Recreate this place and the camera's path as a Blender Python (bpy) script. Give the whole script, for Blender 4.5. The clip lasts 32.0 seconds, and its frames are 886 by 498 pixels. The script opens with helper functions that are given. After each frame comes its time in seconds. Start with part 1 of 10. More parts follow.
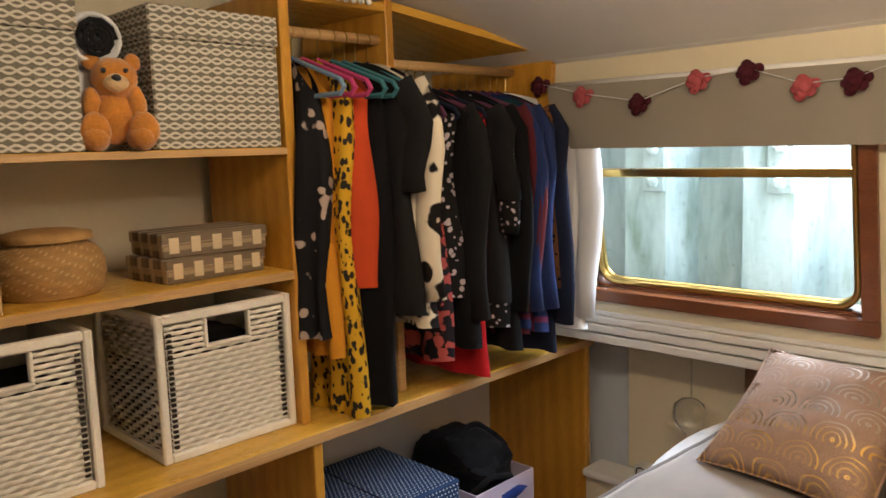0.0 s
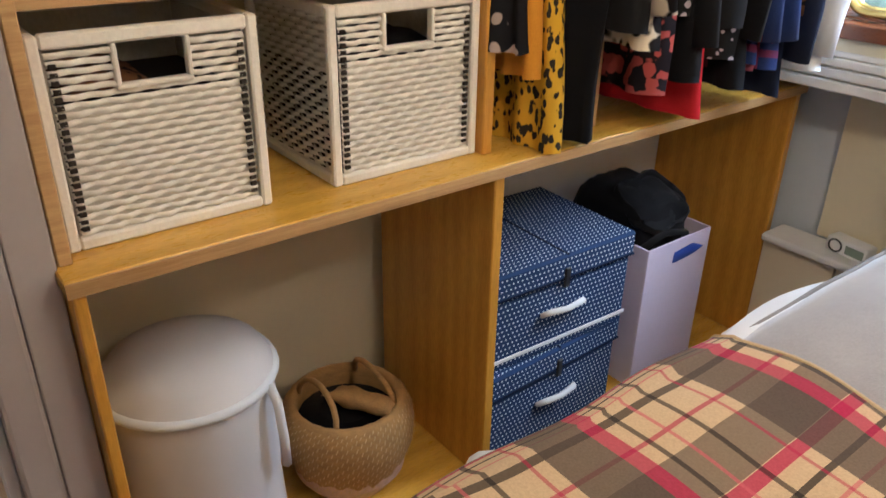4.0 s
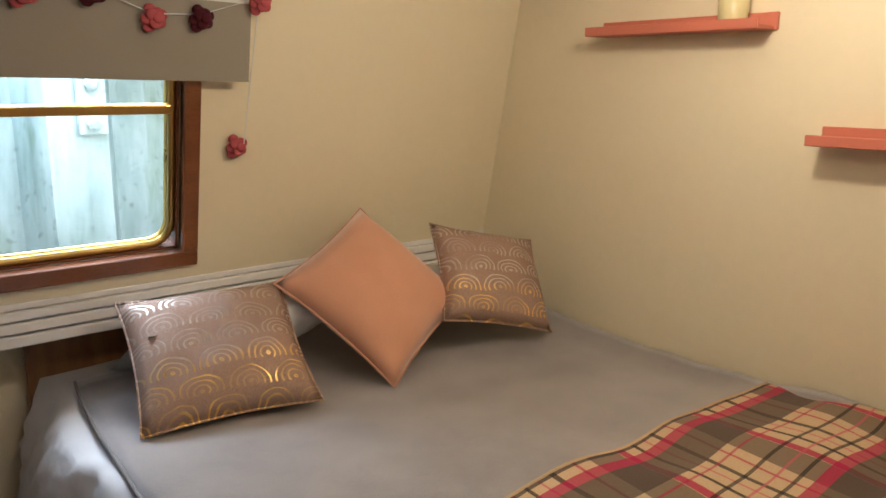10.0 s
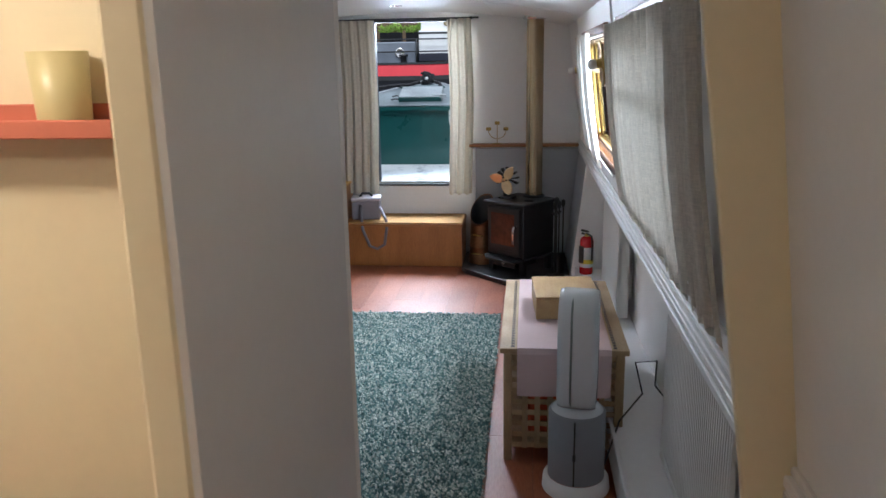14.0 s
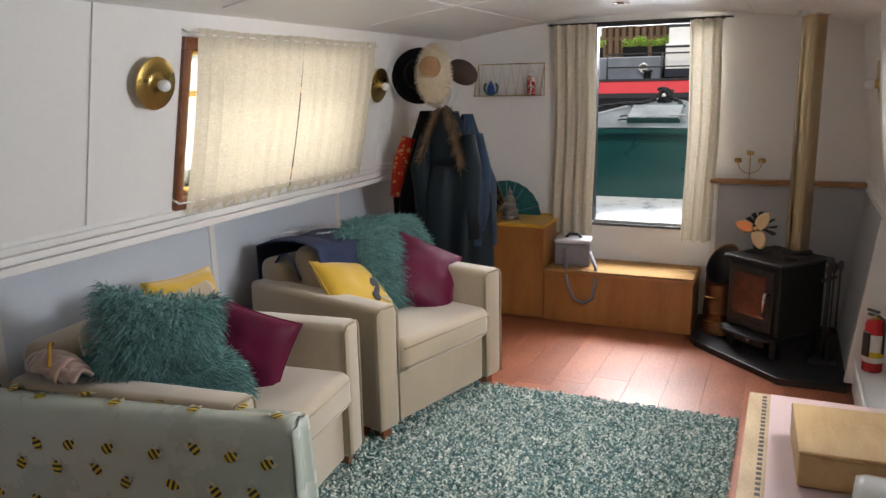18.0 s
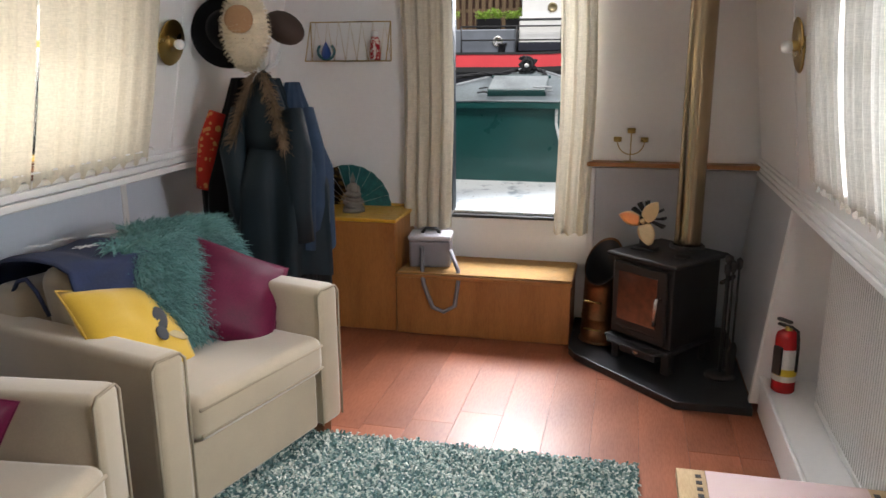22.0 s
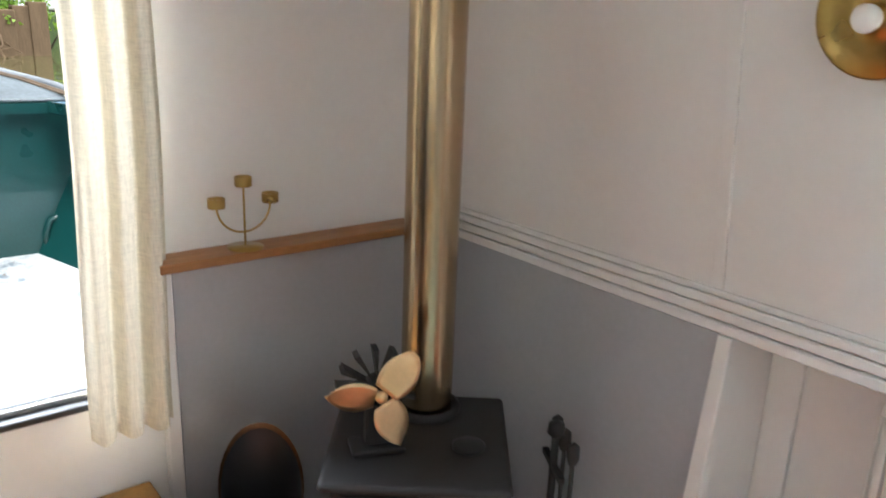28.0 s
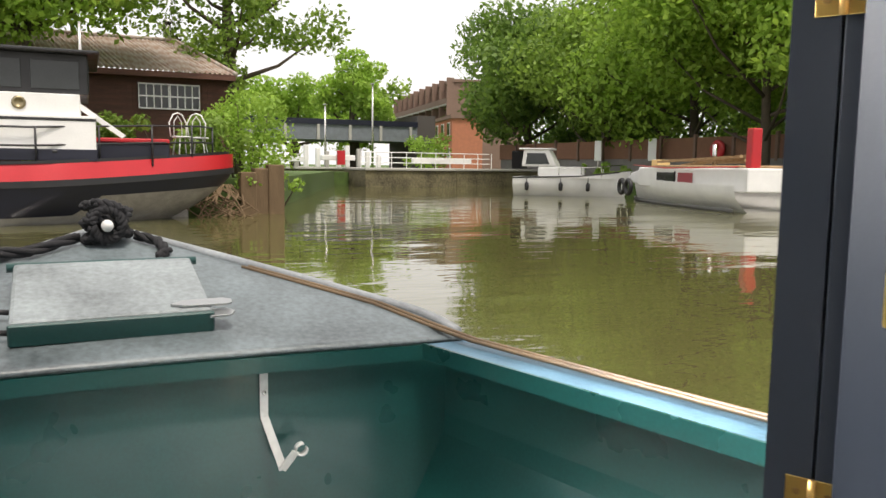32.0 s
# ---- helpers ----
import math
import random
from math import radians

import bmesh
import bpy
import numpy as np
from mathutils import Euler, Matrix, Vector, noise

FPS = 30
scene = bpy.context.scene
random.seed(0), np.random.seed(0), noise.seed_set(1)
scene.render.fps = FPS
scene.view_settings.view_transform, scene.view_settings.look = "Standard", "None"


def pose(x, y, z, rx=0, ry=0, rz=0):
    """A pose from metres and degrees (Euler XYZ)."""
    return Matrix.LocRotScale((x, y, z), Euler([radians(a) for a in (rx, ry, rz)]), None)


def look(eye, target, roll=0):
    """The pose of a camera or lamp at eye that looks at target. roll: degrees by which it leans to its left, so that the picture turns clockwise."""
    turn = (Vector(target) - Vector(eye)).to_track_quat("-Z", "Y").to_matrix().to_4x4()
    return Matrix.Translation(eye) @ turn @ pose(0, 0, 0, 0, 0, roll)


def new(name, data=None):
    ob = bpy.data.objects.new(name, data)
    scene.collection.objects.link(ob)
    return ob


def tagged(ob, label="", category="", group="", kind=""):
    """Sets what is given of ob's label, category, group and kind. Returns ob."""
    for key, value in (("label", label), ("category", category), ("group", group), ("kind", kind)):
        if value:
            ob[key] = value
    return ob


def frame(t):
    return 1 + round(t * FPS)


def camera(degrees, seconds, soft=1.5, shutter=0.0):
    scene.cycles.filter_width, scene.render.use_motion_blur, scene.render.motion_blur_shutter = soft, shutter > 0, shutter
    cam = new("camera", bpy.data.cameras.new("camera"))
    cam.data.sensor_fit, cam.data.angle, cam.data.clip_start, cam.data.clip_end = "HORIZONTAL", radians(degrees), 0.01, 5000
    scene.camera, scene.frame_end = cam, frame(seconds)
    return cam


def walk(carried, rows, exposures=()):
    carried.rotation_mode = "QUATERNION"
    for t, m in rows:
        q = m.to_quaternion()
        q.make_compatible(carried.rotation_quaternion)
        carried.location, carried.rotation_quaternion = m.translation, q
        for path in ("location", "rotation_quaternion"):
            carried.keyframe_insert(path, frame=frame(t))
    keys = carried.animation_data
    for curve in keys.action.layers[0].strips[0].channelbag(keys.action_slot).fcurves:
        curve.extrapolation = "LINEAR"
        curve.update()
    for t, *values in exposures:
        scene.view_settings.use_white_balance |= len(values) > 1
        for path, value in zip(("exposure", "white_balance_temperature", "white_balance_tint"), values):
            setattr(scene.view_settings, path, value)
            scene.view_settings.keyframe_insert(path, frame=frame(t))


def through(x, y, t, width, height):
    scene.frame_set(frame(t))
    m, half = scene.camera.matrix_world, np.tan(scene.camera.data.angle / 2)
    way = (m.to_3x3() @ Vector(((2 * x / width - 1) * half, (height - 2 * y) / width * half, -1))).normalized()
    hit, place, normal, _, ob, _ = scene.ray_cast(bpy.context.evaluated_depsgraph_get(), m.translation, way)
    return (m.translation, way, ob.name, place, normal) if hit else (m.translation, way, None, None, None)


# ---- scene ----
cam = camera(60.1, 32.0, shutter=0.3)
# seconds, x, y, z, and the turns about x, y, z in degrees
PATH = [
    (0.0, 0.000, 0.000, 1.683, 82.56, 1.80, 44.37),
    (0.5, 0.008, -0.037, 1.694, 83.74, 1.57, 47.10),
    (1.0, 0.022, -0.061, 1.694, 84.55, 1.36, 49.80),
    (1.5, 0.026, -0.073, 1.688, 84.15, 0.86, 51.94),
    (2.0, 0.010, -0.075, 1.677, 82.74, 0.30, 53.72),
    (2.5, -0.056, -0.057, 1.648, 78.76, -0.59, 54.82),
    (3.0, -0.177, -0.032, 1.617, 73.04, -0.93, 54.85),
    (3.5, -0.302, -0.003, 1.586, 67.91, -1.14, 53.62),
    (5.5, -0.741, 0.192, 1.466, 52.68, -1.40, 43.95),
    (6.0, -0.898, 0.221, 1.450, 51.34, -0.66, 32.47),
    (6.5, -1.069, 0.215, 1.466, 50.47, 0.99, 20.69),
    (7.0, -1.166, 0.261, 1.472, 51.49, 1.99, 11.00),
    (7.5, -1.240, 0.320, 1.499, 55.33, 1.70, -2.57),
    (8.0, -1.309, 0.300, 1.538, 60.42, -0.55, -16.88),
    (8.5, -1.393, 0.231, 1.577, 66.02, -0.76, -28.09),
    (9.0, -1.424, 0.186, 1.622, 71.66, -0.59, -35.36),
    (9.5, -1.442, 0.152, 1.650, 75.43, -0.47, -38.47),
    (10.0, -1.443, 0.136, 1.661, 77.77, -0.46, -40.28),
    (10.5, -1.432, 0.119, 1.663, 79.09, -0.68, -43.11),
    (11.0, -1.396, 0.099, 1.660, 79.37, -1.02, -50.19),
    (11.5, -1.343, 0.071, 1.653, 79.05, -0.96, -60.94),
    (12.0, -1.239, 0.024, 1.643, 77.99, -0.41, -72.48),
    (12.5, -1.112, -0.038, 1.627, 76.83, 0.27, -80.42),
    (13.0, -0.967, -0.079, 1.621, 76.17, 0.77, -83.37),
    (13.5, -0.775, -0.083, 1.618, 76.06, 0.81, -84.44),
    (15.5, 0.120, -0.109, 1.589, 77.68, 2.25, -77.42),
    (16.0, 0.320, -0.078, 1.577, 77.96, 2.34, -74.93),
    (16.5, 0.438, -0.068, 1.582, 77.84, 2.32, -72.67),
    (17.0, 0.525, -0.059, 1.573, 77.83, 2.03, -69.68),
    (17.5, 0.549, -0.042, 1.585, 77.94, 1.50, -68.01),
    (18.0, 0.563, -0.046, 1.583, 77.79, 1.12, -66.03),
    (18.5, 0.604, -0.038, 1.568, 76.82, 1.10, -64.51),
    (19.0, 0.662, -0.040, 1.548, 75.50, 1.16, -64.34),
    (19.5, 0.731, -0.026, 1.522, 73.81, 1.21, -64.74),
    (20.0, 0.844, 0.011, 1.518, 72.33, 1.33, -68.55),
    (20.5, 0.977, 0.028, 1.523, 74.63, 0.59, -73.49),
    (21.0, 1.151, 0.041, 1.521, 76.30, 0.30, -74.87),
    (21.5, 1.321, 0.091, 1.523, 76.13, 0.04, -74.33),
    (22.0, 1.469, 0.178, 1.515, 75.85, 0.31, -76.59),
    (22.5, 1.609, 0.278, 1.549, 75.68, 0.79, -80.54),
    (23.0, 1.775, 0.337, 1.544, 74.77, 1.19, -84.28),
    (23.5, 2.013, 0.375, 1.549, 72.81, 0.32, -88.97),
    (24.0, 2.243, 0.492, 1.498, 71.45, -0.92, -98.39),
    (24.5, 2.424, 0.660, 1.513, 70.53, -1.40, -110.78),
    (26.5, 3.289, 0.971, 1.474, 67.74, -2.26, -129.50),
    (27.0, 3.510, 1.000, 1.470, 67.90, -2.89, -129.71),
    (27.5, 3.791, 0.962, 1.479, 70.34, -3.03, -129.99),
    (28.0, 3.979, 0.916, 1.512, 73.45, -2.10, -128.16),
    (28.5, 4.180, 0.922, 1.562, 76.25, -1.92, -127.22),
    (29.0, 4.351, 0.892, 1.558, 79.37, -1.55, -125.62),
    (29.5, 4.527, 0.878, 1.594, 81.49, -2.54, -122.25),
    (30.0, 4.699, 0.932, 1.601, 82.29, -2.26, -120.77),
    (30.5, 4.907, 1.037, 1.610, 82.32, -1.71, -120.60),
    (31.0, 5.063, 1.061, 1.608, 82.44, -1.22, -118.26),
    (31.5, 5.247, 1.031, 1.619, 83.41, -1.21, -115.79),
    (32.0, 5.369, 1.043, 1.624, 83.79, -0.72, -114.80),
]
EXPOSURES = [(0.0, 0.88, 6050, 12), (3.0, 1.02, 5650, 12), (5.5, 1.6, 5050, 8), (7.5, 1.75, 5050, 6), (9.0, 0.72, 6000, 10), (11.0, 0.65, 5200, 10), (13.0, 0.95, 4950, 9), (15.5, 1.02, 6600, 14), (21.0, 1.0, 6500, 14), (24.0, 1.4, 6400, 13), (27.0, 1.75, 6200, 12), (28.0, 1.9, 6000, 10), (29.0, 1.75, 6000, 9), (30.0, 1.6, 6300, 9), (31.0, 1.2, 6700, 14), (32.0, 1.08, 7000, 13)]
walk(cam, [(t, pose(x, y, z, rx, ry, rz)) for t, x, y, z, rx, ry, rz in PATH], EXPOSURES)

# ---- daylight: thin overcast over the canal basin ----
world = bpy.data.worlds.new("sky")
scene.world = world
world.use_nodes = True
wn = world.node_tree
wn.nodes.clear()
sky = wn.nodes.new("ShaderNodeTexSky")
sky.sky_type = "NISHITA"
sky.sun_disc = False
sky.sun_elevation, sky.sun_rotation = radians(66), radians(261)
sky.air_density, sky.dust_density, sky.ozone_density = 1.0, 4.0, 1.0
veil = wn.nodes.new("ShaderNodeMixRGB")
veil.inputs[0].default_value = 0.75
veil.inputs[2].default_value = (13.0, 13.2, 13.6, 1)
back = wn.nodes.new("ShaderNodeBackground")
back.inputs[1].default_value = 0.052
wout = wn.nodes.new("ShaderNodeOutputWorld")
wn.links.new(sky.outputs[0], veil.inputs[1])
wn.links.new(veil.outputs[0], back.inputs[0])
wn.links.new(back.outputs[0], wout.inputs[0])

sun = new("sun", bpy.data.lights.new("sun", "SUN"))
sun.data.energy, sun.data.angle, sun.data.color = 1.5, radians(12), (1.0, 0.96, 0.9)
sun.matrix_world = look((0, 0, 30), (13, 2, 0))


def area_lamp(name, at, to, w, h, watts, colour=(1, 1, 1), cone=180):
    ob = new(name, bpy.data.lights.new(name, "AREA"))
    ob.data.shape, ob.data.size, ob.data.size_y, ob.data.energy, ob.data.color = "RECTANGLE", w, h, watts, colour
    ob.data.spread = radians(cone)
    ob.matrix_world = look(at, to)
    return ob


def round_lamp(name, x, y, z, watts, colour, size=0.05):
    ob = new(name, bpy.data.lights.new(name, "POINT"))
    ob.data.energy, ob.data.color, ob.data.shadow_soft_size = watts, colour, size
    ob.location = (x, y, z)
    return ob


WARM = (1.0, 0.78, 0.52)
round_lamp("bedroom_ceiling_lamp", -0.08, 0.95, 2.06, 9.0, WARM)
round_lamp("bedroom_ceiling_lamp", -0.85, 0.85, 2.06, 4.6, WARM)
DAY = (0.93, 0.97, 1.0)
# the sky's light at the openings: over the bow hatch, over the bedroom window, behind the curtains
area_lamp("hatch_skylight", (6.7, 0.8, 2.05), (4.4, 0.1, 0.4), 1.1, 0.8, 42, DAY, 110)
area_lamp("bedroom_window_light", (-0.65, 2.76, 2.1), (-1.5, 1.7, 0.75), 1.4, 0.5, 38, (0.85, 0.93, 1.0))
area_lamp("side_skylight", (3.3, -1.75, 2.45), (3.2, 1.6, 0.7), 2.4, 0.7, 75, DAY)
area_lamp("window_light", (3.2, -0.6, 1.44), (4.4, 2.2, 0.9), 0.55, 0.5, 19, DAY)
area_lamp("window_light", (3.87, -0.62, 1.46), (3.87, 1.0, 1.2), 0.7, 0.5, 2.5, DAY)
area_lamp("window_light", (1.8, -0.66, 1.46), (1.8, 1.0, 1.0), 1.1, 0.5, 3.5, DAY)
area_lamp("window_light", (3.72, 2.42, 1.46), (3.72, 1.0, 1.2), 1.2, 0.5, 16, (1.0, 0.97, 0.9))


# ---- materials ----
def node_mat(name):
    m = bpy.data.materials.new(name)
    m.use_nodes = True
    t = m.node_tree
    return m, t, t.nodes["Principled BSDF"]


def put(t, kind, at=None, **values):
    n = t.nodes.new(kind)
    for k, v in values.items():
        n.inputs[k].default_value = v
    return n


def coords(t, scale=(1, 1, 1), turn=(0, 0, 0)):
    c = t.nodes.new("ShaderNodeTexCoord")
    m = t.nodes.new("ShaderNodeMapping")
    m.inputs["Scale"].default_value = scale
    m.inputs["Rotation"].default_value = [radians(a) for a in turn]
    t.links.new(c.outputs["Object"], m.inputs["Vector"])
    return m.outputs[0]


def noise_of(t, vec, scale, detail=4.0, rough=0.55):
    n = t.nodes.new("ShaderNodeTexNoise")
    n.inputs["Scale"].default_value, n.inputs["Detail"].default_value, n.inputs["Roughness"].default_value = scale, detail, rough
    t.links.new(vec, n.inputs["Vector"])
    return n.outputs["Fac"]


def ramp_of(t, fac, stops):
    r = t.nodes.new("ShaderNodeValToRGB")
    e = r.color_ramp.elements
    while len(e) < len(stops):
        e.new(0.5)
    for k, (p, c) in zip(e, stops):
        k.position, k.color = p, (*c, 1) if len(c) == 3 else c
    t.links.new(fac, r.inputs[0])
    return r.outputs[0]


def mix_of(t, fac, a, b, mode="MIX"):
    n = t.nodes.new("ShaderNodeMixRGB")
    n.blend_type = mode
    for sock, v in zip(n.inputs, (fac, a, b)):
        if isinstance(v, (int, float)):
            sock.default_value = v
        elif isinstance(v, tuple):
            sock.default_value = (*v, 1)
        else:
            t.links.new(v, sock)
    return n.outputs[0]


def math_of(t, op, a, b=0.0, c=0.0):
    n = t.nodes.new("ShaderNodeMath")
    n.operation = op
    for sock, v in zip(n.inputs, (a, b, c)):
        if isinstance(v, (int, float)):
            sock.default_value = v
        else:
            t.links.new(v, sock)
    return n.outputs[0]


def bump_of(t, height, strength, dist, bsdf):
    b = t.nodes.new("ShaderNodeBump")
    b.inputs["Strength"].default_value, b.inputs["Distance"].default_value = strength, dist
    t.links.new(height, b.inputs["Height"])
    t.links.new(b.outputs[0], bsdf.inputs["Normal"])


def tone(c, k):
    return tuple(min(1.0, v * k) for v in c)


def surface(name, colour, rough=0.6, vary=0.12, coarse=3.0, fine=60.0, bump=0.2, metal=0.0, dist=0.002, sheen=0.0, coat=0.0, spec=0.5, stretch=(1, 1, 1)):
    """A plain surface with soft blotches, fine grain, a little relief and uneven gloss."""
    m, t, p = node_mat(name)
    v = coords(t, stretch)
    big, small = noise_of(t, v, coarse), noise_of(t, v, fine, 3)
    c = ramp_of(t, big, [(0.3, tone(colour, 1 - vary)), (0.7, tone(colour, 1 + vary))])
    c = mix_of(t, 0.35, c, ramp_of(t, small, [(0.3, tone(colour, 1 - vary * 1.3)), (0.7, tone(colour, 1 + vary))]))
    t.links.new(c, p.inputs["Base Color"])
    t.links.new(ramp_of(t, big, [(0.3, (rough * 0.85,) * 3), (0.7, (min(1, rough * 1.15),) * 3)]), p.inputs["Roughness"])
    p.inputs["Metallic"].default_value = metal
    p.inputs["Sheen Weight"].default_value = sheen
    p.inputs["Coat Weight"].default_value = coat
    p.inputs["Specular IOR Level"].default_value = spec
    if bump:
        bump_of(t, small, bump, dist, p)
    return m


def timber(name, light, dark, along=(1, 12, 12), rough=0.4, scale=2.2, bump=0.08, turn=(0, 0, 0), coat=0.0):
    """Wood with grain that runs along the axis whose factor is small."""
    m, t, p = node_mat(name)
    v = coords(t, along, turn)
    warp = noise_of(t, v, scale, 6, 0.6)
    w = t.nodes.new("ShaderNodeTexWave")
    w.wave_type = "BANDS"
    w.inputs["Scale"].default_value, w.inputs["Distortion"].default_value, w.inputs["Detail"].default_value = scale * 0.35, 7.0, 3.0
    w.inputs["Detail Scale"].default_value = 0.8
    t.links.new(v, w.inputs["Vector"])
    f = mix_of(t, 0.28, warp, w.outputs["Fac"])
    pores = noise_of(t, v, scale * 14, 2)
    c = ramp_of(t, f, [(0.25, dark), (0.5, tuple((a + b) / 2 for a, b in zip(light, dark))), (0.75, light)])
    c = mix_of(t, 0.25, c, ramp_of(t, pores, [(0.35, tone(dark, 0.8)), (0.6, light)]))
    t.links.new(c, p.inputs["Base Color"])
    t.links.new(ramp_of(t, pores, [(0.3, (rough * 1.2,) * 3), (0.7, (rough * 0.85,) * 3)]), p.inputs["Roughness"])
    p.inputs["Coat Weight"].default_value = coat
    bump_of(t, pores, bump, 0.001, p)
    return m


def metal_mat(name, colour, rough=0.25, brushed=(1, 1, 1), vary=0.1):
    return surface(name, colour, rough, vary, 6, 90, 0.06, 1.0, 0.0006, stretch=brushed)


def glass_mat(name, tint=(1, 1, 1), rough=0.0, ior=1.45):
    m, t, p = node_mat(name)
    p.inputs["Base Color"].default_value = (*tint, 1)
    p.inputs["Roughness"].default_value, p.inputs["IOR"].default_value, p.inputs["Transmission Weight"].default_value = rough, ior, 1.0
    return m


def pane_mat(name):
    m, t, p = node_mat(name)
    tr = t.nodes.new("ShaderNodeBsdfTransparent")
    tr.inputs[0].default_value = (0.94, 0.96, 0.95, 1)
    gl = t.nodes.new("ShaderNodeBsdfGlossy")
    gl.inputs["Roughness"].default_value = 0.03
    mx = t.nodes.new("ShaderNodeMixShader")
    fr = t.nodes.new("ShaderNodeFresnel")
    fr.inputs[0].default_value = 1.3
    t.links.new(fr.outputs[0], mx.inputs[0])
    t.links.new(tr.outputs[0], mx.inputs[1])
    t.links.new(gl.outputs[0], mx.inputs[2])
    t.links.new(mx.outputs[0], t.nodes["Material Output"].inputs[0])
    return m


CREAM = surface("cream_paint", (0.77, 0.69, 0.50), 0.5, 0.03, 1.5, 40, 0.08)
WHITE = surface("white_paint", (0.81, 0.80, 0.785), 0.45, 0.03, 1.5, 40, 0.08)
PALE_GREY = surface("pale_grey_paint", (0.63, 0.63, 0.64), 0.45, 0.03, 1.5, 40, 0.08)
PALE_BLUE = surface("pale_blue_grey_paint", (0.64, 0.69, 0.76), 0.45, 0.03, 1.5, 40, 0.08)
CEIL = surface("ceiling_paint", (0.8, 0.79, 0.77), 0.5, 0.02, 1.2, 30, 0.06)
SLATE_GREY = surface("grey_board", (0.34, 0.35, 0.37), 0.5, 0.05, 2, 40, 0.06)
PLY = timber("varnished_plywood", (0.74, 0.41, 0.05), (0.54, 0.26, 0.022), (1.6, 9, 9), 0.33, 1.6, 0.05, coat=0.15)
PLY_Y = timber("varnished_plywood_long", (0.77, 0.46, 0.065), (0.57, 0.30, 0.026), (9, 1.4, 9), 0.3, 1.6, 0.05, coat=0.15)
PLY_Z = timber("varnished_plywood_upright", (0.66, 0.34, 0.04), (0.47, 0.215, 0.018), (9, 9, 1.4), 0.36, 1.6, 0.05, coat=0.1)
PLY_EDGE = timber("plywood_edge", (0.62, 0.40, 0.17), (0.34, 0.18, 0.06), (1.2, 1.2, 60), 0.5, 2.0, 0.15)
OAK = timber("honey_oak_veneer", (0.42, 0.18, 0.05), (0.25, 0.095, 0.024), (7, 7, 1.1), 0.35, 2.0, 0.06, coat=0.1)
MAHOG = timber("mahogany_frame", (0.24, 0.085, 0.03), (0.13, 0.04, 0.014), (1.5, 9, 9), 0.3, 2.2, 0.06, coat=0.2)
BRASS = metal_mat("aged_brass", (0.55, 0.38, 0.12), 0.3)
GOLDM = metal_mat("brushed_gold", (0.44, 0.30, 0.095), 0.3)
STEEL = metal_mat("brushed_steel", (0.62, 0.6, 0.57), 0.25)
WHITE_PL = surface("white_plastic", (0.8, 0.8, 0.79), 0.3, 0.02, 3, 80, 0.02)
BLACK_PL = surface("black_plastic", (0.02, 0.02, 0.022), 0.45, 0.1, 5, 90, 0.1)
IRON = surface("black_stove_paint", (0.016, 0.0155, 0.016), 0.55, 0.15, 5, 160, 0.25, 0.0, 0.0006)
PANE = pane_mat("window_glass")


def uv_of(t, sx=1.0, sy=1.0):
    c = t.nodes.new("ShaderNodeTexCoord")
    m = t.nodes.new("ShaderNodeMapping")
    m.inputs["Scale"].default_value = (sx, sy, 1)
    t.links.new(c.outputs["UV"], m.inputs["Vector"])
    return m.outputs[0]


def axes_of(t, vec):
    s = t.nodes.new("ShaderNodeSeparateXYZ")
    t.links.new(vec, s.inputs[0])
    return s.outputs


def dots_fac(t, vec, radius):
    """1 inside round dots on a staggered unit grid of vec's x and y."""
    x, y, _ = axes_of(t, vec)
    row = math_of(t, "FLOOR", y)
    odd = math_of(t, "MULTIPLY", math_of(t, "MODULO", math_of(t, "ABSOLUTE", row), 2.0), 0.5)
    fx = math_of(t, "SUBTRACT", math_of(t, "FRACT", math_of(t, "ADD", x, odd)), 0.5)
    fy = math_of(t, "SUBTRACT", math_of(t, "FRACT", y), 0.5)
    d = math_of(t, "SQRT", math_of(t, "ADD", math_of(t, "MULTIPLY", fx, fx), math_of(t, "MULTIPLY", fy, fy)))
    return math_of(t, "LESS_THAN", d, radius)


def cloth(name, colour, rough=0.85, vary=0.2, weave=400, sheen=0.04, bump=0.3):
    return surface(name, colour, rough, vary, 5, weave, bump, 0, 0.0008, sheen=sheen, spec=0.1)


def spotted(name, base, spot, scale, size=0.35, seed=0.0, rough=0.8, stretch=(1, 1, 1)):
    """Printed cloth with irregular blots."""
    m, t, p = node_mat(name)
    v = coords(t, stretch)
    n = noise_of(t, v, scale, 2, 0.4)
    vor = t.nodes.new("ShaderNodeTexVoronoi")
    vor.inputs["Scale"].default_value = scale
    t.links.new(v, vor.inputs["Vector"])
    f = math_of(t, "ADD", math_of(t, "MULTIPLY", n, 0.6), math_of(t, "MULTIPLY", vor.outputs["Distance"], -0.5))
    c = mix_of(t, ramp_of(t, f, [(size - 0.22, (0, 0, 0)), (size - 0.19, (1, 1, 1))]), base, spot)
    t.links.new(c, p.inputs["Base Color"])
    p.inputs["Roughness"].default_value = rough
    p.inputs["Specular IOR Level"].default_value = 0.1
    bump_of(t, noise_of(t, v, 500, 2), 0.2, 0.0006, p)
    return m


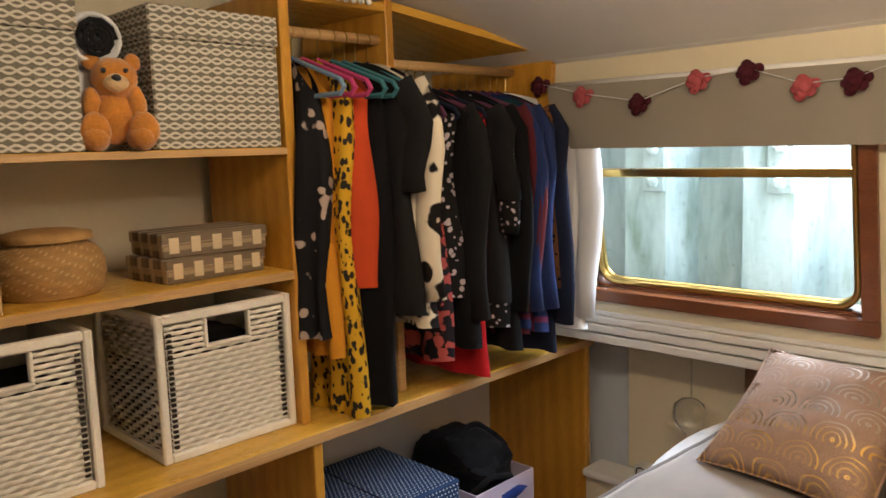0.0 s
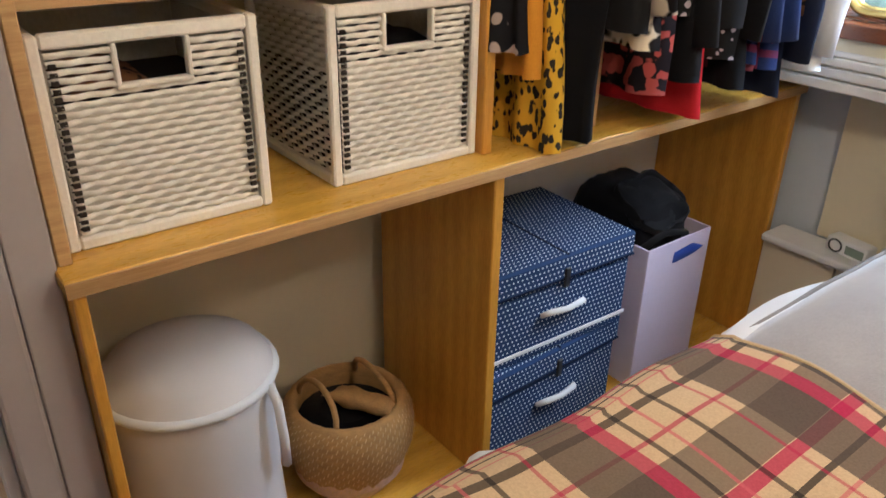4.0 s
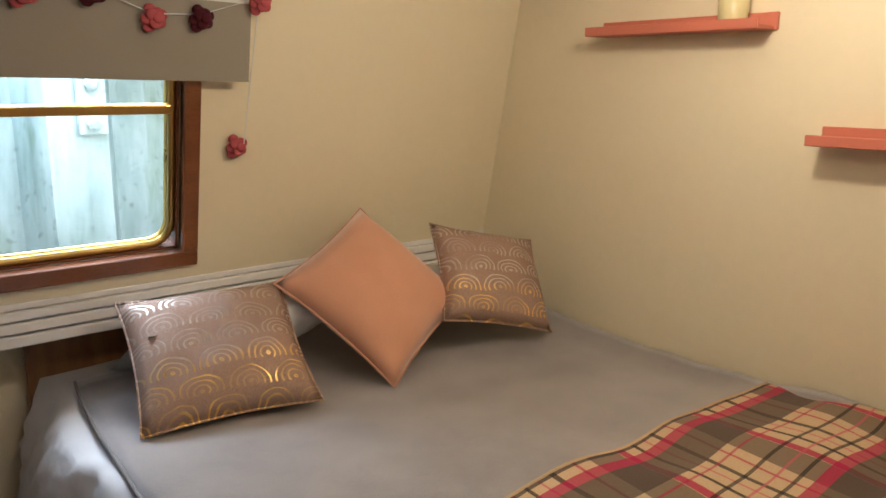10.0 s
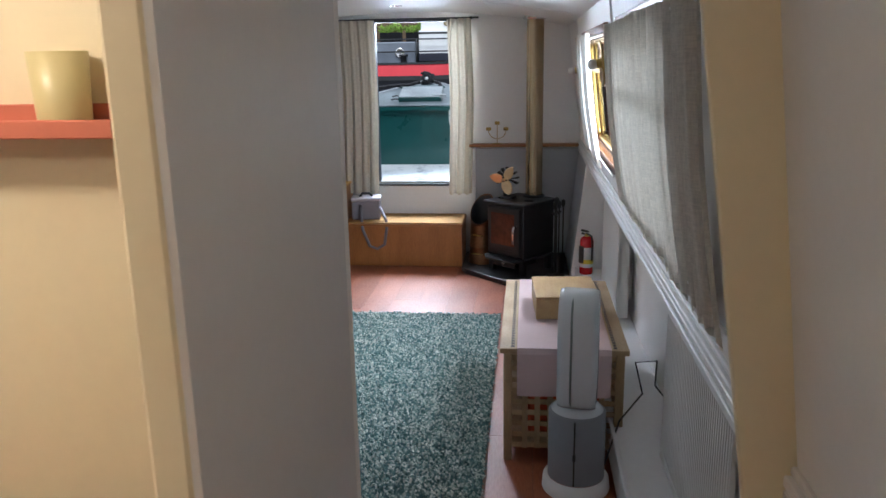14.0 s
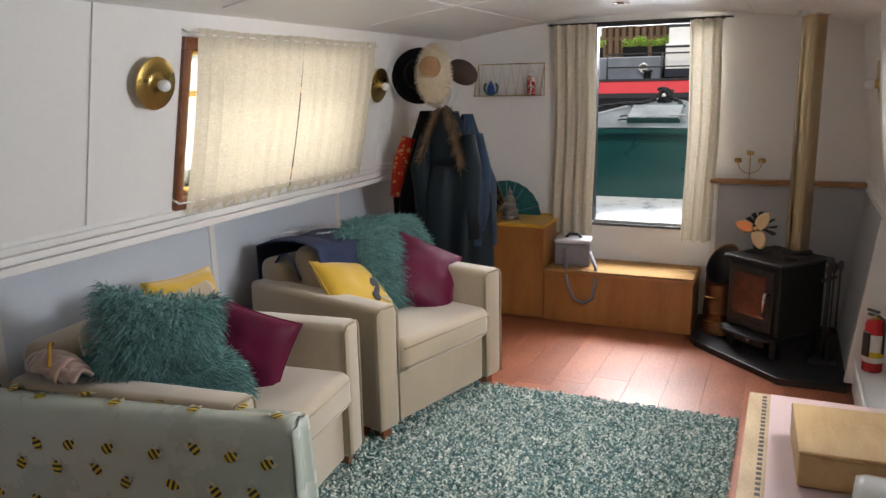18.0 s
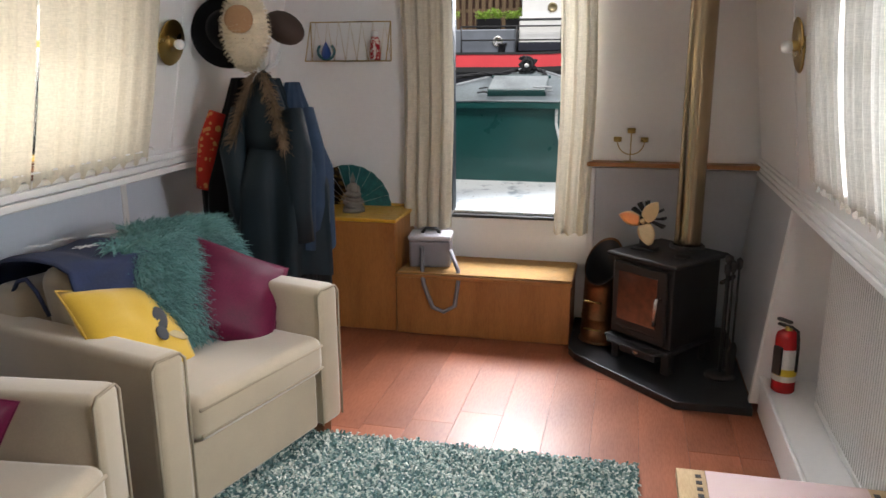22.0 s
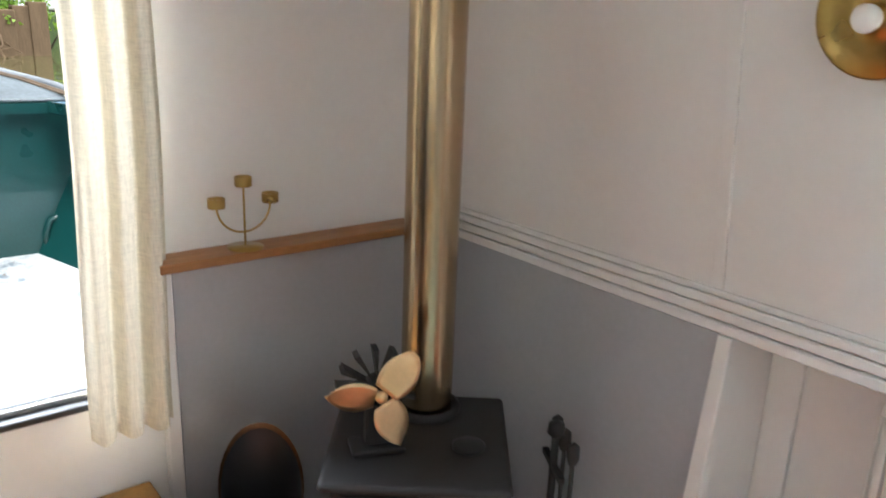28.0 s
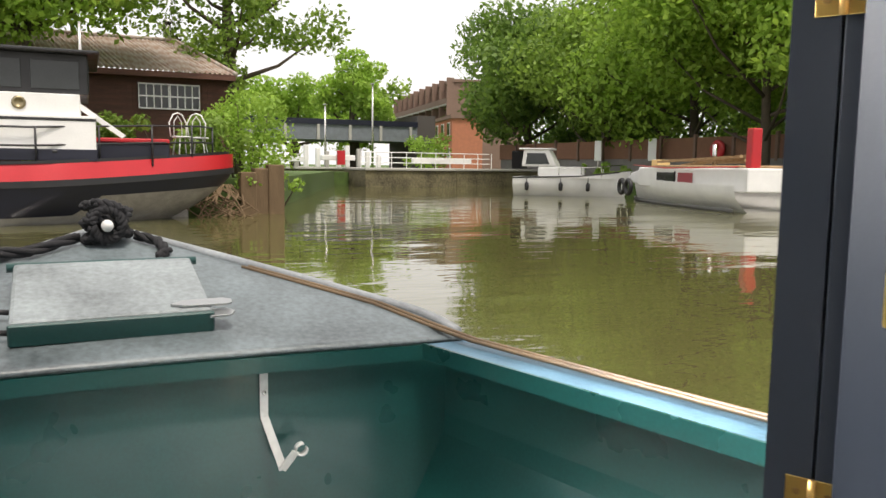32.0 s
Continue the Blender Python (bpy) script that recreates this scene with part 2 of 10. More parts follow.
def plaid_mat(name, ground, bars_u, bars_v, sx, sy, use_uv=True, rough=0.9):
    """Woven check: bars are (place, half width, colour, weight) in a repeat of 1 along u and v."""
    m, t, p = node_mat(name)
    x, y, z = axes_of(t, uv_of(t, sx, sy) if use_uv else coords(t, (sx, sy, sx)))
    if not use_uv:
        y = z
    c = ground
    for axis, bars in ((x, bars_u), (y, bars_v)):
        f = math_of(t, "FRACT", axis)
        for at, half, colour, weight in bars:
            d = math_of(t, "ABSOLUTE", math_of(t, "SUBTRACT", f, at))
            k = math_of(t, "MULTIPLY", math_of(t, "LESS_THAN", d, half), weight)
            c = mix_of(t, k, c, colour)
    fuzz = noise_of(t, coords(t), 260, 3)
    c = mix_of(t, 0.3, c, mix_of(t, 1.0, c, ramp_of(t, fuzz, [(0.3, (0.45, 0.45, 0.45)), (0.7, (1.0, 1.0, 1.0))]), "MULTIPLY"))
    t.links.new(c, p.inputs["Base Color"])
    p.inputs["Roughness"].default_value = rough
    p.inputs["Sheen Weight"].default_value = 0.06
    p.inputs["Specular IOR Level"].default_value = 0.12
    bump_of(t, fuzz, 0.4, 0.0015, p)
    return m


# ---- shaping helpers ----
def thing(name, label, category, group="", kind="", at=(0, 0, 0), turn=0.0):
    ob = new(name)
    ob.matrix_basis = pose(*at, 0, 0, turn)
    ob.empty_display_size = 0.05
    return tagged(ob, label, category, group, kind)


def mesh_of(name, bm, material, smooth=False):
    me = bpy.data.meshes.new(name)
    if smooth:
        for f in bm.faces:
            f.smooth = True
    bm.to_mesh(me)
    bm.free()
    mats = material if isinstance(material, (list, tuple)) else [material]
    for m in mats:
        me.materials.append(m)
    return me


def part(name, bm, material, parent, label="", smooth=False, m=None):
    ob = new(name, mesh_of(name, bm, material, smooth))
    ob.parent = parent
    if m is not None:
        ob.matrix_basis = m
    if label:
        ob["label"] = label
    return ob


def solo(name, bm, material, label, category, group="", kind="", m=None, smooth=False):
    ob = new(name, mesh_of(name, bm, material, smooth))
    if m is not None:
        ob.matrix_basis = m
    return tagged(ob, label, category, group, kind)


def box(x0, x1, y0, y1, z0, z1, bevel=0.0, seg=1, bm=None):
    """A box between two corners, its edges rounded by bevel."""
    own = bmesh.new()
    r = bmesh.ops.create_cube(own, size=1)
    bmesh.ops.transform(own, matrix=Matrix.Translation(((x0 + x1) / 2, (y0 + y1) / 2, (z0 + z1) / 2)) @ Matrix.Diagonal((x1 - x0, y1 - y0, z1 - z0, 1)), verts=r["verts"])
    if bevel:
        bmesh.ops.bevel(own, geom=own.edges[:], offset=bevel, segments=seg, profile=0.5, affect="EDGES")
    return join(bm, own)


def join(bm, own):
    if bm is None:
        return own
    me = bpy.data.meshes.new("t")
    own.to_mesh(me)
    own.free()
    bm.from_mesh(me)
    bpy.data.meshes.remove(me)
    return bm


def moved(bm, m):
    bmesh.ops.transform(bm, matrix=m, verts=bm.verts[:])
    return bm


def lathe(profile, n=24, bm=None, m=None):
    """Turns a profile of (radius, z) about z."""
    own = bmesh.new()
    rings = []
    for r, z in profile:
        if r < 1e-5:
            rings.append([own.verts.new((0, 0, z))])
        else:
            rings.append([own.verts.new((r * math.cos(2 * math.pi * k / n), r * math.sin(2 * math.pi * k / n), z)) for k in range(n)])
    for a, b in zip(rings, rings[1:]):
        for k in range(n):
            p = [a[k % len(a)], a[(k + 1) % len(a)], b[(k + 1) % len(b)], b[k % len(b)]]
            q = []
            for v in p:
                if v not in q:
                    q.append(v)
            if len(q) > 2:
                own.faces.new(q)
    bmesh.ops.recalc_face_normals(own, faces=own.faces[:])
    if m is not None:
        moved(own, m)
    return join(bm, own)


def tube(points, r, n=8, bm=None, closed=False):
    """A round bar along points; r may be one radius or one for each point."""
    own = bmesh.new()
    pts = [Vector(p) for p in points]
    rr = r if isinstance(r, (list, tuple)) else [r] * len(pts)
    rings, up = [], None
    for i, p in enumerate(pts):
        a = pts[i - 1] if (i or closed) else p
        b = pts[(i + 1) % len(pts)] if (i + 1 < len(pts) or closed) else p
        d = (b - a).normalized()
        if up is None:
            up = d.orthogonal().normalized()
        up = (up - d * up.dot(d)).normalized()
        s = d.cross(up)
        rings.append([own.verts.new(p + rr[i] * (math.cos(2 * math.pi * k / n) * up + math.sin(2 * math.pi * k / n) * s)) for k in range(n)])
    for a, b in list(zip(rings, rings[1:])) + ([(rings[-1], rings[0])] if closed else []):
        for k in range(n):
            own.faces.new((a[k], a[(k + 1) % n], b[(k + 1) % n], b[k]))
    if not closed:
        own.faces.new(rings[0][::-1])
        own.faces.new(rings[-1])
    bmesh.ops.recalc_face_normals(own, faces=own.faces[:])
    return join(bm, own)


def rod(a, b, r, n=10, bm=None):
    return tube([a, b], r, n, bm)


def prism(outline, h0, h1, axis="z", bevel=0.0, bm=None):
    """A slab with that outline (pairs), from h0 to h1 along the axis. For x the pairs are (y, z), for y they are (x, z)."""
    own = bmesh.new()

    def at(u, v, h):
        return {"z": (u, v, h), "x": (h, u, v), "y": (u, h, v)}[axis]
    lo, hi = [own.verts.new(at(u, v, h0)) for u, v in outline], [own.verts.new(at(u, v, h1)) for u, v in outline]
    n = len(outline)
    own.faces.new(lo[::-1])
    own.faces.new(hi)
    for k in range(n):
        own.faces.new((lo[k], lo[(k + 1) % n], hi[(k + 1) % n], hi[k]))
    bmesh.ops.recalc_face_normals(own, faces=own.faces[:])
    if bevel:
        bmesh.ops.bevel(own, geom=own.edges[:], offset=bevel, segments=2, profile=0.5, affect="EDGES")
    return join(bm, own)


def sheet(nu, nv, fn, thick=0.0, bm=None):
    """A grid of nu by nv cells through fn(u, v) with u, v in 0..1; thick gives it a second side."""
    own = bmesh.new()
    g = [[own.verts.new(fn(i / nu, j / nv)) for j in range(nv + 1)] for i in range(nu + 1)]
    uv = own.loops.layers.uv.new("UVMap")
    for i in range(nu):
        for j in range(nv):
            f = own.faces.new((g[i][j], g[i + 1][j], g[i + 1][j + 1], g[i][j + 1]))
            for loop, (a, b) in zip(f.loops, ((i, j), (i + 1, j), (i + 1, j + 1), (i, j + 1))):
                loop[uv].uv = (a / nu, b / nv)
    if thick:
        bmesh.ops.recalc_face_normals(own, faces=own.faces[:])
        bmesh.ops.solidify(own, geom=own.faces[:], thickness=thick)
    return join(bm, own)


def wall_with_holes(y_at, x0, x1, z0, z1, holes, thick):
    """A wall along x whose inner face stands at y_at(z), with openings (x0, x1, z0, z1), thick outwards (sign gives the side)."""
    bm = bmesh.new()
    xs = sorted({x0, x1, *[h[0] for h in holes], *[h[1] for h in holes]})
    zs = sorted({z0, z1, *[h[2] for h in holes], *[h[3] for h in holes]})

    def solid(i, j):
        if not (0 <= i < len(xs) - 1 and 0 <= j < len(zs) - 1):
            return False
        cx, cz = (xs[i] + xs[i + 1]) / 2, (zs[j] + zs[j + 1]) / 2
        return not any(h[0] < cx < h[1] and h[2] < cz < h[3] for h in holes)
    made = {}

    def v(i, j, s):
        if (i, j, s) not in made:
            made[i, j, s] = bm.verts.new((xs[i], y_at(zs[j]) + s * thick, zs[j]))
        return made[i, j, s]
    for i in range(len(xs) - 1):
        for j in range(len(zs) - 1):
            if not solid(i, j):
                continue
            for s in (0, 1):
                bm.faces.new((v(i, j, s), v(i + 1, j, s), v(i + 1, j + 1, s), v(i, j + 1, s)))
            for di, dj, a, b in ((-1, 0, (0, 0), (0, 1)), (1, 0, (1, 0), (1, 1)), (0, -1, (0, 0), (1, 0)), (0, 1, (0, 1), (1, 1))):
                if not solid(i + di, j + dj):
                    bm.faces.new((v(i + a[0], j + a[1], 0), v(i + b[0], j + b[1], 0), v(i + b[0], j + b[1], 1), v(i + a[0], j + a[1], 1)))
    bmesh.ops.recalc_face_normals(bm, faces=bm.faces[:])
    return bm


def cushion_bm(w, h, d, n=14, pinch=0.07, ruffle=0.0):
    """A stuffed square cushion in the x-z plane, its corners drawn out."""
    bm = bmesh.new()
    for side in (1, -1):
        def fn(u, v, side=side):
            a, b = 2 * u - 1, 2 * v - 1
            x = w / 2 * a * (1 - pinch * (1 - b * b) * abs(a))
            z = h / 2 * b * (1 - pinch * (1 - a * a) * abs(b))
            puff = (max(0.0, 1 - a * a) * max(0.0, 1 - b * b)) ** 0.42
            crease = 0.012 * noise.noise((a * 2.3 + w * 9, b * 2.3 + side, d * 31))
            return (x, side * (d / 2 * puff + crease * puff), z)
        sheet(n, n, fn, 0, bm)
    bmesh.ops.remove_doubles(bm, verts=bm.verts[:], dist=1e-5)
    bmesh.ops.recalc_face_normals(bm, faces=bm.faces[:])
    return bm


def blades(spots, n_out, length, width, lean, seed, droop=0.4, segs=2):
    """Thin tapered tufts at spots (place, outward way), as one mesh."""
    rnd = random.Random(seed)
    vs, fs = [], []
    for p, o in spots:
        p, o = Vector(p), Vector(o)
        for _ in range(n_out):
            side = Vector((rnd.uniform(-1, 1), rnd.uniform(-1, 1), rnd.uniform(-1, 1))).normalized()
            d = (o + side * lean).normalized()
            s = d.cross(side).normalized() * width * rnd.uniform(0.6, 1.3)
            ln = length * rnd.uniform(0.55, 1.25)
            b = len(vs)
            for k in range(segs + 1):
                f = k / segs
                q = p + d * ln * f + Vector((0, 0, -1)) * droop * ln * f * f
                wd = s * (1 - 0.75 * f)
                vs += [q - wd, q + wd]
            for k in range(segs):
                fs.append((b + 2 * k, b + 2 * k + 1, b + 2 * k + 3, b + 2 * k + 2))
    me = bpy.data.meshes.new("tufts")
    me.from_pydata(vs, [], fs)
    return me


def mesh_part(name, me, material, parent, label="", m=None):
    me.materials.append(material)
    ob = new(name, me)
    ob.parent = parent
    if m is not None:
        ob.matrix_basis = m
    if label:
        ob["label"] = label
    return ob


# ---- the boat's shell ----
X_AFT, X_END = -2.12, 5.76          # back of the shelves; the wall at the bow
GUN, GUN_S = 1.0, 0.9                           # underside of the gunwale


def port_y(z):
    return 2.28 - (z - 1.1) * 0.2


def star_y(z):
    return -0.50 + (z - 1.1) * 0.12


LOW_P, LOW_S = 2.50, -0.69
MIDY = 0.87


def ceil_z(y):
    return 2.0 - 0.125 * ((y - MIDY) / 1.25) ** 2


BED_WIN = (-1.49, -0.625, 1.185, 1.75)
PORT_WIN = (3.03, 4.40, 1.13, 1.74)
STAR_A = (2.90, 4.22, 1.14, 1.72)
STAR_B = (1.25, 2.38, 1.14, 1.72)
DOOR_Y = (0.42, 1.15)               # opening to the bow
DOOR_Z = (0.62, 1.95)

floor = solo("floor", box(-3.2, X_END + 0.05, LOW_S - 0.1, LOW_P + 0.1, -0.06, -0.004), surface("floor_base", (0.12, 0.05, 0.03), 0.5), "reddish brown wooden laminate floor", "floor", kind="structure")

solo("wall_port_bedroom", wall_with_holes(port_y, -3.2, 0.61, GUN, 2.06, [BED_WIN], 0.07), [CREAM], "cream painted leaning cabin side", "wall", kind="structure")
solo("wall_port_upper", wall_with_holes(port_y, 0.61, X_END, GUN, 2.06, [PORT_WIN], 0.07), [WHITE], "white painted leaning cabin side", "wall", kind="structure")
solo("wall_starboard_upper", wall_with_holes(star_y, -3.2, X_END, GUN_S, 2.06, [STAR_A, STAR_B], -0.07), [WHITE], "white painted leaning cabin side", "wall", kind="structure")
solo("wall_port_lower", box(-3.2, X_END, LOW_P, LOW_P + 0.05, 0, GUN), PALE_BLUE, "pale painted lower hull lining", "wall", kind="structure")
solo("wall_starboard_lower", box(-3.2, X_END, LOW_S - 0.05, LOW_S, 0, GUN_S), WHITE, "pale painted lower hull lining", "wall", kind="structure")
solo("gunwale_port", box(-3.2, X_END, port_y(GUN) + 0.06, LOW_P + 0.25, GUN - 0.02, GUN + 0.035), WHITE, "underside of the side deck", "trim", kind="structure")
solo("gunwale_starboard", box(-3.2, X_END, LOW_S - 0.25, star_y(GUN_S) - 0.06, GUN_S - 0.02, GUN_S + 0.03), WHITE, "underside of the side deck", "trim", kind="structure")


def ceiling_mesh(x0, x1):
    out = [(-0.5 + k * 2.72 / 20, ceil_z(-0.5 + k * 2.72 / 20)) for k in range(21)]
    return prism(out + [(y, z + 0.06) for y, z in out[::-1]], x0, x1, "x")


solo("ceiling", ceiling_mesh(0.64, X_END + 0.05), CEIL, "white cambered boarded ceiling", "ceiling", kind="structure")


def bed_ceil(y):
    return 2.19 - 0.245 * ((y - MIDY) / 1.25) ** 2


bed_arc = [(-0.5 + k * 2.72 / 20, bed_ceil(-0.5 + k * 2.72 / 20)) for k in range(21)]
solo("ceiling_bedroom", prism(bed_arc + [(y, z + 0.05) for y, z in bed_arc[::-1]], -3.2, 0.638, "x"), CEIL, "white painted cambered bedroom ceiling", "ceiling", kind="structure")
solo("trim_ceiling_bedroom", box(-1.62, 0.58, port_y(1.97) - 0.02, port_y(1.97), 1.955, 1.98, 0.004), CEIL, "painted cove bead under the ceiling", "trim", kind="structure")


def fascia(name, y, x0, x1, side, base=0.985, k=1.0):
    bm = bmesh.new()
    for z0, z1, d in ((0.985, 1.015, 0.024), (1.021, 1.049, 0.022), (1.055, 1.080, 0.024), (1.0815, 1.10, 0.014)):
        box(x0, x1, min(y, y - side * d), max(y, y - side * d), base + (z0 - 0.985) * k, base + (z1 - 0.985) * k, 0.003, 1, bm)
    return solo(name, bm, WHITE, "white grooved moulding along the gunwale", "trim", kind="structure")


fascia("trim_port", port_y(1.04), -3.2, X_END, 1)
fascia("trim_starboard", star_y(0.95), 0.655, X_END, -1, 0.898, 0.78)
fascia("trim_starboard_bedroom", star_y(0.95), -3.2, 0.58, -1, 0.898, 0.78)


def end_wall():
    bm = bmesh.new()
    for y0, y1, z0, z1 in ((LOW_S, DOOR_Y[0], 0, 2.0), (DOOR_Y[1], LOW_P, 0, 2.0), (DOOR_Y[0], DOOR_Y[1], 0, DOOR_Z[0]), (DOOR_Y[0], DOOR_Y[1], DOOR_Z[1], 2.0)):
        box(X_END, X_END + 0.05, y0, y1, z0, z1, 0, 1, bm)
    bmesh.ops.remove_doubles(bm, verts=bm.verts[:], dist=1e-4)
    return bm


solo("wall_bow", end_wall(), WHITE, "white painted bulkhead with an open hatchway to the bow", "wall", kind="structure")
solo("wall_aft", box(-2.2, X_AFT - 0.03, -0.8, 2.6, 0, 2.24), CREAM, "cream painted wall behind the shelves", "wall", kind="structure")
solo("wall_aft_corridor", box(-3.25, -3.2, -0.8, 2.6, 0, 2.24), CREAM, "plain painted wall", "wall", kind="structure")
# the partition between bedroom and saloon, with its doorway
solo("wall_partition", box(0.585, 0.635, 0.375, 2.5, 0, 2.24), CREAM, "cream painted partition beside the bed", "wall", kind="structure")
solo("wall_partition_saloon", box(0.637, 0.65, 0.375, 2.5, 0, 2.08), WHITE, "white painted saloon face of the partition", "wall", kind="structure")
solo("trim_doorway", box(0.567, 0.652, 0.335, 0.377, 0, 2.08, 0.006, 2), CREAM, "cream painted door lining strip", "trim", kind="structure")
solo("door_post", box(0.573, 0.606, 0.192, 0.337, 0, 2.08, 0.006, 2), WHITE, "white gloss painted door post", "trim", kind="structure")
solo("wall_bed_foot", box(0.03, 0.572, 0.202, 0.234, 0, 2.16), CREAM, "cream painted panel between bed and passage", "wall", kind="structure")
solo("wall_bed_foot_passage", box(0.014, 0.572, 0.192, 0.2, 0, 2.14), PALE_GREY, "pale grey gloss passage side of the panel", "wall", kind="structure")
solo("trim_bed_foot", box(0.012, 0.028, 0.2, 0.237, 0, 2.16, 0.004), CREAM, "cream painted edge of the panel", "trim", kind="structure")


def stub_mesh(x0, x1, d):
    inner = [(LOW_S + 0.17, 0.0), (LOW_S + 0.2, 0.86), (star_y(0.92) + d, 0.91), (star_y(2.05) + d + 0.03, 2.06)]
    outer = [(star_y(2.05) - 0.02, 2.06), (star_y(1.0) - 0.02, 1.03), (LOW_S, 0.97), (LOW_S, 0.0)]
    return prism(inner + outer, x0, x1, "x", 0.004)


# warm bedroom lamp light is put into the cream colour of this frame
solo("trim_doorway_starboard", stub_mesh(0.59, 0.65, 0.05), CREAM, "door frame that follows the hull, coloured cream for warm lamp light", "trim", kind="structure")
solo("trim_doorway_starboard_edge", stub_mesh(0.578, 0.592, 0.085), CREAM, "architrave that follows the hull, coloured cream for warm lamp light", "trim", kind="structure")

solo("wall_over_doorway", box(0.585, 0.635, -0.6, 0.375, 2.03, 2.24), CREAM, "cream painted panel over the doorway", "wall", kind="structure")


# ---- bedroom: built-in shelves and wardrobe ----
XF, XL, XB = -1.68, -1.60, -2.09     # fronts of the upper carcass and of the low shelf; the back
Z_LOW, Z_MID, Z_TOP = 0.955, 1.38, 1.70
unit = thing("shelving_unit", "varnished plywood shelves and open wardrobe along the bedroom wall", "wardrobe", at=(0, 0, 0))
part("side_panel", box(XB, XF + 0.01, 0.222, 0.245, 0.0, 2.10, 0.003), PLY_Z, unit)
part("edge_strip", box(XF + 0.01, XF + 0.018, 0.222, 0.245, Z_LOW, 2.10, 0.002), PLY_EDGE, unit, "layered plywood edge")
part("side_panel", box(XF + 0.012, XL, 0.222, 0.243, 0.0, Z_LOW - 0.031, 0.003), PLY_Z, unit)
part("low_shelf", box(XB, XL, 0.214, 2.42, Z_LOW - 0.028, Z_LOW, 0.003), PLY_Y, unit)
part("edge_strip", box(XL, XL + 0.006, 0.214, 2.42, Z_LOW - 0.027, Z_LOW - 0.002), PLY_EDGE, unit, "layered plywood edge")
part("middle_shelf", box(XB, XF, 0.245, 1.14, Z_MID - 0.024, Z_MID, 0.002), PLY_Y, unit)
part("edge_strip", box(XF, XF + 0.006, 0.245, 1.14, Z_MID - 0.023, Z_MID - 0.002), PLY_EDGE, unit, "layered plywood edge")
part("top_shelf", box(XB, XF, 0.245, 1.14, Z_TOP - 0.018, Z_TOP, 0.002), PLY_Y, unit)
part("edge_strip", box(XF, XF + 0.006, 0.245, 1.14, Z_TOP - 0.017, Z_TOP - 0.002), PLY_EDGE, unit, "layered plywood edge")
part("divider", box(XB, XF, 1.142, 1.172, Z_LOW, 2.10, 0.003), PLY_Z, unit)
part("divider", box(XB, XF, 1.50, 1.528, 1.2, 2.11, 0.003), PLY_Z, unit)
part("divider_leg", box(XF - 0.06, XF, 1.50, 1.528, Z_LOW, 1.2, 0.003), PLY_EDGE, unit)
part("wardrobe_top", box(XB, XF, 1.172, 1.50, 2.075, 2.10, 0.003), PLY_Y, unit)
part("wardrobe_top", sheet(2, 8, lambda u, v: (XB + (XF + 0.15 * v - XB) * u, 1.528 + 0.59 * v, 2.105 - 0.115 * v), 0.024), PLY_Y, unit)
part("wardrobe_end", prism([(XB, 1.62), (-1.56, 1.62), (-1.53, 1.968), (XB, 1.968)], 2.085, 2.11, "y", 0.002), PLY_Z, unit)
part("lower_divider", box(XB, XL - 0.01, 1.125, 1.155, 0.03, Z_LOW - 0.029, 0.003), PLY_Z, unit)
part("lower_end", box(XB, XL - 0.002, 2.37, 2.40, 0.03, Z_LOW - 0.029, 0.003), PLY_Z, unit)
part("base_board", box(XB, XL - 0.012, 0.24, 2.40, 0.0, 0.028, 0.003), PLY_Y, unit)
part("back_board", box(XB - 0.012, XB + 0.004, 1.157, 2.368, 0.03, Z_LOW - 0.03, 0.001), WHITE, unit, "white painted back board")
rail1 = part("hanging_rail", rod((-1.72, 1.173, 2.0), (-1.72, 1.499, 2.0), 0.014, 12), PLY_EDGE, unit, "round wooden rail", True)
rail2 = part("hanging_rail", rod((-1.72, 1.529, 1.935), (-1.70, 2.112, 1.935), 0.015, 12), PLY_EDGE, unit, "round wooden rail", True)

# the doorway beside the shelves
dl = thing("door_frame", "pale grey painted door frame beside the shelves", "door frame", kind="structure")
# pale paint made darker: the shade on this jamb is in its colour
SHADED_GREY_P = surface("shaded_pale_grey_paint", (0.42, 0.37, 0.35), 0.45, 0.04, 1.5, 40, 0.08)
part("jamb", box(-1.76, -1.655, 0.15, 0.219, 0, 2.14, 0.004, 2), SHADED_GREY_P, dl)
part("architrave", box(-1.76, -1.642, 0.085, 0.148, 0, 2.14, 0.008, 2), SHADED_GREY_P, dl)
part("stop", box(-1.74, -1.68, 0.06, 0.084, 0, 2.14, 0.004), PALE_GREY, dl)
solo("wall_corridor", box(-3.2, -1.75, 0.12, 0.16, 0, 2.14), PALE_GREY, "pale wall of the passage", "wall", kind="structure")

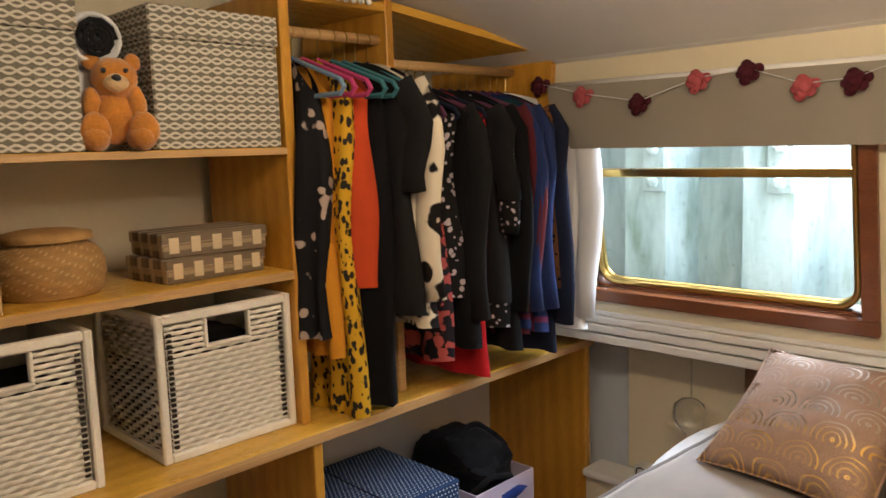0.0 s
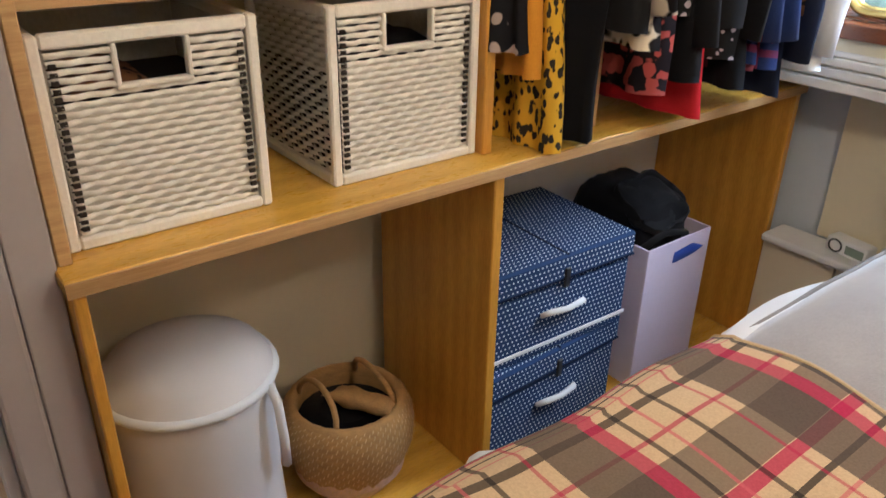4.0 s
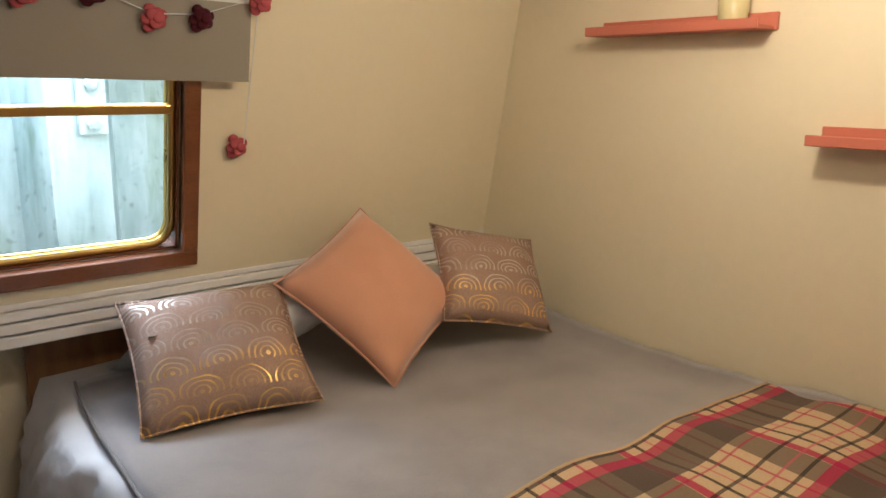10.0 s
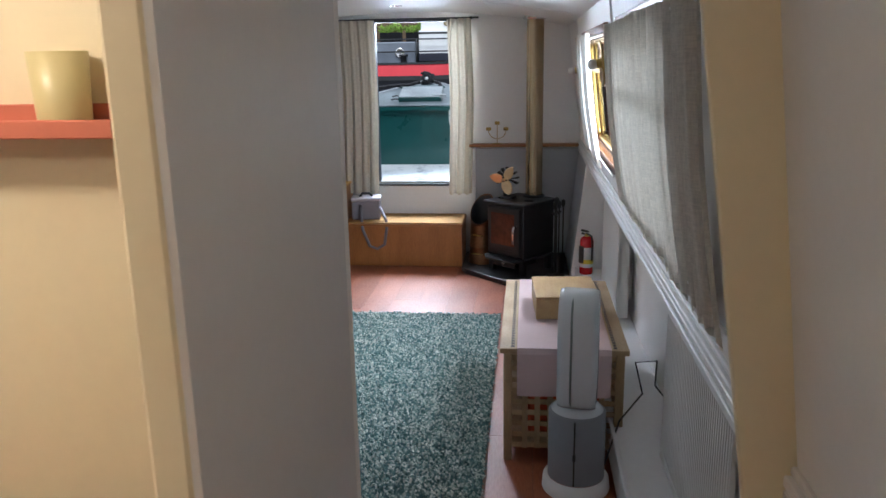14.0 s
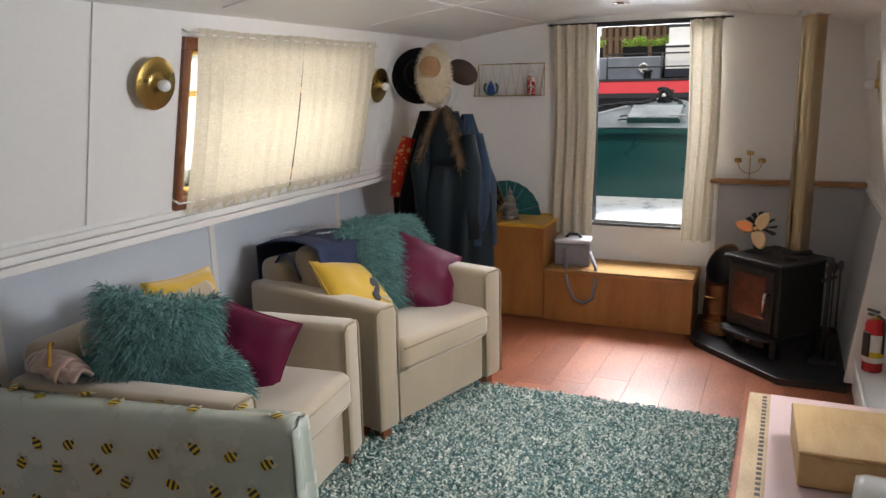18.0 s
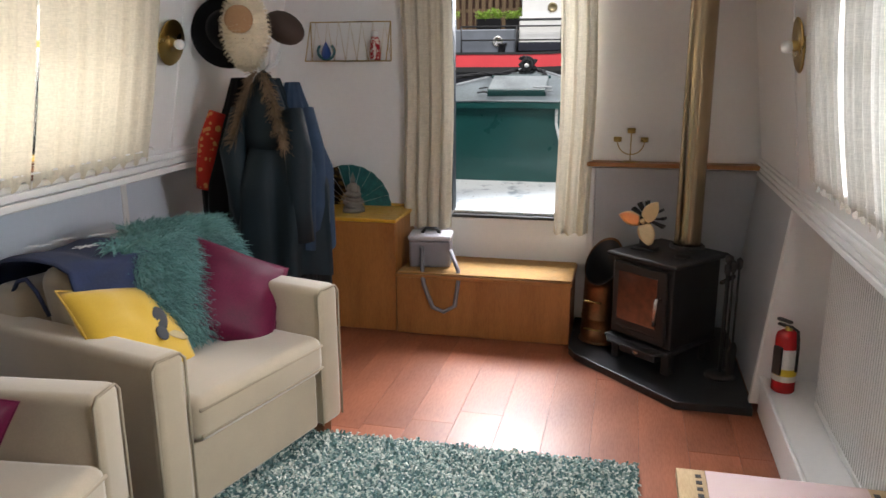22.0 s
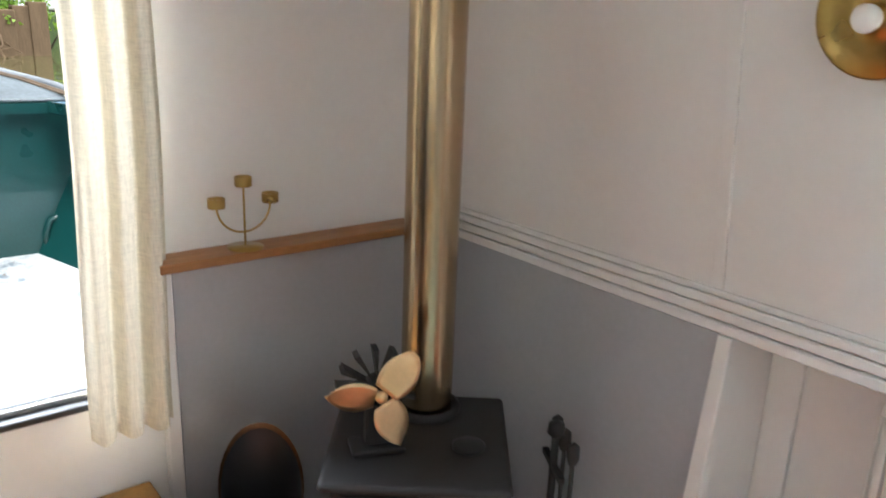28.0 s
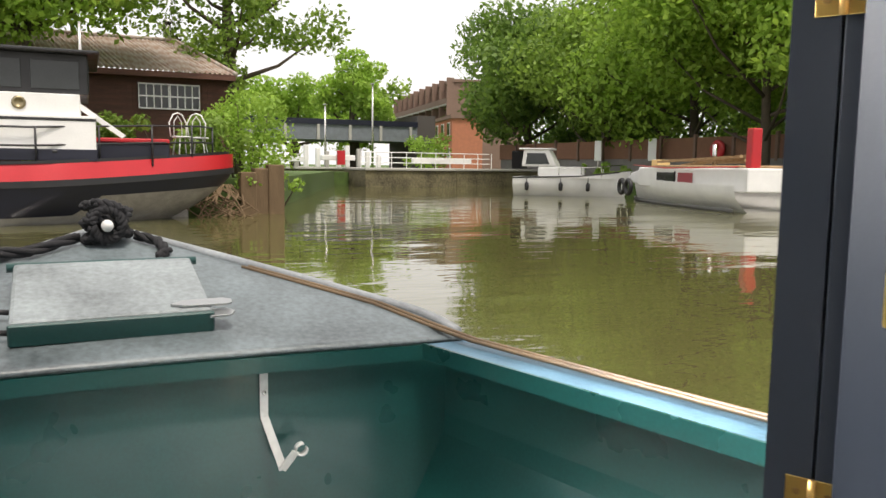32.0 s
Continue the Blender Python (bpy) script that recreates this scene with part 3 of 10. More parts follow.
# ---- clothes ----
def garment_bm(drop, deep, seed, sleeve=True, flare=0.0, thick=0.035, shoulder=0.1):
    """A garment on its hanger, hung in the x-z plane from z = 0 downwards; deep is its half width."""
    rnd = random.Random(seed)
    ph, amp = rnd.uniform(0, 6), rnd.uniform(0.008, 0.02)
    bm = bmesh.new()
    for side in (1, -1):
        def fn(u, v, side=side):
            a = 2 * u - 1
            top = -shoulder * abs(a) ** 1.5
            z = top + (-drop - top) * v
            wide = deep * (1 + flare * v - 0.06 * math.sin(3.1 * v))
            x = a * wide + 0.012 * math.sin(7 * v + ph)
            body = (1 - a ** 6) ** 0.5 if abs(a) < 1 else 0.0
            y = side * thick * body * (0.55 + 0.45 * min(1, v * 4)) + amp * math.sin(a * 9 + ph + 2 * v) * min(1, v * 3) + 0.012 * v * math.sin(ph)
            return (x, y, z)
        sheet(18, 14, fn, 0, bm)
    bmesh.ops.remove_doubles(bm, verts=bm.verts[:], dist=1e-5)
    bmesh.ops.recalc_face_normals(bm, faces=bm.faces[:])
    return bm


def sleeve_bm(x, length, seed, r=0.045):
    rnd = random.Random(seed)
    pts = [(x * 0.82, 0, -0.07), (x * 0.98, 0.004, -0.14)] + [(x * (1.0 + 0.05 * math.sin(k + seed)), 0.012 * math.sin(seed + k * 0.8), -0.14 - length * k / 5) for k in range(1, 6)]
    bm = tube(pts, [r * 0.8, r, r * 1.05, r, r * 0.95, r * 0.9, r * 0.95], 12)
    return moved(bm, Matrix.Diagonal((1, 0.55, 1, 1)))


def hanger_on(y, z, material, parent):
    bm = tube([(0, 0, -0.02), (0.2, 0, -0.09), (0.215, 0, -0.11), (0.2, 0, -0.125), (-0.2, 0, -0.125), (-0.215, 0, -0.11), (-0.2, 0, -0.09)], 0.007, 6, None, True)
    part("hanger_bar", bm, material, parent)
    part("hook", tube([(0, 0, -0.02), (0, 0, 0.025)] + [(0.018 * math.sin(a), 0, 0.045 - 0.018 * math.cos(a)) for a in (0.0, 0.8, 1.6, 2.4, 3.2, 4.0)], 0.002, 5), GOLDM, parent, "thin wire hook")


TEALV = cloth("teal_velvet_flock", (0.05, 0.17, 0.2))
PINKV = cloth("pink_velvet_flock", (0.45, 0.05, 0.16))
PLUMV = cloth("plum_velvet_flock", (0.09, 0.03, 0.06))
BLUEV = cloth("slate_blue_flock", (0.16, 0.25, 0.36))
BLACKC = cloth("black_cloth", (0.006, 0.006, 0.007))
SOOTC = cloth("washed_black_cloth", (0.012, 0.012, 0.013))
NAVYC = cloth("navy_cloth", (0.012, 0.016, 0.035))
REDC = cloth("scarlet_cloth", (0.45, 0.015, 0.02))
ORANGEC = cloth("vermilion_cloth", (0.55, 0.07, 0.02))
MUSTARD = cloth("mustard_cloth", (0.6, 0.26, 0.02))
WHITEC = cloth("white_cotton", (0.72, 0.73, 0.74), 0.8, 0.05)
YELLOW_LEO = spotted("yellow_blotch_print", (0.62, 0.36, 0.02), (0.03, 0.025, 0.02), 64, 0.31, stretch=(1, 1, 0.6))
COW = spotted("cow_print", (0.72, 0.64, 0.5), (0.012, 0.01, 0.01), 14, 0.30)
FLORAL = spotted("dark_floral_print", (0.012, 0.012, 0.014), (0.42, 0.33, 0.28), 20, 0.36)
ROSEPRINT = spotted("small_flower_print", (0.015, 0.012, 0.015), (0.4, 0.08, 0.07), 28, 0.27)
LEO_BROWN = spotted("brown_leopard_print", (0.16, 0.07, 0.03), (0.012, 0.01, 0.01), 48, 0.36)
LEO_DARK = spotted("charcoal_leopard_print", (0.05, 0.05, 0.052), (0.008, 0.008, 0.008), 40, 0.36)
PEBBLE = spotted("black_and_white_print", (0.012, 0.012, 0.012), (0.5, 0.43, 0.45), 46, 0.37)
TARTAN_R = plaid_mat("dark_red_tartan", (0.11, 0.02, 0.026), [(0.2, 0.12, (0.012, 0.012, 0.03), 0.7), (0.6, 0.03, (0.5, 0.45, 0.4), 0.6)], [(0.3, 0.14, (0.012, 0.012, 0.025), 0.7), (0.7, 0.025, (0.5, 0.45, 0.4), 0.6)], 3.0, 5.0)
TARTAN_B = plaid_mat("blue_green_tartan", (0.02, 0.035, 0.12), [(0.25, 0.16, (0.012, 0.07, 0.055), 0.7), (0.7, 0.06, (0.3, 0.03, 0.06), 0.7)], [(0.25, 0.16, (0.01, 0.05, 0.04), 0.6), (0.7, 0.07, (0.22, 0.02, 0.04), 0.6)], 3.0, 5.0)


def hang(name, y, rail_z, material, label, drop, deep=0.22, sleeve=0.0, hanger=None, seed=1, turn=0.0, flare=0.0, thick=0.03):
    t = thing(name, label, "garment", "clothes in the wardrobe", at=(-1.72, y, rail_z - 0.048), turn=turn)
    hanger_on(y, rail_z, hanger or PLUMV, t)
    part("body", garment_bm(drop, deep, seed, flare=flare, thick=thick), material, t, smooth=True, m=pose(0, 0, -0.02))
    if sleeve:
        part("sleeve", sleeve_bm(deep, sleeve, seed), material, t, smooth=True, m=pose(0, 0, -0.02))
    return t


R1, R2 = 2.0, 1.935
hang("dress", 1.20, R1, FLORAL, "black dress with white and red floral print", 0.74, 0.11, hanger=BLUEV, seed=2)
hang("trousers", 1.235, R1, MUSTARD, "folded mustard orange trousers on a pink hanger", 0.80, 0.10, hanger=PINKV, seed=3)
hang("jumpsuit", 1.285, R1, YELLOW_LEO, "long yellow jumpsuit with black blotch print", 0.975, 0.125, hanger=PINKV, seed=4, flare=0.04, thick=0.035)
hang("blouse", 1.335, R1, ORANGEC, "vermilion red blouse with a tassel", 0.62, 0.15, hanger=TEALV, seed=5)
hang("black_dress", 1.375, R1, BLACKC, "long plain black dress on a teal hanger", 0.96, 0.17, hanger=TEALV, seed=6, thick=0.03)
hang("shirt", 1.415, R1, SOOTC, "washed black short-sleeved shirt", 0.7, 0.235, sleeve=0.22, hanger=TEALV, seed=7)
hang("cow_print_shirt", 1.46, R1, COW, "cream shirt with black cow print", 0.74, 0.24, sleeve=0.52, hanger=PLUMV, seed=8)
CLOTHES = (
    ("cardigan", ROSEPRINT, "black blouse with small red flowers", 0.80, 0.21, 0.0),
    ("tunic", PEBBLE, "black tunic with a pale pebble print", 0.62, 0.21, 0.0),
    ("top", BLACKC, "plain black top on a plum hanger", 0.78, 0.22, 0.0),
    ("cardigan", SOOTC, "soft black long cardigan", 0.76, 0.225, 0.55),
    ("red_dress", REDC, "bright red dress between dark clothes", 0.88, 0.22, 0.0),
    ("tee_shirt", SOOTC, "washed black tee shirt with short sleeves", 0.66, 0.24, 0.2),
    ("blouse", PEBBLE, "black blouse with white pebble print", 0.74, 0.235, 0.3),
    ("jacket", BLACKC, "soft black jersey jacket", 0.82, 0.235, 0.55),
    ("checked_shirt", TARTAN_R, "dark red checked flannel shirt", 0.78, 0.245, 0.56),
    ("checked_shirt", TARTAN_B, "blue and green checked flannel shirt", 0.76, 0.25, 0.56),
    ("checked_shirt", TARTAN_B, "navy and plum checked flannel shirt", 0.78, 0.25, 0.56),
    ("leopard_shirt", LEO_BROWN, "brown leopard print shirt", 0.7, 0.25, 0.5),
    ("coat", NAVYC, "dark navy wool coat", 0.86, 0.265, 0.62),
)
for k, (nm, mat, lab, drop, deep, slv) in enumerate(CLOTHES):
    hang(nm, 1.565 + k * 0.039, R2, mat, lab, drop, deep, slv, (PLUMV, NAVYC, PLUMV)[k % 3], 11 + k, (k % 3 - 1) * 4)
hang("white_shirt", 2.075, R2, WHITEC, "white cotton shirt at the end of the rail", 0.8, 0.29, 0.62, STEEL, 31, 12)

# ---- boxes, baskets and small things on the shelves ----
def lattice_mat(name, ground, line):
    """Wavy net of diamonds with a dot in each."""
    m, t, p = node_mat(name)
    x, y, z = axes_of(t, coords(t, (34, 34, 34)))
    h = math_of(t, "ADD", x, y)
    wave = math_of(t, "MULTIPLY", math_of(t, "SINE", math_of(t, "MULTIPLY", h, math.pi)), 0.28)
    f1 = math_of(t, "ABSOLUTE", math_of(t, "SUBTRACT", math_of(t, "FRACT", math_of(t, "ADD", math_of(t, "MULTIPLY", z, 1.35), wave)), 0.5))
    f2 = math_of(t, "ABSOLUTE", math_of(t, "SUBTRACT", math_of(t, "FRACT", math_of(t, "SUBTRACT", math_of(t, "MULTIPLY", z, 1.35), wave)), 0.5))
    net = math_of(t, "MAXIMUM", math_of(t, "LESS_THAN", f1, 0.13), math_of(t, "LESS_THAN", f2, 0.13))
    c = mix_of(t, net, ground, line)
    c = mix_of(t, 0.15, c, ramp_of(t, noise_of(t, coords(t), 300, 2), [(0.3, tone(ground, 0.6)), (0.7, line)]))
    t.links.new(c, p.inputs["Base Color"])
    p.inputs["Roughness"].default_value = 0.85
    return m


LATTICE = lattice_mat("grey_and_cream_net_print", (0.13, 0.115, 0.085), (0.62, 0.58, 0.48))
for y0, y1, seed in ((0.262, 0.642, 0), (0.80, 1.132, 1)):
    b = thing("fabric_box", "grey lidded fabric box with a cream net print", "storage box", "fabric boxes", at=(-1.88, (y0 + y1) / 2, Z_TOP))
    w = (y1 - y0) / 2
    part("body", box(-0.19, 0.195, -w, w, 0.0, 0.25, 0.004), LATTICE, b)
    part("lid", box(-0.193, 0.199, -w - 0.003, w + 0.003, 0.252, 0.325, 0.004), LATTICE, b)

FUR = surface("ginger_plush", (0.52, 0.20, 0.02), 0.95, 0.3, 30, 140, 0.6, 0, 0.004, sheen=0.5)


def ball(x, y, z, rx, ry, rz, bm=None, n=14):
    own = bmesh.new()
    bmesh.ops.create_uvsphere(own, u_segments=n, v_segments=n // 2 + 2, radius=1)
    moved(own, Matrix.Translation((x, y, z)) @ Matrix.Diagonal((rx, ry, rz, 1)))
    return join(bm, own)


def teddy_mesh():
    bm = bmesh.new()
    for a in ((0, 0, 0.075, 0.045, 0.05, 0.06), (0.005, 0.005, 0.158, 0.045, 0.05, 0.046), (0.03, -0.045, 0.03, 0.055, 0.032, 0.03), (0.03, 0.05, 0.03, 0.055, 0.032, 0.03),
              (0.05, -0.045, 0.045, 0.022, 0.032, 0.04), (0.05, 0.055, 0.045, 0.022, 0.032, 0.04), (0.02, 0.047, 0.1, 0.022, 0.02, 0.04), (0.02, -0.046, 0.1, 0.022, 0.02, 0.04),
              (-0.005, -0.038, 0.195, 0.014, 0.02, 0.02), (-0.005, 0.045, 0.195, 0.014, 0.02, 0.02)):
        ball(*a, bm)
    k0 = len(bm.faces)
    ball(0.045, 0.005, 0.147, 0.022, 0.026, 0.02, bm)
    n = len(bm.faces)
    ball(0.067, 0.005, 0.156, 0.008, 0.01, 0.007, bm, 8)
    ball(0.042, -0.017, 0.172, 0.006, 0.006, 0.006, bm, 8)
    ball(0.042, 0.027, 0.172, 0.006, 0.006, 0.006, bm, 8)
    bm.faces.ensure_lookup_table()
    for f in bm.faces[n:]:
        f.material_index = 1
    for f in bm.faces[k0:n]:
        f.material_index = 2
    for v in bm.verts:
        v.co += 0.003 * Vector((noise.noise(v.co * 60), noise.noise(v.co * 60 + Vector((9, 0, 0))), noise.noise(v.co * 60 + Vector((0, 9, 0)))))
    return bm


solo("teddy_bear", teddy_mesh(), [FUR, BLACK_PL, surface("pale_plush", (0.66, 0.46, 0.24), 0.95, 0.2, 30, 140, 0.6, 0, 0.004, sheen=0.3)], "ginger plush teddy bear sitting between boxes", "soft toy", m=pose(-1.72, 0.722, Z_TOP, 0, 0, -18), smooth=True)
roll = thing("rolled_towel", "grey cloth roll in a white cotton bag", "towel", at=(-1.80, 0.70, Z_TOP))
part("bag", lathe([(0.0, -0.12), (0.055, -0.12), (0.062, 0.0), (0.058, 0.07), (0.05, 0.075), (0.05, 0.06), (0.0, 0.06)], 18, None, pose(0, 0, 0.245, 0, 90, 0)), WHITEC, roll, smooth=True)
part("roll", tube([(0.07 + 0.0005 * k, (0.044 - k * 0.0011) * math.cos(k * 0.6), 0.245 + (0.044 - k * 0.0011) * math.sin(k * 0.6)) for k in range(36)], 0.006, 6), SOOTC, roll, smooth=True)
part("bundle", box(-0.12, 0.05, -0.055, 0.055, 0.0, 0.185, 0.025, 3), WHITEC, roll, smooth=True)

WICKER = surface("white_wicker", (0.84, 0.80, 0.71), 0.5, 0.1, 8, 120, 0.3)

# shade in the basket put into colour: near-black slots, darker wicker behind
SLOT_SHADE = surface("painted_slot_shade", (0.03, 0.022, 0.015), 0.95)
WICKER_SHADED = surface("shaded_wicker", (0.62, 0.57, 0.48), 0.8, 0.2, 8, 120, 0.3)


def wicker_panel(w, h, hole=None, rows=26, cols=15):
    """A woven panel in the y-z plane, each strand bulging over and under upright stakes; its side slots are separate
    dark blocks.
    """
    bm = bmesh.new()
    for r in range(rows):
        z0, z1 = h * r / rows + 0.0014, h * (r + 1) / rows - 0.0016
        n = cols * 4
        prev = None
        for k in range(n + 1):
            y = -w / 2 + w * k / n
            o = 0.0045 * math.sin(math.pi * (k / 4 + (r % 2)))
            if hole and hole[0] < y < hole[1] and z1 > hole[2] and z0 < hole[3]:
                prev = None
                continue
            cur = [bm.verts.new((o - 0.003, y, z0)), bm.verts.new((o + 0.003, y, (z0 + z1) / 2)), bm.verts.new((o - 0.003, y, z1))]
            if prev:
                bm.faces.new((prev[0], cur[0], cur[1], prev[1]))
                bm.faces.new((prev[1], cur[1], cur[2], prev[2]))
            prev = cur
    return bm


def wicker_basket(y, x=-1.70):
    b = thing("wicker_basket", "white painted wicker basket with a handle hole", "basket", "wicker baskets", at=(x, y, Z_LOW))
    w, d, h = 0.355, 0.37, 0.362
    hole = (-0.055, 0.055, h - 0.088, h - 0.045)
    f = part("front_weave", wicker_panel(w - 0.03, h - 0.05, (-0.056, 0.056, h - 0.115, h), 23, 14), WICKER, b, smooth=True, m=pose(-0.008, 0, 0.022))
    part("back_weave", wicker_panel(w - 0.03, h - 0.05, None, 23, 14), WICKER, b, smooth=True, m=pose(-d + 0.008, 0, 0.022))
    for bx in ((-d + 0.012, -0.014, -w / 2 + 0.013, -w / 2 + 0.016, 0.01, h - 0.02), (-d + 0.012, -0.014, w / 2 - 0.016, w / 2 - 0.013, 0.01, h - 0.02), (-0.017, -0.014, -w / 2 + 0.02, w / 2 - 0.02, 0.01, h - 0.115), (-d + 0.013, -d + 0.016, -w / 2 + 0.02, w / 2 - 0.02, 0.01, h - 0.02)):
        part("lining", box(*bx), WICKER_SHADED, b, "backing behind the weave in a shaded wicker tone")
    # solid dark blocks stand in for the shade in slots by the posts
    shade_blocks = bmesh.new()
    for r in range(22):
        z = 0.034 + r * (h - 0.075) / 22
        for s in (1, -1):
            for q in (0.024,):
                box(-0.007, -0.001, s * (w / 2 - q) - 0.006, s * (w / 2 - q) + 0.005, z, z + 0.0075, 0, 1, shade_blocks)
    part("slot_shade_block", shade_blocks, SLOT_SHADE, b, "dark blocks painting the shade of slots beside the posts")["kind"] = "stuff"
    for s in (1, -1):
        part("side_weave", wicker_panel(d - 0.03, h - 0.05, None, 23, 14), WICKER, b, smooth=True, m=pose(-d / 2, s * (w / 2 - 0.008), 0.022, 0, 0, 90))
        part("corner_post", box(-0.018, 0.0, s * w / 2 - 0.01, s * w / 2 + 0.01, 0, h, 0.004), WICKER, b)
        part("corner_post", box(-d, -d + 0.018, s * w / 2 - 0.01, s * w / 2 + 0.01, 0, h, 0.004), WICKER, b)
        part("rim", box(-d + 0.018, -0.018, s * w / 2 - 0.01, s * w / 2 + 0.01, h - 0.024, h, 0.004), WICKER, b)
        part("foot_rail", box(-d + 0.018, -0.018, s * w / 2 - 0.01, s * w / 2 + 0.01, 0, 0.022, 0.004), WICKER, b)
    for x0 in (-0.018, -d):
        part("rim", box(x0, x0 + 0.018, -w / 2 + 0.01, w / 2 - 0.01, h - 0.024, h, 0.004), WICKER, b)
        part("foot_rail", box(x0, x0 + 0.018, -w / 2 + 0.01, w / 2 - 0.01, 0, 0.022, 0.004), WICKER, b)
    hb = bmesh.new()
    for a in ((-0.064, -0.056, h - 0.09, h - 0.024), (0.056, 0.064, h - 0.09, h - 0.024), (-0.064, 0.064, h - 0.098, h - 0.09)):
        box(-0.017, 0.002, *a, 0.002, 1, hb)
    part("handle_frame", hb, WICKER, b)
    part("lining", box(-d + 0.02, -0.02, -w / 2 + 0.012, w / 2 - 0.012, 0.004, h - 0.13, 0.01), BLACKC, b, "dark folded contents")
    return b


wicker_basket(0.437)
wicker_basket(0.952)
for y in (0.33, 0.95):
    solo("folded_clothes", moved(cushion_bm(0.26, 0.16, 0.05, 8), pose(0, 0, 0, 90)), BLACKC if y > 0.5 else LEO_BROWN, "dark folded clothes inside a wicker basket", "clothes", m=pose(-1.88, y + 0.05, Z_LOW + 0.25), smooth=True)

SEAGRASS = surface("woven_seagrass", (0.42, 0.24, 0.08), 0.8, 0.25, 30, 160, 0.6, 0, 0.003, stretch=(1, 1, 3))


def coiled(profile, turns_scale, n=32):
    bm = lathe(profile, n)
    for v in bm.verts:
        a = math.atan2(v.co.y, v.co.x)
        k = 1 + 0.012 * math.sin(a * 28 + v.co.z * turns_scale) + 0.012 * math.sin(v.co.z * 420)
        v.co.x *= k
        v.co.y *= k
    return bm


def belly(r, h, top, n=22):
    return [(r * (0.72 + 0.28 * math.sin(math.pi * (0.15 + 0.75 * k / n))) * (1 if k < n * 0.8 else 1 - (k / n - 0.8) * (1 - top) * 4), h * k / n) for k in range(n + 1)]


lb = thing("round_basket", "round woven seagrass basket with a lid", "basket", at=(-1.86, 0.60, Z_MID))
part("body", coiled([(0, 0.002)] + belly(0.122, 0.125, 0.8), 250), SEAGRASS, lb, smooth=True)
part("lid", coiled([(0.098, 0.126), (0.1, 0.132), (0.098, 0.142), (0.06, 0.15), (0, 0.152)], 250), SEAGRASS, lb, smooth=True)
STRAW = surface("pale_straw", (0.62, 0.43, 0.2), 0.8, 0.2, 30)


def stitches(profile, around, slant, wide, parent, every=2):
    """Pale stitches running up round a coiled basket."""
    vs, fs = [], []
    for r in range(len(profile) - 1):
        (r0, z0), (r1, z1) = profile[r], profile[r + 1]
        for k in range(around):
            if (k + r) % every:
                continue
            a0 = 6.2832 * (k + slant * r) / around
            b_ = len(vs)
            for rr_, zz_, aa_ in ((r0, z0, a0), (r0, z0, a0 + wide), (r1, z1, a0 + wide * 2.5), (r1, z1, a0 + wide * 1.5)):
                vs.append(((rr_ * 1.026 + 0.001) * math.cos(aa_), (rr_ * 1.026 + 0.001) * math.sin(aa_), zz_))
            fs.append((b_, b_ + 1, b_ + 2, b_ + 3))
    me = bpy.data.meshes.new("stitching")
    me.from_pydata(vs, [], fs)
    mesh_part("stitching", me, STRAW, parent)["kind"] = "stuff"


stitches(belly(0.122, 0.125, 0.8)[3:], 44, 0.36, 0.034, lb, 3)
TARTANBOX = plaid_mat("brown_check_paper", (0.20, 0.15, 0.10), [(0.5, 0.16, (0.55, 0.42, 0.26), 0.8), (0.15, 0.05, (0.08, 0.06, 0.05), 0.8)], [(0.5, 0.16, (0.5, 0.38, 0.24), 0.6)], 18, 18, False)
for k in range(2):
    g = thing("gift_box", "flat brown checked paper box", "box", "stacked gift boxes", at=(-1.84, 0.955 + 0.01 * k, Z_MID + 0.061 * k), turn=4 - 6 * k)
    part("tray", box(-0.095, 0.095, -0.14, 0.14, 0, 0.035, 0.003), TARTANBOX, g)
    part("lid", box(-0.098, 0.098, -0.143, 0.143, 0.03, 0.06, 0.003), TARTANBOX, g)
    for q in range(5):
        part("label_plate", box(0.0975, 0.0995, -0.125 + q * 0.056, -0.1 + q * 0.056, 0.012, 0.05, 0.0005), surface("cream_card", (0.62, 0.5, 0.32), 0.7) if not q else bpy.data.materials["cream_card"], g)
KRAFT = surface("kraft_card", (0.62, 0.42, 0.18), 0.8, 0.08)
for y in (0.302, 0.405):
    tray = thing("card_tray", "open kraft card tray of toiletries", "tray", "card trays", at=(-1.735, y, Z_MID))
    for nm, a in (("base", (-0.05, 0.045, -0.048, 0.048, 0, 0.003)), ("front", (0.042, 0.045, -0.048, 0.048, 0.003, 0.06)), ("back", (-0.05, -0.047, -0.048, 0.048, 0.003, 0.06)), ("side", (-0.047, 0.042, -0.048, -0.045, 0.003, 0.06)), ("side", (-0.047, 0.042, 0.045, 0.048, 0.003, 0.06))):
        part(nm, box(*a), KRAFT, tray)
tb = thing("cream_tube", "white squeeze tube of cream standing on its cap", "toiletry", at=(-1.735, 0.39, Z_MID + 0.003))
part("cap", lathe([(0, 0), (0.018, 0), (0.018, 0.03), (0, 0.03)], 16), WHITE_PL, tb, smooth=False)
part("tube_body", moved(lathe([(0.019, 0.03), (0.021, 0.07), (0.022, 0.14), (0.021, 0.145), (0, 0.145)], 16), Matrix.Diagonal((0.6, 1, 1, 1))), surface("cream_plastic", (0.75, 0.68, 0.58), 0.35, 0.02), tb, smooth=True)
bt = thing("dropper_bottle", "small clear dropper bottle with a white cap", "toiletry", at=(-1.725, 0.436, Z_MID + 0.003))
part("bottle", lathe([(0, 0), (0.016, 0), (0.017, 0.05), (0.01, 0.062), (0.008, 0.07)], 16), surface("clear_plastic", (0.6, 0.58, 0.52), 0.15, 0.05), bt, smooth=True)
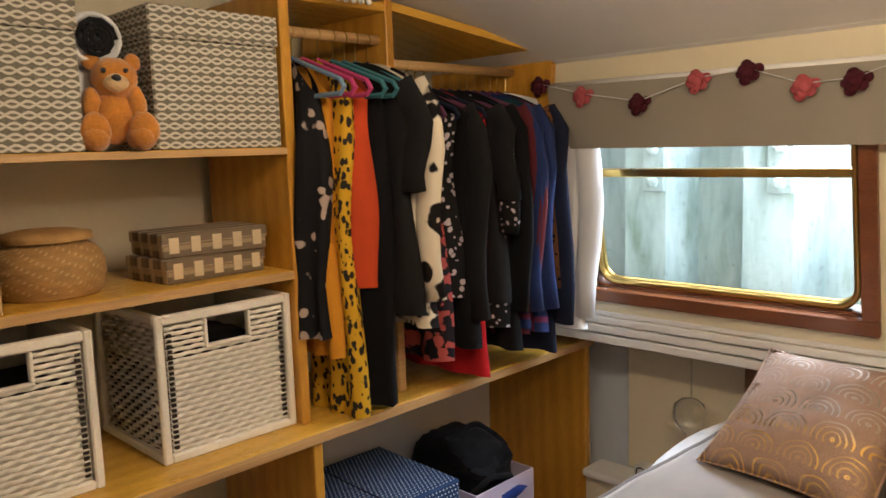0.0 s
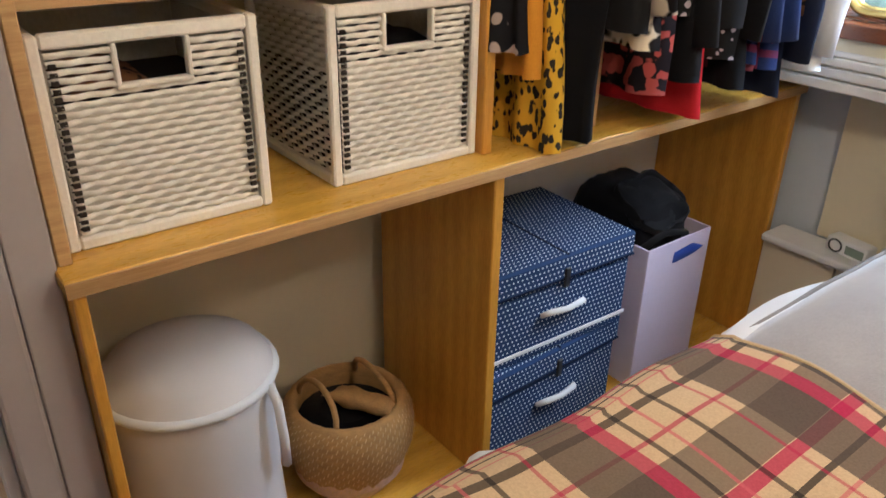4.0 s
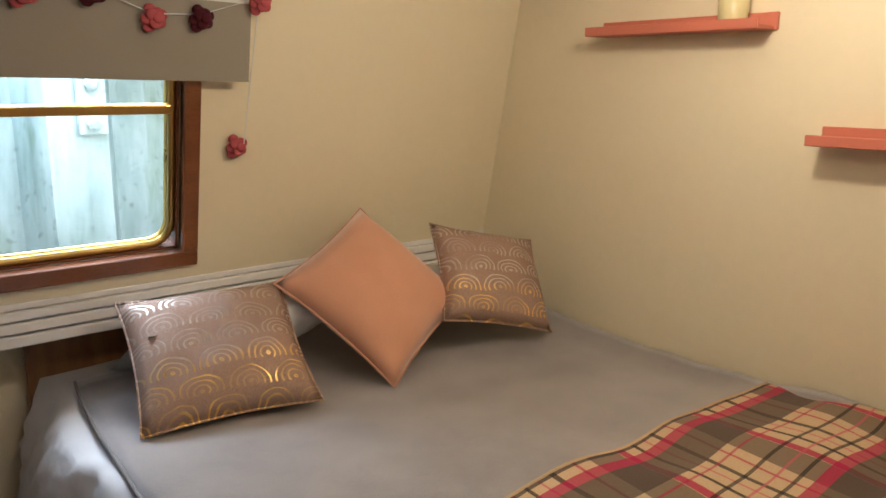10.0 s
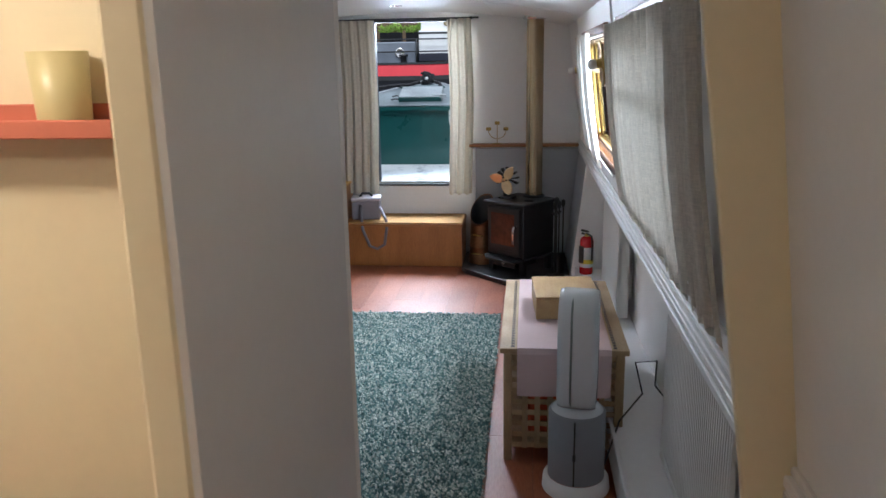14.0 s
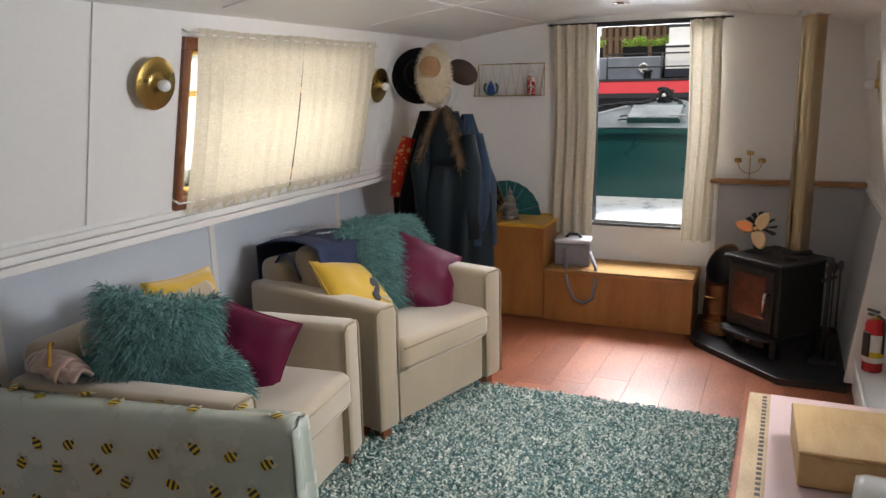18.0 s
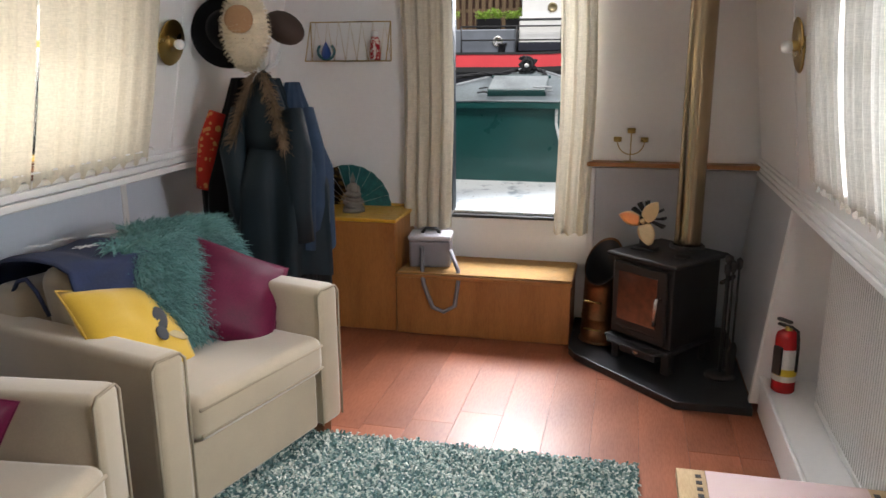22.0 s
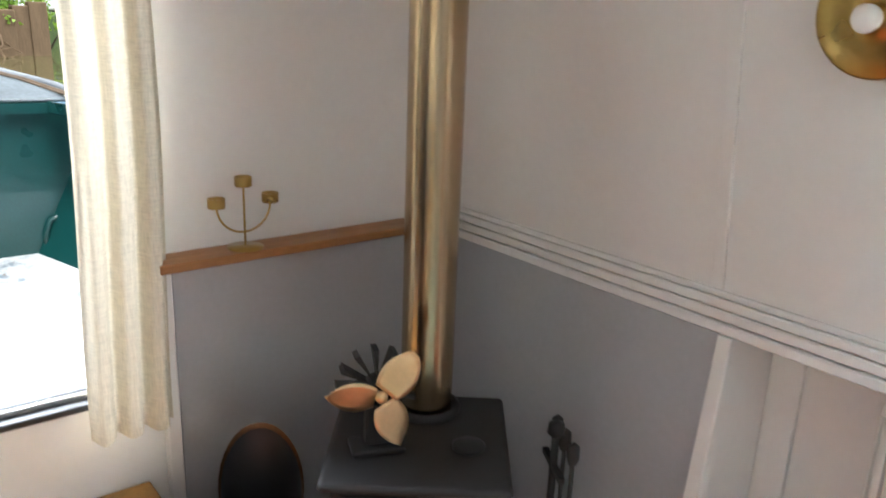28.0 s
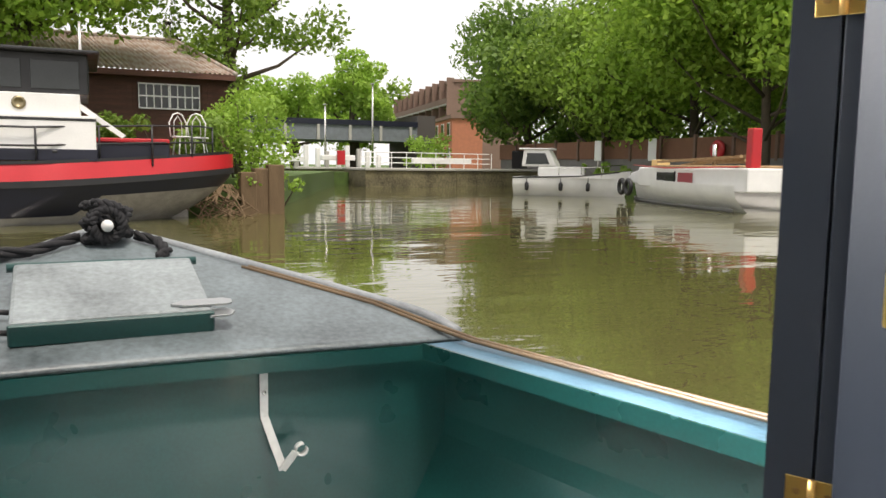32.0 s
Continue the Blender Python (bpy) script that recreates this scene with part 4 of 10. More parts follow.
part("cap", lathe([(0.011, 0.07), (0.011, 0.092), (0.006, 0.095), (0.006, 0.115), (0, 0.12)], 14), WHITE_PL, bt, smooth=True)
solo("green_packet", box(-0.02, 0.02, -0.035, 0.035, 0, 0.115, 0.012, 2), surface("green_film", (0.16, 0.42, 0.04), 0.3, 0.3, 30), "crumpled bright green plastic packet of wipes", "packet", m=pose(-1.735, 0.297, Z_MID + 0.003, 0, 4, 6))
hb = thing("hairbrush_case", "black case with a red trim and a carry loop", "case", at=(-1.80, 0.30, Z_MID))
part("body", box(-0.03, 0.03, -0.04, 0.05, 0, 0.19, 0.02, 2), BLACK_PL, hb)
part("loop", tube([(0, -0.03, 0.18), (0, -0.02, 0.24), (0, 0.015, 0.255), (0, 0.05, 0.22), (0, 0.06, 0.16)], 0.006, 6), BLACK_PL, hb, "black carry loop", True)
part("trim", tube([(0.031, -0.03, 0.06), (0.031, 0.02, 0.045), (0.026, 0.052, 0.05), (0.0, 0.052, 0.06)], 0.004, 6), REDC, hb, "red trim", True)
solo("dark_jar", lathe([(0, 0), (0.03, 0), (0.03, 0.13), (0.022, 0.14), (0.022, 0.16), (0, 0.16)], 18), BLACK_PL, "dark bottle behind the toiletries", "bottle", m=pose(-1.79, 0.40, Z_MID), smooth=True)
fl = thing("artificial_flower", "drooping white artificial bloom on the wardrobe top", "ornament", at=(-1.66, 1.33, 2.102))
for k in range(5):
    part("petal", tube([(0, 0, 0.012), (0.02, 0.015 * (k - 2), 0.02), (0.045, 0.024 * (k - 2), 0.0), (0.05, 0.026 * (k - 2), -0.03)], [0.006, 0.01, 0.012, 0.007], 8), WHITEC, fl, smooth=True)

# ---- under the shelf ----
MESHW = cloth("white_mesh_cloth", (0.66, 0.63, 0.62), 0.7, 0.06, 900)
hp = thing("laundry_hamper", "round white pop-up laundry hamper with strap handles", "laundry basket", at=(-1.87, 0.46, 0.028))
part("body", lathe([(0, 0), (0.185, 0), (0.19, 0.05), (0.182, 0.2), (0.19, 0.36), (0.186, 0.5)], 32), MESHW, hp, smooth=True)
part("rim", tube([(0.19 * math.cos(a * math.pi / 16), 0.19 * math.sin(a * math.pi / 16), 0.50) for a in range(32)], 0.012, 8, None, True), WHITEC, hp, "white bound rim", True)
part("lid", lathe([(0.19, 0.51), (0.17, 0.545), (0.1, 0.575), (0, 0.585)], 32), MESHW, hp, smooth=True)
for sgn in (1,):
    part("strap", tube([(0.15, 0.125, 0.5), (0.175, 0.13, 0.46), (0.18, 0.135, 0.36), (0.17, 0.14, 0.28)], [0.012] * 4, 6), WHITEC, hp, "hanging white strap", True)
bb = thing("belly_basket", "natural seagrass belly basket with folded rim and handles", "basket", at=(-1.86, 0.855, 0.028))
rim_ = [(0.15, 0.06), (0.165, 0.1), (0.176, 0.14), (0.18, 0.18), (0.176, 0.215), (0.164, 0.245), (0.15, 0.262)]
part("body", coiled([(0, 0.002), (0.12, 0.002)] + rim_ + [(0.138, 0.262), (0.13, 0.245), (0.135, 0.19)], 200, 48), SEAGRASS, bb, smooth=True)
fine_ = [(a[0] + (b[0] - a[0]) * q / 3, a[1] + (b[1] - a[1]) * q / 3) for a, b in zip(rim_, rim_[1:]) for q in range(3)]
stitches(fine_, 90, 0.0, 0.016, bb, 2)
part("lower_band", coiled([(0.121, 0.003), (0.1515, 0.05), (0.158, 0.085)], 200), surface("blush_seagrass", (0.62, 0.42, 0.32), 0.8, 0.15, 30), bb, "pale pink dyed base")
part("dark_cloth", lathe([(0.134, 0.2), (0.07, 0.225), (0, 0.215)], 24), BLACKC, bb, "dark contents")
for s in (1, -1):
    part("handle", tube([(0.10 * math.cos(a), s * 0.09 + 0.05 * math.sin(a) * s * -0.3, 0.25 + 0.075 * math.sin(a)) for a in [math.pi * k / 8 for k in range(9)]], 0.008, 6), SEAGRASS, bb, smooth=True)
solo("woven_slipper", moved(cushion_bm(0.2, 0.09, 0.05, 10), pose(0, 0, 0, 70, 0, 30)), SEAGRASS, "straw fan lying in the belly basket", "basket contents", m=pose(-1.82, 0.88, 0.285), smooth=True)

m, t, p = node_mat("navy_dotted_cloth")
xyz = coords(t, (66, 66, 66))
x, y, z = axes_of(t, xyz)
cmb = t.nodes.new("ShaderNodeCombineXYZ")
t.links.new(math_of(t, "ADD", x, y), cmb.inputs[0])
t.links.new(math_of(t, "ADD", z, math_of(t, "MULTIPLY", x, 1.0)), cmb.inputs[1])
c = mix_of(t, dots_fac(t, cmb.outputs[0], 0.2), (0.008, 0.034, 0.11), (0.62, 0.68, 0.76))
t.links.new(c, p.inputs["Base Color"])
p.inputs["Roughness"].default_value = 0.85
NAVYDOT = m
NAVYEDGE = cloth("navy_binding", (0.006, 0.012, 0.035))
for k in range(2):
    nb = thing("dotted_storage_box", "navy fabric storage box with white pin dots", "storage box", "navy storage boxes", at=(-1.85, 1.43 + 0.01 * k, 0.028 + 0.30 * k), turn=2 - 4 * k)
    part("body", box(-0.2, 0.2, -0.26, 0.26, 0, 0.235, 0.006), NAVYDOT, nb)
    part("lid", box(-0.206, 0.208, -0.268, 0.268, 0.225, 0.298, 0.006), NAVYDOT, nb)
    part("binding", box(0.2, 0.2095, -0.27, 0.27, 0.222, 0.23, 0.002), NAVYEDGE, nb)
    part("binding", box(-0.207, 0.2085, -0.003, 0.003, 0.2975, 0.3, 0.0005), NAVYEDGE, nb)
    part("handle", tube([(0.203, -0.08, 0.13), (0.222, -0.06, 0.145), (0.226, 0.0, 0.14), (0.222, 0.06, 0.145), (0.203, 0.08, 0.13)], [0.008, 0.01, 0.009, 0.01, 0.008], 6), WHITEC, nb, "grey web handle", True)
    part("clasp", box(0.205, 0.214, -0.01, 0.01, 0.2, 0.26, 0.003), BLACK_PL, nb)
part("zip", box(0.203, 0.207, -0.26, 0.26, 0.03, 0.042, 0.001), WHITEC, nb, "white zip")
PINKBOX = surface("lilac_card", (0.66, 0.58, 0.72), 0.7, 0.04)
pb = thing("open_box", "pale lilac card box crammed with dark bags", "box", at=(-1.83, 1.945, 0.028))
for nm, a in (("base", (-0.19, 0.185, -0.155, 0.155, 0, 0.004)), ("front", (0.18, 0.185, -0.155, 0.155, 0.004, 0.5)), ("back", (-0.19, -0.185, -0.155, 0.155, 0.004, 0.5)), ("side", (-0.185, 0.18, -0.155, -0.15, 0.004, 0.5)), ("side", (-0.185, 0.18, 0.15, 0.155, 0.004, 0.5))):
    part(nm, box(*a, 0.001), PINKBOX, pb)
bag = thing("black_backpack", "black nylon rucksack stuffed into a box", "bag", at=(-1.84, 1.93, 0.40))


def slumped(w, d, h, seed):
    """A soft bag sagging under its own folds."""
    bm = box(-w / 2, w / 2, -d / 2, d / 2, 0, h, 0.05, 5)
    bmesh.ops.subdivide_edges(bm, edges=[e for e in bm.edges if e.calc_length() > 0.05], cuts=5, use_grid_fill=True)
    for v in bm.verts:
        q = v.co * 9
        k = 0.02 * noise.noise((q.x, q.y, q.z + seed)) + 0.012 * abs(noise.noise((q.x * 2.3, q.y * 2.3, q.z * 2 + seed)))
        v.co += Vector((k, k, -1.2 * abs(k) - 0.25 * max(0.0, v.co.x) * (v.co.z / h)))
    return bm


part("body", slumped(0.3, 0.25, 0.26, 3), BLACKC, bag, smooth=True)
part("flap", moved(slumped(0.2, 0.23, 0.05, 8), pose(0.07, -0.005, 0.2, 0, 24, 0)), SOOTC, bag, smooth=True)
part("strap", tube([(0.14, -0.12, 0.1), (0.18, -0.05, 0.16), (0.175, 0.06, 0.13), (0.15, 0.13, 0.05)], 0.012, 6), SOOTC, bag, smooth=True)
solo("blue_cloth", moved(cushion_bm(0.24, 0.2, 0.08, 10), pose(0, 0, 0, 60, 0, 80)), cloth("royal_blue_cloth", (0.03, 0.06, 0.28)), "crumpled royal blue cloth in the box", "clothes", m=pose(-1.725, 1.93, 0.44), smooth=True)

# ---- port side of the bedroom: cupboard front, ledge, window ----
cf = thing("wall_cupboard_front", "cream painted panelled hull lining under a ledge", "panelling", kind="structure")
for x0, x1 in ((-1.598, -1.348), (-1.342, -0.9), (-0.894, 0.58)):
    part("panel", box(x0, x1, 2.362, 2.38, 0, 0.428, 0.002), CREAM, cf)
    part("upper_panel", box(x0 + 0.12, x1 + 0.12 if x1 < 0.5 else x1, 2.47, 2.486, 0.461, 0.995, 0.002), CREAM, cf)
part("ledge", box(-1.598, 0.58, 2.335, 2.47, 0.43, 0.46, 0.01, 2), WHITE, cf)
part("skirting", box(-1.598, -0.9, 2.35, 2.361, 0, 0.035, 0.003), WHITE, cf)
solo("leaning_board", box(-1.02, -0.55, 2.43, 2.448, 0.462, 0.985, 0.003), timber("dark_tan_board", (0.30, 0.15, 0.05), (0.2, 0.09, 0.03), (9, 9, 1.2)), "tan wooden board leaning behind the bed", "board")
lamp = thing("table_lamp", "clear globe bulb lamp on a white base", "lamp", at=(-1.2, 2.405, 0.46))
part("base", lathe([(0, 0), (0.052, 0), (0.054, 0.008), (0.052, 0.03), (0.045, 0.034), (0, 0.034)], 28), WHITE_PL, lamp, smooth=True)
part("stem", lathe([(0.006, 0.034), (0.006, 0.1), (0.018, 0.12), (0.02, 0.18), (0.016, 0.19), (0, 0.19)], 18), WHITE_PL, lamp, smooth=True)
part("bulb", lathe([(0.014, 0.185), (0.018, 0.21), (0.05, 0.25), (0.058, 0.285), (0.05, 0.32), (0.028, 0.338), (0, 0.342)], 24), glass_mat("bulb_glass"), lamp, "clear glass globe bulb", True)
al = thing("alarm_clock", "small white clock radio with a ring on its face", "clock", at=(-1.335, 2.41, 0.46), turn=-8)
part("body", box(-0.07, 0.07, -0.03, 0.03, 0, 0.052, 0.008, 2), WHITE_PL, al)
part("ring", tube([(-0.035 + 0.022 * math.cos(a * 0.3927), -0.031, 0.027 + 0.02 * math.sin(a * 0.3927)) for a in range(16)], 0.003, 6, None, True), BLACK_PL, al, smooth=True)
part("screen", box(0.0, 0.062, -0.0315, -0.029, 0.012, 0.04, 0.001), surface("grey_green_screen", (0.2, 0.25, 0.2), 0.2), al)
solo("small_speaker", box(-0.018, 0.018, -0.014, 0.014, 0, 0.052, 0.004), surface("charcoal_plastic", (0.06, 0.06, 0.065), 0.5), "small charcoal box on the ledge", "gadget", m=pose(-1.115, 2.39, 0.46))
solo("wall_socket", box(-0.012, 0.012, -0.02, 0.0, 0, 0.03, 0.003), STEEL, "small chrome catch on the panel", "catch", m=pose(-1.045, 2.43, 0.62))


def window_unit(name, x0, x1, z0, z1, y_at, side, wood, label, hopper=True, depth=0.03):
    """A window let into a leaning cabin side: wooden reveal, brass rounded frame, glass, hopper bar."""
    lean = math.degrees(math.atan((y_at(z0) - y_at(z1)) / (z1 - z0)))
    w = thing(name, label, "window", kind="structure", at=(0, y_at(z0), z0))
    w.matrix_basis = pose(0, y_at(z0), z0, lean, 0, 0)
    h = (z1 - z0) / math.cos(radians(lean))
    s = side
    b = 0.045

    def bx(a, c, d, e, f, g, bev=0.004):
        return box(a, c, min(d * s, e * s), max(d * s, e * s), f, g, bev, 2)
    for nm, a in (("frame_bottom", (x0 - b, x1 + b, -0.018, 0.02, -b, 0.0)), ("frame_top", (x0 - b, x1 + b, -0.018, 0.02, h, h + b)), ("frame_side", (x0 - b, x0, -0.018, 0.02, 0, h)), ("frame_side", (x1, x1 + b, -0.018, 0.02, 0, h))):
        part(nm, bx(*a), wood, w, "varnished mahogany")
    for nm, a in (("reveal", (x0, x1, 0.02, 0.08, 0.0, 0.008)), ("reveal", (x0, x1, 0.02, 0.08, h - 0.008, h)), ("reveal", (x0, x0 + 0.008, 0.02, 0.08, 0, h)), ("reveal", (x1 - 0.008, x1, 0.02, 0.08, 0, h))):
        part(nm, bx(*a, 0.001), wood, w)
    r, g = 0.06, 0.018
    pts = []
    for cx, cz, a0 in ((x1 - g - r, h - g - r, 0), (x0 + g + r, h - g - r, 90), (x0 + g + r, g + r, 180), (x1 - g - r, g + r, 270)):
        pts += [(cx + r * math.cos(radians(a0 + q)), s * 0.03, cz + r * math.sin(radians(a0 + q))) for q in (0, 18, 36, 54, 72, 90)]
    part("brass_frame", tube(pts, 0.011, 8, None, True), BRASS, w, "worn brass frame with round corners", True)
    part("brass_rim", tube([(a, s * 0.055, c) for a, _, c in pts], 0.012, 6, None, True), BRASS, w, smooth=True)
    if hopper:
        part("hopper_bar", bx(x0 + 0.02, x1 - 0.02, 0.018, 0.042, h * 0.68, h * 0.68 + 0.026), BRASS, w, "flat brass bar of the opening light")
    pane = part("pane", bx(x0 + 0.012, x1 - 0.012, 0.045, 0.049, 0.012, h - 0.012, 0), PANE, w)
    pane.visible_shadow = False
    return w


window_unit("window_1", *BED_WIN, port_y, 1, MAHOG, "brass framed bedroom window in a mahogany surround")
bl = thing("roller_blind", "drawn-up grey fabric blind over the window", "blind", at=(0, 0, 0))
part("fabric", sheet(24, 8, lambda u, v: (-1.54 + 1.075 * u, port_y(1.67 + 0.2 * v) - 0.05 - 0.003 * math.sin(u * 9 + v), 1.672 + 0.2 * v - 0.012 * u), 0.004), cloth("taupe_blind_cloth", (0.32, 0.29, 0.24), 0.8, 0.06), bl)
part("roller", rod((-1.545, port_y(1.875) - 0.035, 1.872), (-0.445, port_y(1.875) - 0.035, 1.86), 0.014, 12), WHITE_PL, bl, smooth=True)
gar = thing("flower_garland", "string of dusky pink and maroon cloth roses", "garland", at=(0, 0, 0))
ROSE, MAROON = cloth("dusky_rose_cloth", (0.42, 0.09, 0.1)), cloth("maroon_cloth", (0.07, 0.012, 0.02))
FL = [(-1.56, 1.875), (-1.40, 1.832), (-1.205, 1.797), (-1.015, 1.848), (-0.87, 1.86), (-0.73, 1.81), (-0.61, 1.815), (-0.45, 1.865), (-0.475, 1.48)]
part("string", tube([(x + dx, port_y(z) - 0.068, z + dz) for (x, z), (dx, dz) in zip(FL, [(0, 0.01)] * 9)], 0.0015, 5), WHITEC, gar)
for k, (x, z) in enumerate(FL):
    bm = bmesh.new()
    for j in range(9):
        a = j * 2.4
        r = 0.008 + 0.0022 * j
        ball(r * math.cos(a), -0.012 + 0.003 * j, r * math.sin(a), 0.016, 0.006, 0.014, bm, 8)
    part("rose", bm, MAROON if k in (0, 2, 4, 6) else ROSE, gar, smooth=True, m=pose(x, port_y(z) - (0.075 if k != 8 else 0.02), z))

# ---- bed ----
bed = thing("bed", "boat bed with white duvet, grey blanket cover", "bed", at=(0, 0, 0))
part("base", box(-0.98, 0.575, 0.25, 2.33, 0.0, 0.42, 0.01), CREAM, bed)
part("mattress", box(-0.90, 0.578, 0.25, 2.44, 0.462, 0.77, 0.05, 3), WHITEC, bed)


def side_x(z, y):
    return -1.075 + 0.025 * math.sin(y * 9 + z * 7) + 0.02 * math.sin(y * 23 + 3 * z) * (1 - z / 0.8)


def duvet_fn(u, v):
    y = 0.25 + 2.175 * u
    if v < 0.5:
        z = 0.2 + 0.62 * (v / 0.5)
        k = max(0.0, (z - 0.6) / 0.22)
        crease = 0.022 * noise.noise((y * 9 + z * 5, z * 3.2 - y * 2, 7)) + 0.022 * abs(noise.noise((y * 20 + z * 18, z * 8 - y * 5, 3))) + 0.008 * noise.noise((y * 45, z * 40, 1))
        return (side_x(z, y) + 0.07 * k * k - crease, y, z - 0.02 * k)
    w = (v - 0.5) / 0.5
    return (side_x(0.82, y) + 0.07 + w * (0.575 - side_x(0.82, y) - 0.07), y, 0.808 + 0.012 * math.sin(y * 5 + w * 4) + 0.035 * max(0, (y - 1.9) / 0.5) + 0.01 * noise.noise((y * 4, w * 4, 2)))


part("duvet", sheet(110, 56, duvet_fn), surface("white_duvet_cotton", (0.74, 0.74, 0.75), 0.85, 0.05, 6, 300, 0.25, 0, 0.002, sheen=0.2), bed, "rumpled white cotton duvet", True)


def cover_fn(u, v):
    y = 0.42 + (2.30 - 0.42) * u
    x0 = -1.0 + 0.012 * math.sin(y * 5) + 0.075 * max(0.0, (y - 1.65) / 0.6)
    x = x0 + (0.57 - x0) * v
    d = duvet_fn((y - 0.25) / 2.175, 0.5 + 0.5 * v)
    drop = 0.03 * max(0, (-0.92 - x) / 0.08) ** 2
    return (x, y, 0.832 + 0.014 * math.sin(y * 5 + v * 4) + 0.035 * max(0, (y - 1.9) / 0.5) + 0.008 * noise.noise((y * 6, v * 7, 1)) - drop + 0.06 * max(0, v - 0.93) / 0.07 * 0.35)


part("blanket", sheet(48, 44, cover_fn, 0.006), surface("grey_fleece", (0.27, 0.245, 0.235), 0.9, 0.26, 6, 260, 0.4, 0, 0.002, sheen=0.6), bed, "grey-brown fleece blanket", True)
part("blanket_hem", tube([tuple(Vector(cover_fn(k / 40, 0.0)) + Vector((0, 0, 0.002))) for k in range(41)], 0.005, 6), surface("grey_hem", (0.22, 0.2, 0.19), 0.9), bed, "stitched hem", True)
for x0, lab in ((-0.52, 1), (0.12, 2)):
    pl = moved(cushion_bm(0.6, 0.42, 0.17, 12), pose(0, 0, 0, 62))
    solo("pillow", pl, WHITEC, "white pillow under the cushions", "pillow", "bed pillows", m=pose(x0, 2.19, 0.935), smooth=True)

GREYB, INKB, CERISE, ROSYB = (0.085, 0.062, 0.05), (0.02, 0.016, 0.016), (0.42, 0.008, 0.07), (0.55, 0.12, 0.14)
PLAID = plaid_mat("beige_and_pink_check_wool", (0.58, 0.42, 0.25),
                  [(0.30, 0.13, GREYB, 0.7), (0.47, 0.035, CERISE, 0.85), (0.62, 0.016, INKB, 0.85), (0.74, 0.010, ROSYB, 0.7), (0.86, 0.022, INKB, 0.8), (0.05, 0.012, CERISE, 0.7)],
                  [(0.30, 0.14, GREYB, 0.82), (0.485, 0.045, CERISE, 0.8), (0.62, 0.014, INKB, 0.75), (0.74, 0.010, ROSYB, 0.7), (0.88, 0.014, INKB, 0.75), (0.08, 0.010, CERISE, 0.6)], 5.6, 2.65)


def plaid_fn(u, v):
    if u < 0.14:
        k = u / 0.14
        return (-1.032 + 0.055 * k * k + 0.006 * math.sin(v * 14), 0.27 + 0.85 * v + 0.02 * math.sin(k * 5) * (1 - k), 0.785 + 0.055 * k ** 0.75)
    w = (u - 0.14) / 0.86
    x = -0.977 + 1.542 * w
    y = 0.262 + (0.853 + 0.012 * math.sin(w * 19) - 0.03 * w) * v
    ridge = 0.007 * max(0, math.sin(w * 17 + v * 6)) ** 2 + 0.014 * noise.noise((w * 7, v * 5, 4))
    drop = 0.06 * max(0, (0.30 - y) / 0.05) ** 2 if y < 0.30 else 0
    return (x, y, 0.846 + ridge - drop + 0.014 * math.sin(y * 5 + w * 4))


throw_ = thing("plaid_throw", "beige wool throw with pink, grey and black checks", "blanket", at=(0, 0, 0))
part("cloth", sheet(90, 40, plaid_fn, 0.007), PLAID, throw_, smooth=True)
for v_ in (0.0, 1.0):
    part("hem", tube([tuple(Vector(plaid_fn(k / 60, v_)) + Vector((0, 0, -0.002))) for k in range(61)], 0.005, 6), PLAID, throw_, "rolled hem", True)

def fan_rings(t, vec, sx, sz):
    """Nested half rings set in staggered rows, like fish scales."""
    x, _, z = axes_of(t, vec)
    z = math_of(t, "MULTIPLY", z, sz)
    row = math_of(t, "FLOOR", z)
    x = math_of(t, "ADD", math_of(t, "MULTIPLY", x, sx), math_of(t, "MULTIPLY", math_of(t, "MODULO", math_of(t, "ABSOLUTE", row), 2.0), 0.5))
    fx = math_of(t, "SUBTRACT", math_of(t, "FRACT", x), 0.5)
    fz = math_of(t, "SUBTRACT", math_of(t, "FRACT", z), 0.15)
    d = math_of(t, "SQRT", math_of(t, "ADD", math_of(t, "MULTIPLY", fx, fx), math_of(t, "MULTIPLY", math_of(t, "MULTIPLY", fz, fz), 0.5)))
    ring = math_of(t, "GREATER_THAN", math_of(t, "SINE", math_of(t, "MULTIPLY", d, 47.0)), 0.55)
    return math_of(t, "MULTIPLY", ring, math_of(t, "LESS_THAN", d, 0.5))


m, t, p = node_mat("foil_swirl_cloth")
v = coords(t)
warp = t.nodes.new("ShaderNodeVectorMath")
warp.operation = "ADD"
nz = t.nodes.new("ShaderNodeTexNoise")
nz.inputs["Scale"].default_value = 9
t.links.new(v, nz.inputs["Vector"])
nzs = t.nodes.new("ShaderNodeVectorMath")
nzs.operation = "SCALE"
nzs.inputs["Scale"].default_value = 0.03
t.links.new(nz.outputs["Color"], nzs.inputs[0])
t.links.new(v, warp.inputs[0])
t.links.new(nzs.outputs[0], warp.inputs[1])
rings = fan_rings(t, warp.outputs[0], 8.5, 15.0)
z = axes_of(t, v)[2]
gold = ramp_of(t, math_of(t, "ADD", z, math_of(t, "MULTIPLY", noise_of(t, v, 5, 2), 0.25)), [(0.06, (1, 1, 1)), (0.1, (0, 0, 0))])
worn = ramp_of(t, noise_of(t, v, 7, 2), [(0.42, (0.25, 0.25, 0.25)), (0.55, (1, 1, 1))])
foil = math_of(t, "MULTIPLY", rings, worn)
leaf_c = mix_of(t, gold, (0.62, 0.56, 0.5), (0.85, 0.55, 0.16))
